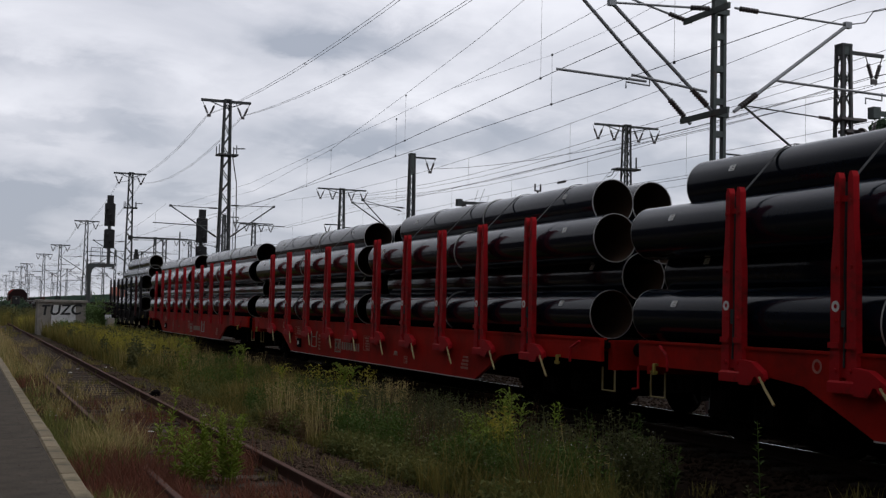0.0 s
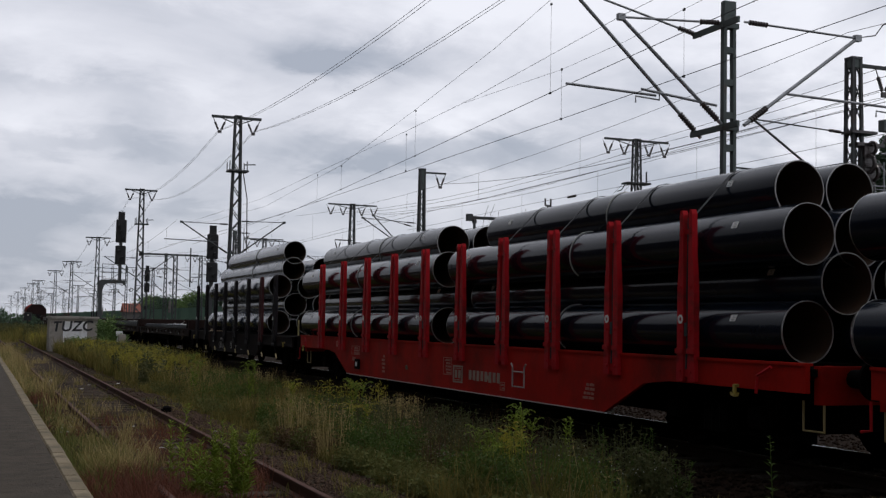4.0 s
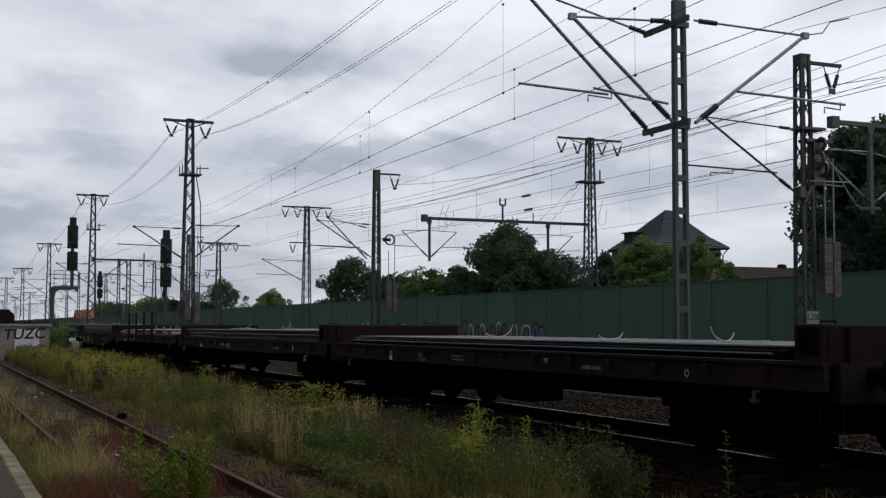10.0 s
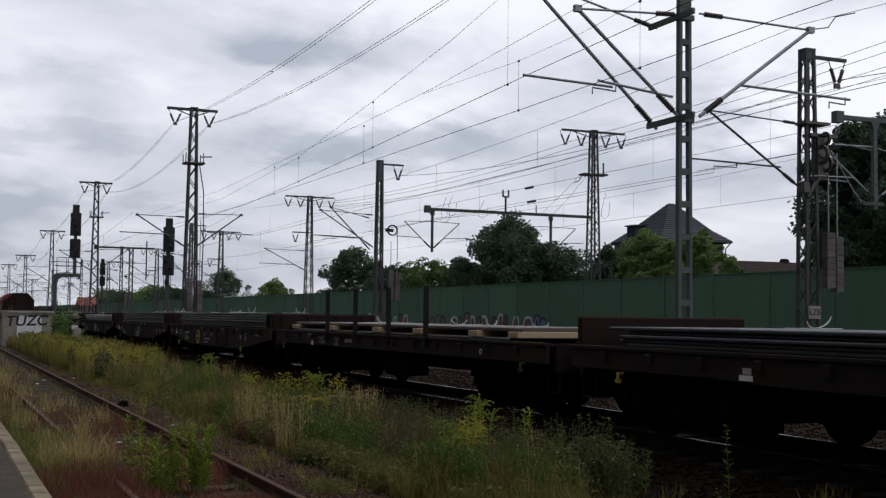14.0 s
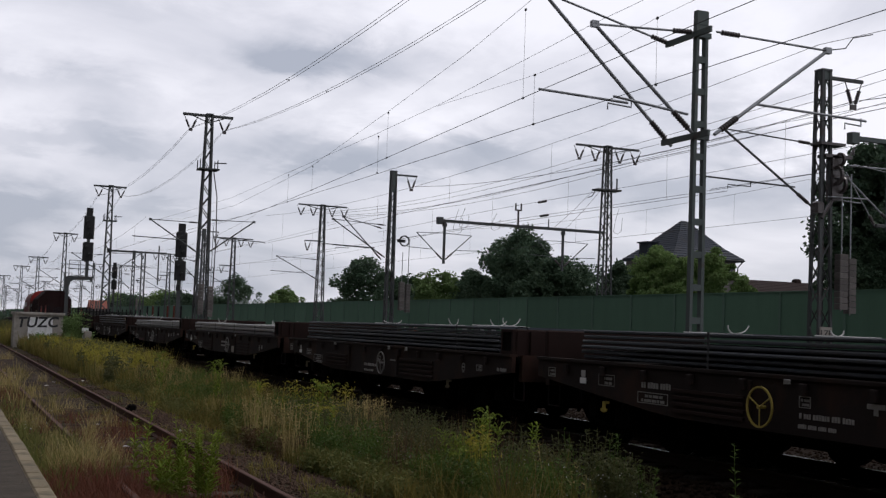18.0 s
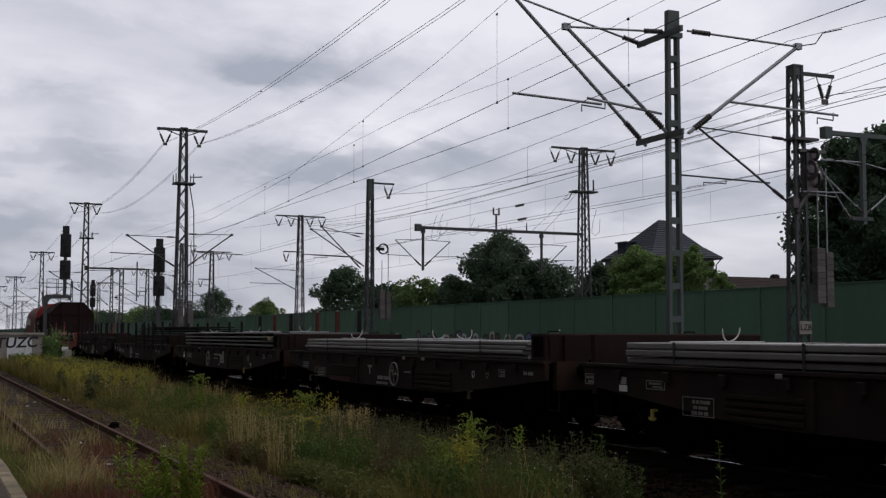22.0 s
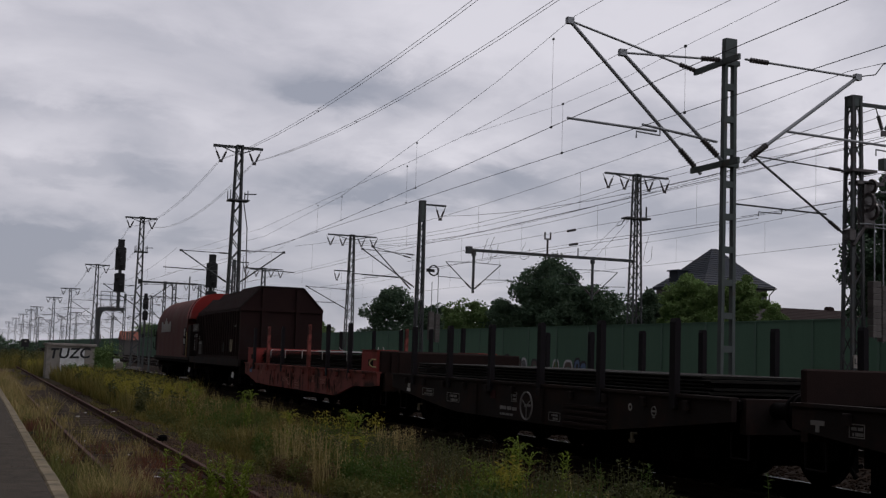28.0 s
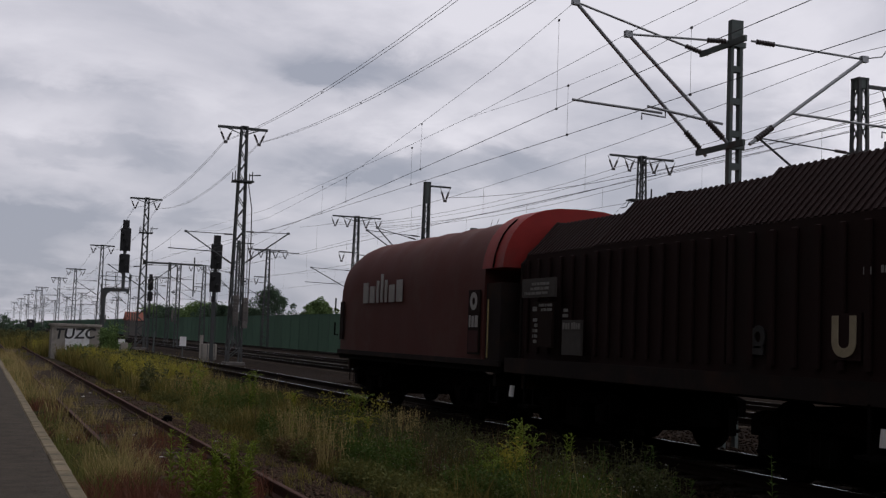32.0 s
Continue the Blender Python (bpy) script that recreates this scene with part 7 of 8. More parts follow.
side_marks(s4, [("number", -0.24, 0.45, 0.66, 0.74), ("number", -0.14, 0.45, 0.57, 0.625), ("table", -0.46, -0.28, 0.82, 0.94), ("red", 2.0, 3.26, 0.55, 0.64), ("table", 3.6, 4.35, 0.60, 0.80), ("table", 4.82, 5.25, 0.77, 0.90), ("tee", 0.71, 0.94, 0.74, 0.92), ("oval", -4.03, -3.90, 0.82, 0.94), ("belt", -4.57, -4.38, 0.85, 0.96),
                ("table", -5.09, -4.88, 0.87, 0.98), ("text", -6.0, -5.69, 0.92, 0.99), ("hook", -3.95, -3.85, 0.48, 0.60), ("hook", 4.5, 4.6, 0.50, 0.60), ("rib", 1.5, 1.5, 0.56, 1.06), ("rib", -1.4, -1.4, 0.56, 1.06), ("louvre", -3.1, -1.55, 0.58, 0.92), ("louvre", 1.65, 3.2, 0.68, 0.9), ("tab", -1.1, -1.0, 1.06, 1.11), ("tab", -2.0, -1.9, 1.06, 1.11), ("text", -1.3, -0.98, 0.82, 0.86)])
side_marks(lw, [("number", -0.28, 0.47, 0.89, 0.955), ("tag", 4.7, 4.9, 0.77, 0.95), ("table", 3.63, 4.36, 0.77, 0.92), ("belt", -3.69, -3.50, 0.82, 0.98), ("table", -5.26, -5.05, 0.89, 1.0), ("table", -5.88, -5.51, 0.94, 1.0), ("tee", -3.97, -3.74, 0.63, 0.75), ("gold", -3.39, -3.24, 0.48, 0.60), ("hook", 4.1, 4.2, 0.50, 0.60), ("text", 0.0, 0.45, 0.79, 0.85),
                ("rib", -1.3, -1.3, 0.56, 1.06), ("louvre", -3.0, -1.4, 0.58, 0.95), ("louvre", 1.7, 3.3, 0.58, 0.9), ("text", -0.3, -0.1, 0.62, 0.67), ("tab", 2.2, 2.3, 1.06, 1.11)])
side_marks(mw, [("table", 5.22, 5.45, 0.83, 0.97), ("tee", 5.82, 6.04, 0.85, 0.97), ("tag", 4.55, 4.71, 0.80, 0.94), ("table", 3.5, 4.3, 0.74, 0.88), ("number", -0.2, 0.6, 0.7, 0.77), ("text", -0.1, 0.6, 0.6, 0.65), ("hook", 4.3, 4.4, 0.50, 0.60), ("belt", -4.6, -4.42, 0.82, 0.96), ("oval", -4.0, -3.9, 0.84, 0.94), ("rib", -1.4, -1.4, 0.56, 1.06), ("louvre", -3.0, -1.5, 0.58, 0.95), ("hook", -4.0, -3.9, 0.48, 0.60)])
side_marks(nw, [("number", -0.14, 0.54, 0.68, 0.75), ("text", 0.0, 0.5, 0.59, 0.64), ("table", -0.14, 0.07, 0.82, 0.98), ("table", -1.68, -1.30, 0.60, 0.73), ("oval", -3.77, -3.66, 0.87, 0.97), ("belt", -4.4, -4.22, 0.83, 0.96), ("table", 2.3, 2.9, 0.7, 0.86), ("table", 3.6, 4.2, 0.76, 0.9), ("red", 0.7, 0.9, 0.84, 0.98), ("tag", 4.9, 5.1, 0.8, 0.96),
                ("rib", 1.5, 1.5, 0.56, 1.06), ("rib", -1.1, -1.1, 0.56, 1.06), ("louvre", -3.1, -1.8, 0.58, 0.92), ("hook", -3.9, -3.8, 0.48, 0.58), ("hook", 4.2, 4.3, 0.48, 0.58)])
for y0, y1, z0, z1, r in ((0.97, 1.69, 0.70, 0.81, 2), (-0.13, 0.55, 0.53, 0.74, 3), (-1.58, -1.40, 0.76, 0.93, 2), (-2.7, -2.08, 0.75, 0.89, 2), (0.90, 1.13, 0.60, 0.69, 1), (4.3, 4.6, 0.82, 0.95, 2)):
    data_table(ow, y0, y1, z0, z1, MARK_RED, r)
rust_rng = random.Random(8)
for k in range(26):
    yy, zz, rr = rust_rng.uniform(-3.6, 3.4), rust_rng.uniform(0.68, 0.98), rust_rng.uniform(0.03, 0.085)
    pts = [(yy + rr * rust_rng.uniform(0.7, 1.2) * math.cos(j * math.tau / 11), zz + rr * rust_rng.uniform(0.8, 1.6) * math.sin(j * math.tau / 11)) for j in range(11)]
    part("rust_patch", Build().prism([(a, zz + (b - zz) * (2.2 if b < zz else 0.8)) for a, b in pts], -HALF - 0.002 - 0.0002 * (k % 9), -HALF + 0.01), RUST_STAIN, ow, "dark rust patch")
for y in (-2.9, -1.1, 0.75, 2.0, 2.72):
    part("side_rib", Build().soft(-HALF - 0.022, -HALF + 0.01, y - 0.02, y + 0.02, 0.56, 1.10, 0.008), ORANGE, ow)


EMBLEM = material("grimy_emblem_paint", (0.036, 0.034, 0.034), 0.9, vary=0.5, scale=7)
LETTER_PAINT = material("pale_ochre_paint", (0.42, 0.35, 0.23), 0.7, vary=0.3, scale=8)


# -- hooded coil wagon --
def hood_wagon(y0, y1):
    c, h = (y0 + y1) / 2, (y1 - y0) / 2
    w = thing("hood_wagon", "dark brown hooded coil wagon with ribbed telescopic covers", "freight wagon", group="covered wagons")
    part("underframe", Build().box(-1.4, 1.4, -h, h, 0.95, 1.2), UNDER, w)
    for s in (-1, 1):
        part("side_sill", Build().box(min(s * 1.36, s * 1.44), max(s * 1.36, s * 1.44), -h - 0.3, h + 0.3, 0.98, 1.22), BROWN, w)
    # three hoods, the middle one largest
    for a, b, g in ((-h, -h + 2.95, 0.07), (-h + 2.95, h - 2.6, 0.0), (h - 2.6, h, -0.14)):
        out = [(-1.36 - g, 1.2), (-1.36 - g, 2.92), (-0.70 - g * 0.5, 3.62 + g), (0.70 + g * 0.5, 3.62 + g), (1.36 + g, 2.92), (1.36 + g, 1.2)]
        hd = part("hood", Build().prism(out, a, b, "y"), HOOD, w, "dark ribbed sliding hood")
        side = Build().soft(-0.022, 0.022, -0.05, 0.05, 1.32, 2.84, 0.012).mesh("side_rib", HOOD)
        n = max(3, int((b - a) / 0.34))
        for i in range(n):
            for s in (-1, 1):
                part("side_rib", side, None, hd, at=(s * (1.382 + g), a + 0.12 + i * (b - a - 0.24) / (n - 1), 0))
        n2 = max(5, int((b - a) / 0.125))
        for s in (-1, 1):
            slope = Build().prism([(s * (1.36 + g), 2.925), (s * (1.372 + g), 2.935), (s * (0.705 + g * 0.5), 3.635 + g), (s * (0.70 + g * 0.5), 3.62 + g)], -0.03, 0.03, "y").mesh("roof_rib", HOOD)
            for i in range(n2):
                part("roof_rib", slope, None, hd, at=(0, a + 0.06 + i * (b - a - 0.12) / (n2 - 1), 0))
    for s, y, p in ((-1, -h, 0.0), (1, h, 0.17)):
        e = part("end_panel", Build().prism([(-1.40 + p, 1.2), (-1.40 + p, 2.95 - p), (-0.72 + p * 0.6, 3.66 - p), (0.72 - p * 0.6, 3.66 - p), (1.40 - p, 2.95 - p), (1.40 - p, 1.2)], min(y, y + s * 0.08), max(y, y + s * 0.08), "y"), HOOD, w, "dark flat end panel")
        part("end_rail", Build().box(-1.42 + p, 1.42 - p, min(y + s * 0.08, y + s * 0.16), max(y + s * 0.08, y + s * 0.16), 2.84 - p, 2.96 - p), HOOD, e)
        for x in (-0.62, 0.55):
            part("end_post", Build().box(x - 0.08, x + 0.08, min(y + s * 0.08, y + s * 0.18), max(y + s * 0.08, y + s * 0.18), 1.2, 3.6 - p), HOOD, e)
        part("edge_bar", Build().path([(-1.41 + p, y + s * 0.1, 1.2), (-1.41 + p, y + s * 0.1, 2.95 - p), (-0.72 + p * 0.6, y + s * 0.1, 3.67 - p), (0.72 - p * 0.6, y + s * 0.1, 3.67 - p), (1.41 - p, y + s * 0.1, 2.95 - p)], 0.03, 5), BROWN, e)
        part("platform", Build().box(-1.3, 1.3, min(y + s * 0.1, y + s * 0.5), max(y + s * 0.1, y + s * 0.5), 1.12, 1.18), UNDER, w)
    part("roof_fitting", Build().box(-0.2, 0.1, 1.5, 1.6, 3.60, 3.78).box(-0.2, 0.1, 1.75, 1.85, 3.60, 3.78), HOOD, w, "two small roof stops")
    # panels of writing and a yellow letter
    part("data_panel", Build().box(-1.462, -1.42, 2.95, 4.12, 2.20, 2.50), MARK_PANEL, w, "faded grey data panel")
    part("data_panel", Build().box(-1.462, -1.42, 3.02, 3.74, 1.42, 2.12), BROWN_WALL, w)
    part("data_panel", Build().box(-1.462, -1.42, 2.06, 2.66, 1.32, 1.84), MARK_PANEL, w, "faded grey data panel")
    for y, z, ww, hh, r in ((3.53, 2.24, 1.0, 0.22, 3), (3.25, 1.98, 0.5, 0.14, 2), (3.62, 1.98, 0.16, 0.12, 1), (3.60, 1.48, 0.2, 0.42, 5), (2.36, 1.70, 0.56, 0.16, 1), (2.56, 1.88, 0.2, 0.16, 2), (-3.98, 2.28, 0.14, 0.13, 1), (-4.24, 2.29, 0.10, 0.12, 1)):
        marking(w, y, z, ww, hh, MARK_DIM, r, x=-1.468)
    part("faded_emblem", Build().ring((-2.2, 1.64), 0.06, 0.13, -1.462, -1.44, "x", 20).box(-1.462, -1.44, -2.3, -2.1, 1.44, 1.54), EMBLEM, w, "faded round emblem")
    part("letter_plate", Build().box(-1.482, -1.44, -h + 0.58, -h + 1.06, 1.42, 1.90), HOOD, w)
    u = part("painted_letter", lettering("U", 0.55, LETTER_PAINT, "painted_letter", bold=0.022), None, w, "pale yellow letter U", at=(-1.488, -h + 0.82, 1.64))
    u.rotation_euler = (radians(90), 0, radians(-90))
    add_ends(w, h - 0.15, BROWN)
    for s in (-1, 1):
        add_bogie(w, s * (h - 1.6))
        part("step", Build().box(-1.45, -1.2, s * (h - 0.5) - 0.2, s * (h - 0.5) + 0.2, 0.45, 0.49).box(-1.44, -1.41, s * (h - 0.5) - 0.02, s * (h - 0.5) + 0.02, 0.49, 1.0), UNDER, w)
        part("grab_iron", Build().path([(-1.5, s * (h - 0.2), 0.78), (-1.52, s * (h - 0.2), 0.6)], 0.04, 6), STICKER, w, "short white handle")
    rolling(w, CENTRE, c, 0)
    return w


hood_wagon(236.7, 245.7)


def tarp_wagon(y0, y1):
    c, h = (y0 + y1) / 2, (y1 - y0) / 2
    w = thing("tarpaulin_wagon", "coil wagon with a brown arched tarpaulin and red end caps", "freight wagon", group="covered wagons")
    part("underframe", Build().box(-1.4, 1.4, -h, h, 0.95, 1.15), UNDER, w)

    def arch(g):
        pts = [(-1.42 - g, 1.12), (-1.42 - g, 2.45)]
        for i in range(1, 20):
            a = math.pi - math.pi * i / 20
            pts.append(((1.42 + g) * math.copysign(abs(math.cos(a)) ** 0.66, math.cos(a)), 2.45 + (1.25 + g * 1.9) * math.sin(a) ** 0.84))
        return pts + [(1.42 + g, 2.45), (1.42 + g, 1.12)]

    tarp = Build()
    n = 28
    rings = []
    for j in range(n + 1):
        y = -h + 0.75 + (2 * h - 0.75) * j / n
        g = 0.012 * math.cos(j * math.tau / 4)
        end = 0.0 if j < n - 2 else (j - n + 2) * 0.16
        ring = [(x * (1 - end * 0.10), y, z - (end * 0.5 if z > 2.4 else 0)) for x, z in arch(g)]
        rings.append(len(tarp.v))
        tarp.v += ring
    m = len(arch(0))
    for j in range(n):
        tarp.f += [(rings[j] + i, rings[j] + i + 1, rings[j + 1] + i + 1, rings[j + 1] + i) for i in range(m - 1)]
    tarp.f += [tuple(rings[0] + i for i in range(m)), tuple(rings[n] + m - 1 - i for i in range(m))]
    part("tarpaulin", tarp, TARP, w, "faded brown arched tarpaulin cover", smooth=True)
    upper = [p for p in arch(0.06) if p[1] > 2.72]
    part("end_cap", Build().prism(upper, -h - 0.08, -h + 0.80, "y"), ENDCAP, w, "bright red rounded end cap", smooth=True)
    part("cap_seam", Build().path([(x * 1.005, -h + 0.30, z + 0.004) for x, z in upper if x < -0.9], 0.018, 5), UNDER, w)
    lower = [(-1.40, 1.12), (-1.40, 2.49), (1.40, 2.49), (1.40, 1.12)]
    part("end_wall", Build().prism(lower, -h + 0.1, -h + 0.72, "y"), BROWN, w, "dark lower end wall")
    part("side_sill", Build().box(-1.46, 1.46, -h, h, 1.06, 1.16), BROWN, w)
    # company name as pale plain bars
    y = 0.0
    for ww, hh in ((0.30, 0.40), (0.28, 0.32), (0.12, 0.42), (0.12, 0.54), (0.12, 0.42), (0.30, 0.32), (0.30, 0.40)):
        part("name_bar", Build().box(-1.462, -1.440, 2.9 - y - ww * 1.15, 2.9 - y, 2.24, 2.24 + hh * 1.15), MARK, w, "pale bar of a painted company name")
        y += ww * 1.15 + 0.15
    part("side_plate", Build().box(-1.466, -1.44, -h + 0.86, -h + 1.38, 1.24, 2.38), BROWN_WALL, w, "narrow plate with faded writing")
    part("round_mark", Build().ring((-h + 1.13, 2.18), 0.07, 0.16, -1.475, -1.467, "x", 18), MARK, w, "white round mark")
    part("red_plate", Build().box(-1.472, -1.466, -h + 0.90, -h + 1.34, 1.28, 1.66), ODD_STAKE, w)
    marking(w, -h + 1.12, 1.72, 0.40, 0.34, MARK, 1, x=-1.472)
    part("rear_plate", Build().box(-1.466, -1.44, h - 0.42, h - 0.16, 1.4, 2.3), BROWN_WALL, w)
    part("tail_lamp", Build().tube((-1.2, h + 0.12, 1.55), (-1.2, h + 0.26, 1.55), 0.1, 12), STICKER, w)
    for z in (1.5, 2.1):
        part("rear_handle", Build().path([(-1.45, h + 0.05, z), (-1.5, h + 0.14, z), (-1.5, h + 0.14, z + 0.3)], 0.02, 5), UNDER, w)
    part("latch_rod", Build().tube((-1.50, -h + 0.4, 1.2), (-1.50, -h + 0.4, 2.2), 0.014, 6), LEVER, w)
    add_ends(w, h - 0.5, BROWN)
    for s in (-1, 1):
        add_bogie(w, s * (h - 1.6))
    rolling(w, CENTRE, c, 0)


tarp_wagon(246.2, 255.9)


# ---- trees beyond the wall ----
def sheet(name, verts, faces, mat):
    """A mesh from arrays: verts (n, 3), faces (m, 3 or 4)."""
    me = bpy.data.meshes.new(name)
    k = faces.shape[1]
    me.vertices.add(len(verts))
    me.vertices.foreach_set("co", np.ascontiguousarray(verts, dtype=np.float32).ravel())
    me.loops.add(faces.size)
    me.loops.foreach_set("vertex_index", np.ascontiguousarray(faces, dtype=np.int32).ravel())
    me.polygons.add(len(faces))
    me.polygons.foreach_set("loop_start", np.arange(0, faces.size, k, dtype=np.int32))
    me.update(calc_edges=True)
    me.materials.append(mat)
    return me


def leaf_arrays(centres, length, width, rng, droop=0.0):
    """Diamond leaves at centres, turned at random; length and width are numbers or arrays."""
    n = len(centres)
    a = rng.normal(size=(n, 3))
    a[:, 2] = a[:, 2] * 0.7 - droop
    a /= np.linalg.norm(a, axis=1)[:, None]
    b = np.cross(a, rng.normal(size=(n, 3)))
    b /= np.linalg.norm(b, axis=1)[:, None]
    a = a * (np.ones(n) * length)[:, None] / 2
    b = b * (np.ones(n) * width)[:, None] / 2
    v = np.stack([centres - a, centres + b - a * 0.1, centres + a, centres - b - a * 0.1], 1).reshape(-1, 3)
    return v, np.arange(4 * n).reshape(n, 4)


def tree(x, y, h, width, mat, label, seed, leaves=5200, low=0.18, leaf=0.42, name="tree"):
    """Tapered trunk, limbs, and a crown of leaf clumps with gaps and an uneven outline."""
    rng = np.random.default_rng(seed)
    leaves, leaf = int(leaves * 4.6), leaf * 0.68
    z0 = ground_z(x)
    t = thing(name, label, "tree", (x, y, z0))
    trunk = Build()
    tr = max(0.12, h * 0.022)
    pts = [(0, 0, -0.2), (0.1, 0.05, h * 0.3), (-0.05, 0.1, h * 0.62)]
    trunk.tube(pts[0], pts[1], tr, 8, tr * 0.75).tube(pts[1], pts[2], tr * 0.75, 8, tr * 0.35)
    part("trunk", trunk, TRUNK, t)
    clumps = []
    n = 160
    lobe, turn = rng.uniform(0.10, 0.22), rng.uniform(0, math.tau)
    for i in range(n):
        f = rng.uniform(low, 1.0)
        bulge = math.sin(min(1.0, (f - low) / (1 - low) * 0.86 + 0.14) * math.pi) ** 0.42
        a, r = rng.uniform(0, math.tau), width / 2 * bulge * rng.uniform(0.25, 0.95)
        r *= (1 + lobe * math.sin(3 * a + turn + 4 * f)) * (1.16 if i % 9 == 0 else 1.0)
        clumps.append((math.cos(a) * r, math.sin(a) * r, h * f * (0.93 + 0.05 * math.sin(2 * a + turn)), width * (rng.uniform(0.05, 0.12) if i % 5 else rng.uniform(0.03, 0.06))))
    for c in clumps[:7]:
        part("limb", Build().tube((0, 0, h * 0.28), (c[0] * 0.8, c[1] * 0.8, max(c[2] * 0.9, h * 0.3)), tr * 0.4, 6, tr * 0.1), TRUNK, t)
    cl = np.array(clumps)
    pick = rng.integers(0, n, leaves)
    d = rng.normal(size=(leaves, 3))
    d /= np.linalg.norm(d, axis=1)[:, None]
    rad = cl[pick, 3] * (rng.uniform(0.3, 1.1, leaves) ** 0.5 + np.abs(rng.normal(0, 0.16, leaves)))
    pos = cl[pick, :3] + d * rad[:, None] * np.array([1, 1, 0.8])
    pos[:, 2] = np.maximum(pos[:, 2], h * low * 0.5)
    v, f = leaf_arrays(pos, leaf * rng.uniform(0.6, 1.3, leaves), leaf * 0.62, rng, 0.2)
    part("crown", sheet("crown", v, f, mat), None, t)
    return t


DARK_TREE, MID_TREE, PALE_TREE = "dense dark green tree behind the noise wall", "green leafy tree behind the noise wall", "light green bushy tree before the villa"
tree(42, 122, 9.3, 8.6, LEAF_DARK, DARK_TREE, 1)
tree(43, 112, 7.0, 6.0, LEAF_DARK, DARK_TREE, 2, 3500)
tree(42, 101, 7.2, 6.5, LEAF_MID, MID_TREE, 3, 4000)
tree(44.5, 98, 7.0, 6.0, LEAF_DARK, DARK_TREE, 4, 4000)
tree(45.9, 92, 10.5, 10.6, LEAF_DARK, DARK_TREE, 5, 12000, 0.12)
tree(47.6, 88, 8.2, 8.0, LEAF_DARK, DARK_TREE, 6, 6000, 0.1)
tree(49, 81, 7.9, 4.0, LEAF_DARK, DARK_TREE, 7, 3000)
tree(41.3, 64, 7.6, 4.7, LEAF_PALE, PALE_TREE, 8, 9000, 0.1, 0.27)
tree(42.0, 59.5, 7.3, 4.6, LEAF_PALE, PALE_TREE, 9, 8000, 0.1, 0.27)
tree(41.2, 62.0, 6.8, 4.8, LEAF_PALE, PALE_TREE, 20, 8000, 0.1, 0.27)
tree(42.5, 57.0, 5.4, 3.2, LEAF_PALE, PALE_TREE, 19, 4000, 0.1, 0.27)
tree(49.9, 50.5, 13.2, 11.4, LEAF_DARK, "large dark chestnut tree behind the noise wall", 10, 22000, 0.12, 0.45)
tree(47.4, 51.5, 13.2, 6.6, LEAF_DARK, "tall dark chestnut tree behind the noise wall", 21, 13000, 0.12, 0.45)
tree(45.4, 50.0, 7.4, 5.6, LEAF_DARK, "dark leafy tree beside the large chestnut", 14, 4000, 0.1, 0.3)
tree(53, 42, 12.5, 11.0, LEAF_DARK, "large dark chestnut tree behind the noise wall", 11, 9000, 0.12, 0.45)
tree(42, 183, 8.8, 8.5, LEAF_DARK, DARK_TREE, 12, 3000)
tree(42, 154, 6.6, 6.5, LEAF_MID, MID_TREE, 13, 3000)
for i, (x, y, h, w) in enumerate(((40, 215, 6.5, 9), (42, 245, 7.5, 12), (40, 275, 7.0, 12), (42, 310, 8.0, 14), (44, 205, 6.0, 8))):
    tree(x, y, h, w, LEAF_MID if i % 2 else LEAF_DARK, MID_TREE if i % 2 else DARK_TREE, 30 + i, 2400, leaf=0.6)


def far_woods():
    rng = np.random.default_rng(77)
    n = 22000
    x = rng.uniform(-500, 420, n)
    top = 5.5 + 2.5 * np.sin(x * 0.045) + 2.0 * np.sin(x * 0.13 + 1) + 1.2 * np.sin(x * 0.41)
    pos = np.stack([x, rng.uniform(560, 700, n), rng.uniform(-0.5, 1, n) * top * 0.45], 1)
    v, f = leaf_arrays(pos, 1.6, 1.2, rng)
    tagged(new("distant_woods", sheet("distant_woods", v, f, LEAF_DARK)), "low dark distant woods on the horizon", "woods", kind="stuff")


far_woods()


# ---- weeds and grass between the tracks ----
def patch(n, x0, x1, y0, y1, rng, clump=0.0):
    """Random places, gathered into tufts where clump is set."""
    if clump:
        m = max(1, n // 44)
        c = np.stack([rng.uniform(x0, x1, m), rng.uniform(y0, y1, m)], 1)
        p = c[rng.integers(0, m, n)] + rng.normal(size=(n, 2)) * clump
        p[:, 0] = np.clip(p[:, 0], x0, x1)
        return p
    return np.stack([rng.uniform(x0, x1, n), rng.uniform(y0, y1, n)], 1)


GZ_X = np.linspace(-2, 20, 560)
GZ_Z = np.array([ground_z(float(x)) for x in GZ_X])


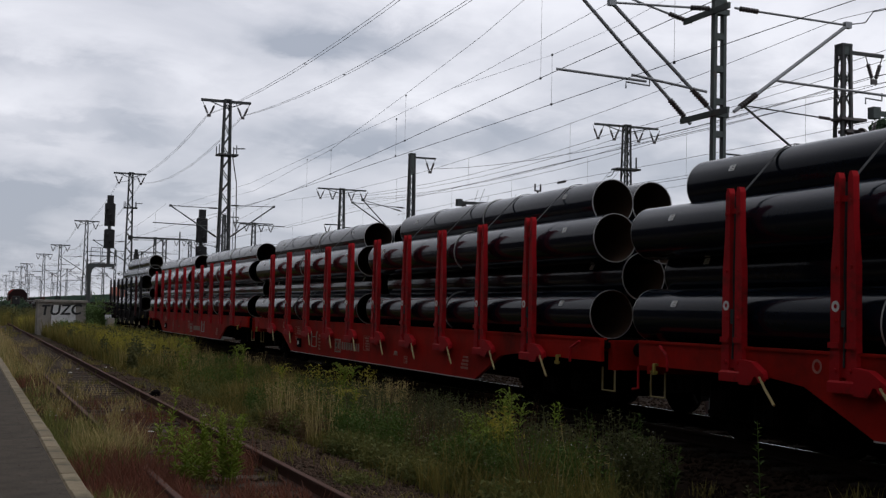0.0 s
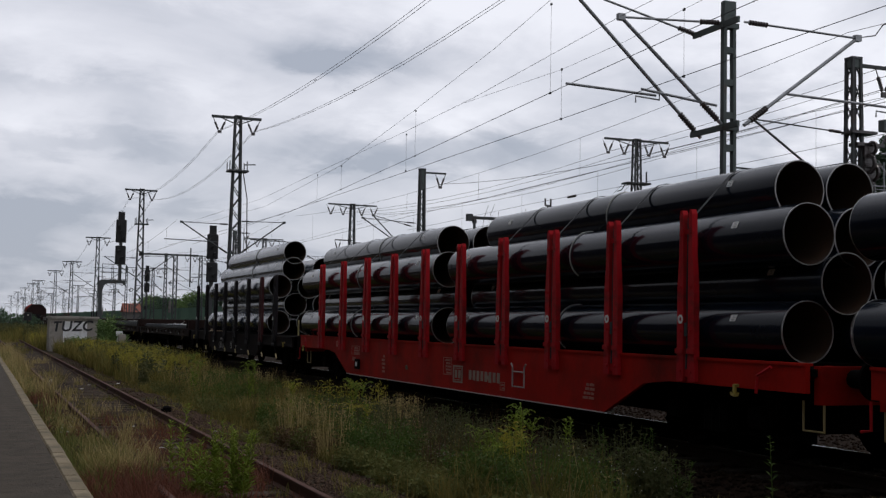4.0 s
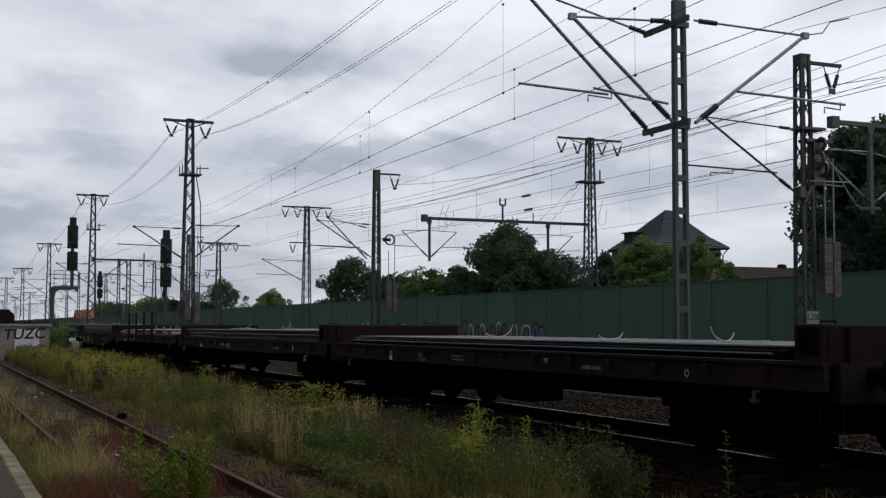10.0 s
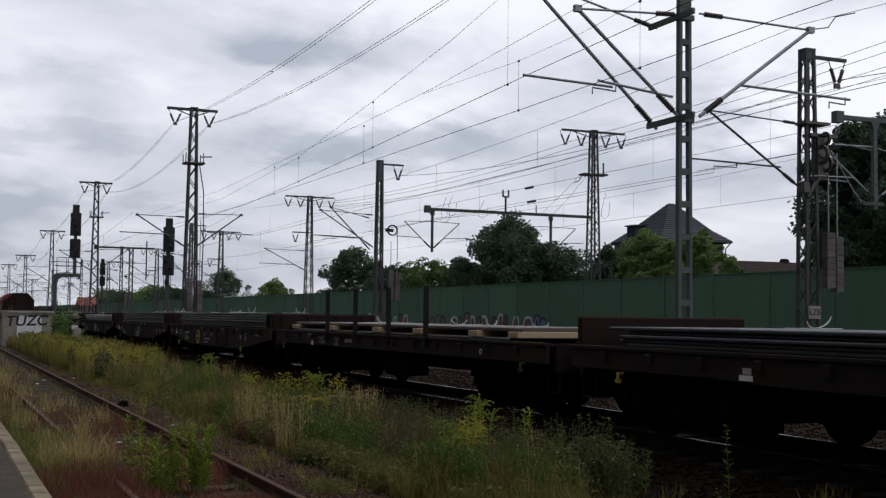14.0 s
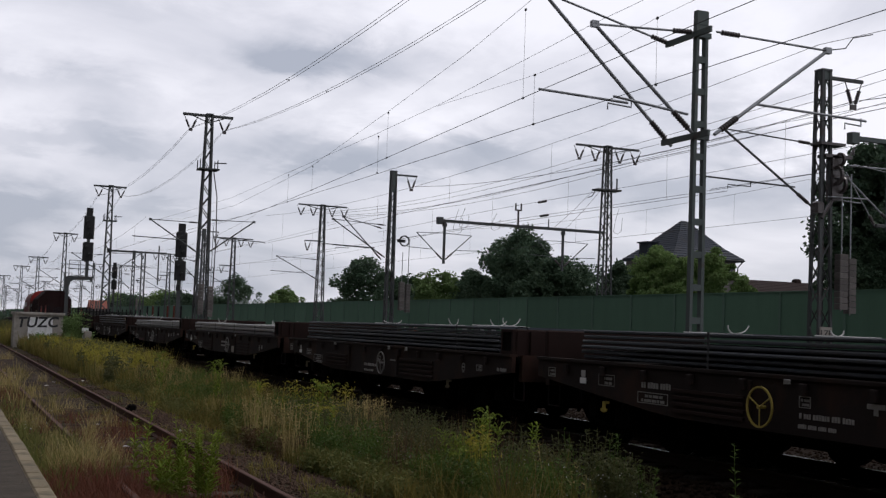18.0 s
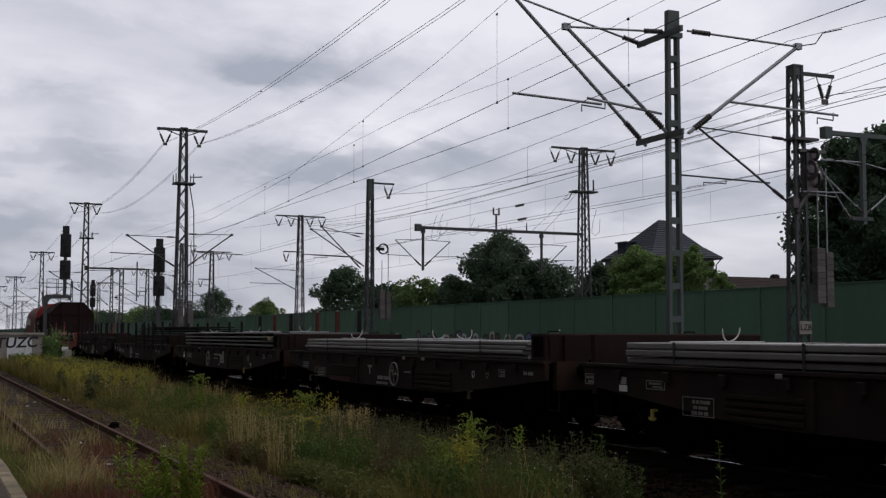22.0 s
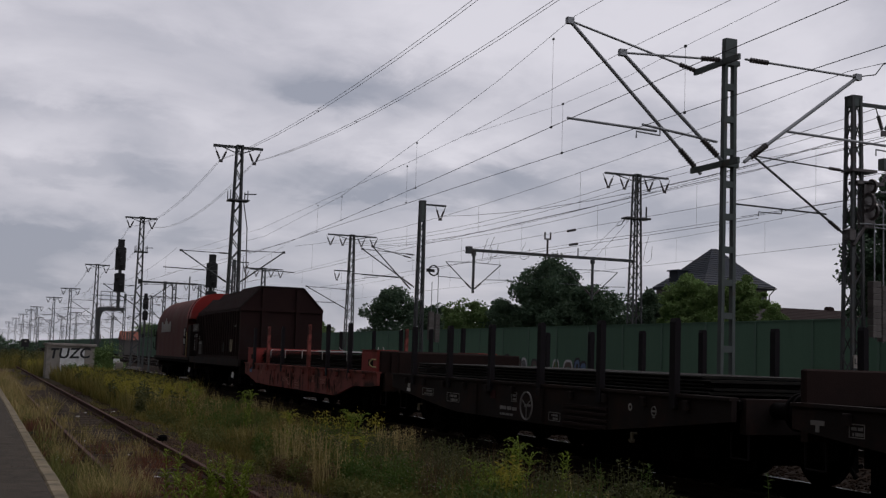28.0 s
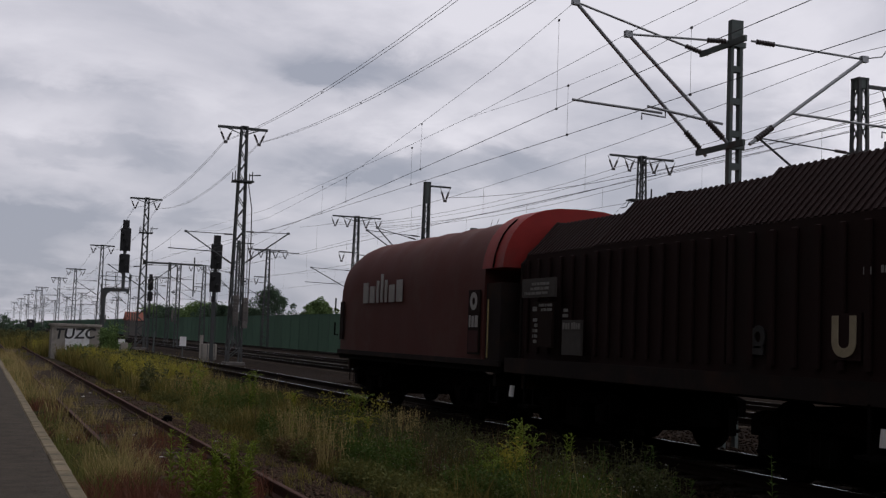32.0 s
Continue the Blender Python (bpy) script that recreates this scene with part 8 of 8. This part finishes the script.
def blades(name, p, height, width, lean, mat, label, category, rng):
    """Bent grass blades rooted at the places p."""
    n = len(p)
    z = np.interp(p[:, 0], GZ_X, GZ_Z) - 0.02
    root = np.c_[p, z]
    swell = 0.5 + 0.5 * np.sin(p[:, 0] * 2.1 + 1.7 * np.sin(p[:, 1] * 0.63)) * np.sin(p[:, 1] * 1.13 + p[:, 0])
    h = height * rng.uniform(0.35, 1.15, n) * (0.55 + 0.75 * swell)
    a = rng.uniform(0, math.tau, n)
    out = np.stack([np.cos(a), np.sin(a), np.zeros(n)], 1)
    side = np.stack([-np.sin(a + rng.normal(0, 0.5, n)), np.cos(a), np.zeros(n)], 1) * (width * rng.uniform(0.6, 1.3, n))[:, None] / 2
    bend = (lean * rng.uniform(0.1, 1.0, n) * h)[:, None] * out
    upv = np.stack([np.zeros(n), np.zeros(n), h], 1)
    mid, tip = root + upv * 0.55 + bend * 0.35, root + upv * 0.98 + bend
    v = np.stack([root - side, root + side, mid - side * 0.8, mid + side * 0.8, tip - side * 0.12, tip + side * 0.12], 1).reshape(-1, 3)
    k = np.arange(n)[:, None] * 6
    f = np.concatenate([k + np.array([[0, 1, 3, 2]]), k + np.array([[2, 3, 5, 4]])])
    return tagged(new(name, sheet(name, v, f, mat)), label, category, kind="stuff")


def herbs(name, p, height, mat, label, rng, leaves=14, leaf=0.07, top=False, wide=0.42, spread=0.10, stem=True):
    """Leafy stems: thin upright stalks set with narrow leaves."""
    n = len(p)
    z = np.interp(p[:, 0], GZ_X, GZ_Z) - 0.02
    h = height * rng.uniform(0.5, 1.1, n)
    root = np.c_[p, z]
    lean = rng.normal(0, 0.10, (n, 2))
    f = rng.uniform(0.75 if top else 0.12, 1.0, (n, leaves))
    c = root[:, None, :] + np.stack([lean[:, 0:1] * f * h[:, None], lean[:, 1:2] * f * h[:, None], f * h[:, None]], 2)
    c = c.reshape(-1, 3) + rng.normal(0, spread * 0.5, (n * leaves, 3)) * np.array([1, 1, 0.4])
    v, fc = leaf_arrays(c, leaf * rng.uniform(0.6, 1.4, n * leaves), leaf * wide, rng, -0.35)
    s = 0.005 if stem else 0.0012
    tip = root + np.stack([lean[:, 0] * h, lean[:, 1] * h, h], 1)
    off = np.array([[s, 0, 0]])
    sv = np.stack([root - off, root + off, tip + off * 0.4, tip - off * 0.4], 1).reshape(-1, 3)
    sf = np.arange(4 * n).reshape(n, 4) + len(v)
    if not stem:
        sv, sf = sv[:0], sf[:0]
    return tagged(new(name, sheet(name, np.concatenate([v, sv]), np.concatenate([fc, sf]), mat)), label, "weeds", kind="stuff")


vr = np.random.default_rng(3)
cat = np.concatenate
G = "tall uneven green and yellowed grass beside the siding"


def verge(p):
    """Keeps a strip of bare gravel free beside the siding rail, with a ragged edge."""
    edge = np.interp(p[:, 1], [6, 18, 30, 60], [4.62, 4.48, 4.28, 4.2]) + 0.16 * np.sin(p[:, 1] * 1.9) + 0.10 * np.sin(p[:, 1] * 5.3)
    far = np.interp(p[:, 1], [9.8, 10.6, 14, 20, 30], [5.5, 6.3, 6.6, 6.9, 7.2]) + 0.15 * np.sin(p[:, 1] * 2.7 + 1)
    return p[(p[:, 0] > edge) & (p[:, 0] < far)]


def inner(p):
    """The part of the verge away from the gravel, where the grass stands taller."""
    return p[p[:, 0] > np.interp(p[:, 1], [6, 18, 30, 60], [5.15, 5.05, 4.75, 4.4]) + 0.22 * np.sin(p[:, 1] * 1.3) + 0.12 * np.sin(p[:, 1] * 3.1)]


blades("grass", verge(cat([patch(17000, 4.6, 7.0, 7, 20, vr, 0.13), patch(3000, 4.4, 7.0, 5, 24, vr)])), 0.36, 0.012, 0.75, GRASS, G, "grass", vr)
blades("grass", verge(cat([patch(2600, 4.8, 7.0, 7, 20, vr, 0.10)])), 0.66, 0.010, 0.6, GRASS, G, "grass", vr)
blades("grass", inner(verge(cat([patch(32000, 4.3, 7.2, 20, 38, vr, 0.17), patch(6000, 4.2, 7.2, 20, 40, vr)]))), 0.52, 0.016, 0.6, GRASS, G, "grass", vr)
blades("grass", verge(patch(9000, 4.2, 5.3, 20, 40, vr, 0.15)), 0.20, 0.014, 0.9, GRASS, "short grass creeping over the edge of the gravel", "grass", vr)
blades("grass", verge(cat([patch(30000, 4.2, 7.2, 38, 95, vr, 0.3), patch(6000, 4.2, 7.4, 38, 95, vr)])), 0.78, 0.028, 0.5, GRASS, G, "grass", vr)
blades("dry_grass", patch(1500, 1.1, 1.85, 26, 75, vr, 0.18), 0.66, 0.015, 0.7, GRASS_DRY, "straw-coloured dry grass along the platform edge", "grass", vr)
D = "tall straw-coloured dry grass with thin seed heads"
blades("dry_grass", inner(cat([patch(1500, 4.7, 6.2, 15, 23, vr, 0.10), patch(60, 4.8, 6.0, 8.5, 15, vr, 0.12)])), 0.60, 0.008, 0.7, GRASS_DRY, D, "grass", vr)
blades("dry_grass", inner(patch(2600, 4.4, 6.8, 24, 70, vr, 0.16)), 0.70, 0.013, 0.5, GRASS_DRY, D, "grass", vr)
blades("dry_grass", cat([patch(800, 1.35, 1.88, 13.6, 16.8, vr, 0.10), patch(160, 1.15, 1.5, 9.5, 13.6, vr, 0.08), patch(200, 1.35, 1.85, 16.0, 21, vr, 0.07), patch(260, 2.02, 2.40, 16.0, 23, vr, 0.08), patch(900, 1.12, 1.95, 20, 42, vr, 0.13), patch(1100, 1.12, 1.95, 42, 75, vr, 0.16), patch(600, 2.1, 3.0, 20, 55, vr, 0.13)]), 0.42, 0.008, 1.0, GRASS_DRY, D, "grass", vr)
blades("grass", cat([patch(1100, 1.25, 1.85, 13.4, 16.8, vr, 0.10), patch(1000, 1.06, 1.4, 9.5, 20, vr, 0.07), patch(2000, 1.05, 1.6, 20, 60, vr, 0.13), patch(500, 1.02, 1.2, 5, 30, vr, 0.06)]), 0.36, 0.010, 0.75, GRASS_FRESH, "green grass tufts along the platform kerb", "grass", vr)
blades("grass", cat([patch(350, 7.2, 8.1, 8, 30, vr, 0.10), patch(3600, 2.0, 4.6, 8, 44, vr, 0.10)]), 0.20, 0.010, 0.8, GRASS, "thin grass tufts growing through old ballast", "grass", vr)
blades("grass", cat([patch(1100, 1.0, 1.6, 60, 130, vr, 0.15), patch(500, 2.1, 3.2, 60, 130, vr, 0.15), patch(3000, 3.7, 6.6, 74, 130, vr, 0.3)]), 0.30, 0.03, 0.6, GRASS, "overgrown grass at the far end of the siding", "grass", vr)
herbs("seed_heads", verge(cat([patch(210, 4.6, 6.4, 13, 24, vr, 0.2), patch(10, 4.8, 6.4, 9.5, 13, vr, 0.2), patch(350, 4.4, 6.8, 24, 50, vr, 0.3)])), 0.80, GRASS_DRY, "straw-coloured grass stalks with loose seed heads", vr, 9, 0.05, True, 0.22, 0.07)
herbs("low_herbs", verge(cat([patch(2600, 4.6, 6.7, 9.5, 20, vr, 0.2), patch(1500, 4.5, 7.0, 20, 40, vr, 0.3)])), 0.34, OLIVE, "low olive-green herbs filling gaps in the grass", vr, 16, 0.06, False, 0.5, 0.14)
herbs("low_herbs", cat([patch(220, 1.15, 1.8, 12.5, 24, vr, 0.12), patch(120, 3.8, 4.6, 10, 24, vr, 0.12)]), 0.16, OLIVE, "low olive-green herbs in old ballast", vr, 14, 0.04, False, 0.5, 0.10)
W = "dense leafy green weeds between siding and main track"
herbs("weeds", cat([patch(520, 5.15, 6.1, 10.6, 13.2, vr, 0.20), patch(320, 4.9, 6.2, 14.5, 18.5, vr, 0.2), patch(900, 4.8, 7.0, 20, 34, vr, 0.3)]), 0.60, WEED, W, vr, 30, 0.055)
herbs("weeds", cat([patch(260, 6.0, 6.6, 11.5, 15.5, vr, 0.2), patch(420, 5.6, 6.8, 15, 22, vr, 0.3), patch(70, 6.55, 7.15, 10.6, 12.4, vr, 0.16)]), 0.70, WEED_GREY, "grey-green feathery weeds going to seed", vr, 24, 0.05)
herbs("weeds", patch(900, 4.5, 7.0, 32, 75, vr, 0.40), 0.90, WEED_GREY, W, vr, 20, 0.14)
blades("grass", cat([patch(9000, 3.6, 6.8, 74, 135, vr, 0.4), patch(1500, 2.0, 3.3, 95, 135, vr, 0.4), patch(1500, -0.5, 1.4, 91, 135, vr, 0.4)]), 1.05, 0.035, 0.5, GRASS, "overgrown grass at the far end of the siding", "grass", vr)
herbs("weeds", cat([patch(700, 3.6, 6.8, 75, 130, vr, 0.5), patch(160, 1.0, 3.4, 100, 135, vr, 0.4)]), 1.35, WEED_GREY, "tall mixed weeds at the overgrown end of the siding", vr, 20, 0.20)
herbs("goldenrod", cat([patch(420, 3.6, 5.6, 78, 120, vr, 0.4), patch(10, 5.5, 5.9, 11.8, 12.8, vr, 0.10), patch(1500, 4.7, 6.6, 36, 62, vr, 0.35), patch(30, 5.6, 7.0, 20, 36, vr, 0.3)]), 0.88, GOLD, "yellow-green goldenrod plumes among the weeds", vr, 26, 0.06, True, 0.3, 0.16)
blades("dry_litter", cat([patch(1500, 1.9, 3.3, 12, 30, vr, 0.12), patch(900, 3.5, 4.5, 11, 30, vr, 0.12)]), 0.12, 0.009, 2.6, GRASS, "flattened dead grass lying on the ballast", "grass", vr)
blades("sorrel", cat([patch(1600, 2.1, 3.2, 14, 24, vr, 0.14), patch(900, 1.2, 1.7, 20, 30, vr, 0.12), patch(7000, 1.15, 2.15, 10.5, 14.0, vr, 0.15), patch(1800, 2.0, 3.3, 10.5, 13.6, vr, 0.12), patch(900, 2.5, 3.35, 13.5, 16.5, vr, 0.10), patch(400, 2.0, 3.2, 14, 20, vr, 0.08)]), 0.26, 0.009, 0.9, MOSS, "low feathery red-brown sorrel beside the siding rail", "weeds", vr)
herbs("white_flowers", cat([patch(60, 5.7, 7.1, 10.2, 14.0, vr), patch(8, 1.2, 1.5, 16, 19, vr, 0.1)]), 0.60, PETAL, "scattered small white flower heads on thin stalks", vr, 3, 0.016, True, 0.9, 0.12, False)


blades("dead_stalks", verge(cat([patch(1500, 5.2, 7.0, 10.5, 20, vr, 0.16), patch(1200, 4.9, 7.1, 20, 36, vr, 0.2)])), 0.78, 0.007, 0.22, STALK, "thin upright dead brown stalks among the grass", "weeds", vr)
herbs("seed_specks", verge(patch(520, 5.0, 6.8, 10.0, 20, vr)), 0.62, SEED, "pale fluffy seed specks on thin stalks", vr, 3, 0.013, True, 0.9, 0.14, False)
herbs("dock", patch(260, 4.5, 5.4, 15.8, 18.6, vr, 0.25), 0.34, DOCK, "low dark red-brown dock plants at the edge of the gravel", vr, 20, 0.05)


def tall_weed(x, y, h, mat, label, seed, leaves=46, leaf=0.10, stems=1, plume=None):
    """One plant: stalks, leaves set up the stalk, and a plume of flowers where it has one."""
    rng = np.random.default_rng(seed)
    z = float(np.interp(x, GZ_X, GZ_Z)) - 0.02
    t = thing("tall_weed", label, "weed plant", (x, y, z))
    for s in range(stems):
        a = rng.uniform(0, math.tau)
        ln = rng.uniform(0.02, 0.16) * h * (1 if stems > 1 else 0.4)
        b0 = np.array([math.cos(a), math.sin(a)]) * 0.05 * (stems > 1) * s ** 0.5
        hh = h * rng.uniform(0.75, 1.0) if stems > 1 else h
        tip = (b0[0] + math.cos(a) * ln, b0[1] + math.sin(a) * ln, hh)
        stalk = part("stalk", Build().tube((b0[0], b0[1], 0), tip, 0.007, 5, 0.003), mat, t)
        f = np.sort(rng.uniform(0.15, 1.0, leaves))
        base = np.array([[b0[0], b0[1], 0.0]]) + (np.array([tip]) - np.array([[b0[0], b0[1], 0.0]])) * f[:, None]
        ang = np.arange(leaves) * 2.4 + rng.uniform(0, 1, leaves)
        d = np.stack([np.cos(ang), np.sin(ang), rng.uniform(0.35, 1.1, leaves)], 1)
        L = leaf * (1.15 - 0.6 * f) * rng.uniform(0.7, 1.2, leaves)
        side = np.cross(d, np.array([[0, 0, 1.0]]))
        side /= np.linalg.norm(side, axis=1)[:, None]
        m = base + d * L[:, None] * 0.5
        tipv = base + d * L[:, None] + np.array([[0, 0, -1]]) * (L * 0.25)[:, None]
        v = np.stack([base, m + side * (L * 0.16)[:, None], tipv, m - side * (L * 0.16)[:, None]], 1).reshape(-1, 3)
        part("foliage", sheet("foliage", v, np.arange(4 * leaves).reshape(-1, 4), mat), None, stalk)
        if plume:
            pb = []
            for k in range(9):
                an = k * 0.7 + a
                for j in range(14):
                    q = j / 13
                    pb.append((tip[0] + math.cos(an) * 0.17 * q, tip[1] + math.sin(an) * 0.17 * q, tip[2] - 0.06 - k * 0.012 + 0.11 * math.sin(q * 2.2)))
            v, f2 = leaf_arrays(np.array(pb), 0.030, 0.016, rng)
            part("plume", sheet("plume", v, f2, plume), None, stalk)


def spray(x, y, h, seed):
    """A goldenrod stand: leafy stalks, each with a drooping feathery spray."""
    tall_weed(x, y, h, WEED_BRIGHT, "leafy goldenrod with a drooping yellow-green spray", seed, 54, 0.12, 3, GOLD_GREEN)


for i, (x, y, h) in enumerate(((6.05, 12.9, 1.0), (5.75, 13.2, 0.88), (5.5, 12.4, 0.7), (6.2, 20.1, 1.05), (5.6, 25.5, 1.1), (5.2, 31, 1.2))):
    spray(x, y, h, 400 + i)
for i in range(8):
    tall_weed(2.50 + 0.27 * vr.uniform(-1, 1), 13.3 + 0.6 * vr.uniform(-1, 1), vr.uniform(0.6, 0.95), WEED_BRIGHT, "leafy bright green weed growing in the siding", 50 + i, 58, 0.10, 3)
for i in range(6):
    tall_weed(5.68 + 0.16 * vr.uniform(-1, 1), 12.45 + 0.14 * vr.uniform(-1, 1), vr.uniform(0.55, 0.85), WEED_BRIGHT, "low bright green leafy weed at the edge of the verge", 160 + i, 44, 0.09, 4)
tall_weed(2.22, 14.4, 1.0, WEED_BRIGHT, "leafy bright green weed growing in the siding", 60, 60, 0.11, 2)
for i, (x, y, h) in enumerate(((5.75, 12.3, 0.92), (5.95, 12.6, 0.98), (6.35, 12.4, 1.10), (5.4, 17.4, 0.9), (4.9, 19.6, 1.0))):
    tall_weed(x, y, h, WEED_BRIGHT, "tall leafy yellow-green goldenrod", 70 + i, 60, 0.11, 2, GOLD if i > 2 else None)
for i, (x, y, h) in enumerate(((6.75, 9.05, 1.0), (6.2, 8.4, 0.55), (6.9, 8.0, 0.45), (7.1, 11.9, 0.9), (6.6, 12.1, 0.85), (6.9, 12.4, 0.8), (6.85, 11.2, 0.72), (7.05, 11.4, 0.66), (6.7, 11.5, 0.78), (6.95, 10.9, 0.58), (6.75, 11.0, 0.66), (7.1, 11.1, 0.55), (6.6, 11.3, 0.6), (6.8, 11.7, 1.0), (7.0, 12.0, 1.05), (6.5, 11.6, 0.9), (6.45, 12.9, 1.05), (6.3, 11.0, 0.8), (6.1, 13.6, 0.95), (5.9, 15.0, 0.95), (5.9, 14.4, 1.0))):
    tall_weed(x, y, h, WEED_GREY if i % 3 else WEED, "slender upright weed with sparse leaves", 90 + i, 34, 0.09, 1 if i == 0 else 3)
for i, (x, y, h) in enumerate(((6.82, 66, 2.75), (6.65, 65.5, 2.3), (7.05, 66, 2.2), (6.35, 66.5, 1.8), (7.3, 65, 1.2), (6.2, 64.5, 1.1), (5.6, 66.5, 1.1), (5.3, 67, 0.9))):
    tall_weed(x, y, h, LEAF_PALE if i % 3 else LEAF_MID, "tall leafy green weed beside the concrete hut", 130 + i, 34, 0.30, 6)
tree(5.15, 67.5, 0.95, 1.3, LEAF_MID, "low green shrub before the concrete hut", 45, 900, 0.02, 0.14, "shrub")
tree(7.2, 78, 1.9, 2.2, LEAF_MID, "green shrub behind the concrete hut", 46, 1000, 0.05, 0.2, "shrub")


# ---- loose ballast, litter, and the pieces of tracks and platform ----
def stones(name, p, z, size, rng, label, mat=None, flat=1.0):
    n = len(p)
    octa = np.array([(1, 0, 0), (0, 1, 0), (-1, 0, 0), (0, -1, 0), (0, 0, 0.8), (0, 0, -0.6)])
    s = size * rng.uniform(0.5, 1.4, (n, 1, 3)) * np.array([1.0, 1.0, flat])
    a = rng.uniform(0, math.tau, n)
    c, q = np.cos(a), np.sin(a)
    v = octa[None] * s + rng.normal(0, size * 0.12, (n, 6, 3)) * np.array([1.0, 1.0, flat])
    v = np.stack([v[..., 0] * c[:, None] - v[..., 1] * q[:, None], v[..., 0] * q[:, None] + v[..., 1] * c[:, None], v[..., 2]], 2)
    v += np.c_[p, z][:, None, :]
    tri = np.array([(0, 1, 4), (1, 2, 4), (2, 3, 4), (3, 0, 4), (1, 0, 5), (2, 1, 5), (3, 2, 5), (0, 3, 5)])
    f = (np.arange(n)[:, None, None] * 6 + tri[None]).reshape(-1, 3)
    return tagged(new(name, sheet(name, v.reshape(-1, 3), f, mat or STONE)), label, "ballast", kind="stuff")


def on_ground(p):
    return np.interp(p[:, 0], GZ_X, GZ_Z) + 0.004


p = cat([patch(9000, 1.2, 4.5, 5, 26, vr), patch(7000, 3.5, 4.9, 7, 26, vr), patch(4000, 1.3, 4.4, 26, 60, vr)])
stones("siding_ballast", p, on_ground(p), 0.032, vr, "dirty grey-brown ballast stones in the siding")
# stones in the same darkened colour, shade included
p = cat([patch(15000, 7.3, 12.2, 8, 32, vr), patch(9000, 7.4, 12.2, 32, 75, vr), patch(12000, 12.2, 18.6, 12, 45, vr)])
stones("track_ballast", p, on_ground(p), 0.038, vr, "brown ballast stones round the main track, darkened for train shade", SHADED_STONE)
p = cat([patch(9, 2.1, 3.2, 15, 40, vr), patch(4, 3.6, 4.8, 11, 36, vr)])
stones("paper_litter", p, on_ground(p) + 0.02, 0.055, vr, "scattered scraps of white litter", STICKER, 0.3)
q = patch(2200, -0.6, 0.83, 4, 26, vr)
p = q[vr.uniform(0, 1, len(q)) < 0.10 + 0.75 * np.clip((q[:, 0] - 0.35) / 0.48, 0, 1) ** 2]
stones("platform_grit", p, p[:, 0] * 0 - 0.002, 0.005, vr, "loose grit on the asphalt beside the kerb")

sleeper_mesh = Build().soft(-1.28, 1.28, -0.125, 0.125, -0.06, 0.085, 0.012).mesh("sleeper", OLD_WOOD)
for i in range(184):
    part("sleeper", sleeper_mesh, None, siding, at=(vr.uniform(-0.03, 0.03), -7.97 + i * 0.63, SIDING_TOP - 0.250))
# sleepers below the train, with its shade in their base colour
main_sleeper = Build().soft(-1.28, 1.28, -0.13, 0.13, -0.06, 0.06, 0.012).mesh("sleeper", SHADED_WOOD)
for i in range(100):
    part("sleeper", main_sleeper, None, track_a, at=(0, 6.0 + i * 0.62, -0.222))
for tr in (track_b, track_c):
    far = Build()
    for i in range(180):
        far.box(-1.28, 1.28, 20 + i * 0.62, 20.26 + i * 0.62, -0.25, -0.165)
    tagged(part("sleeper_row", far, OLD_WOOD, tr), kind="stuff")
kerb_mesh = Build().soft(0.84, 1.0, 0.006, 0.994, -0.46, 0.004, 0.018).mesh("kerb_stone", KERB)
for i in range(92):
    part("kerb_stone", kerb_mesh, None, platform, at=(vr.uniform(-0.008, 0.008), i * 1.0 - 20, vr.uniform(-0.006, 0.006)))

p = cat([patch(2600, 1.2, 4.6, -7, 5, vr), patch(1500, 7.3, 12.2, -7, 8, vr)])
stones("loose_ballast", p, on_ground(p), 0.032, vr, "dirty ballast stones beside the platform")

# plain unseen wall added behind the camera to cut sky light on the train
solid("station_wall", Build().box(-9.4, -9.0, -40, 70, -0.46, 9.0), BROWN_WALL, "plain dark unseen wall added behind the camera", "wall", kind="structure")
for x, y, h in ((2.7, 139, 3.0), (4.6, 146, 2.0), (6.3, 152, 2.3), (5.3, 138, 1.6)):
    tree(x, y, h, h * 1.1, LEAF_DARK, "dark green shrub at the overgrown end of the siding", 300 + y, 500, 0.05, 0.22, "shrub")


# ---- motion of the train ----
def motions():
    times = [i * 1.0 for i in range(33)]
    for ob, x, y, z in MOVERS:
        walk(ob, [(t, pose(x, y - run(t), z)) for t in times])


motions()
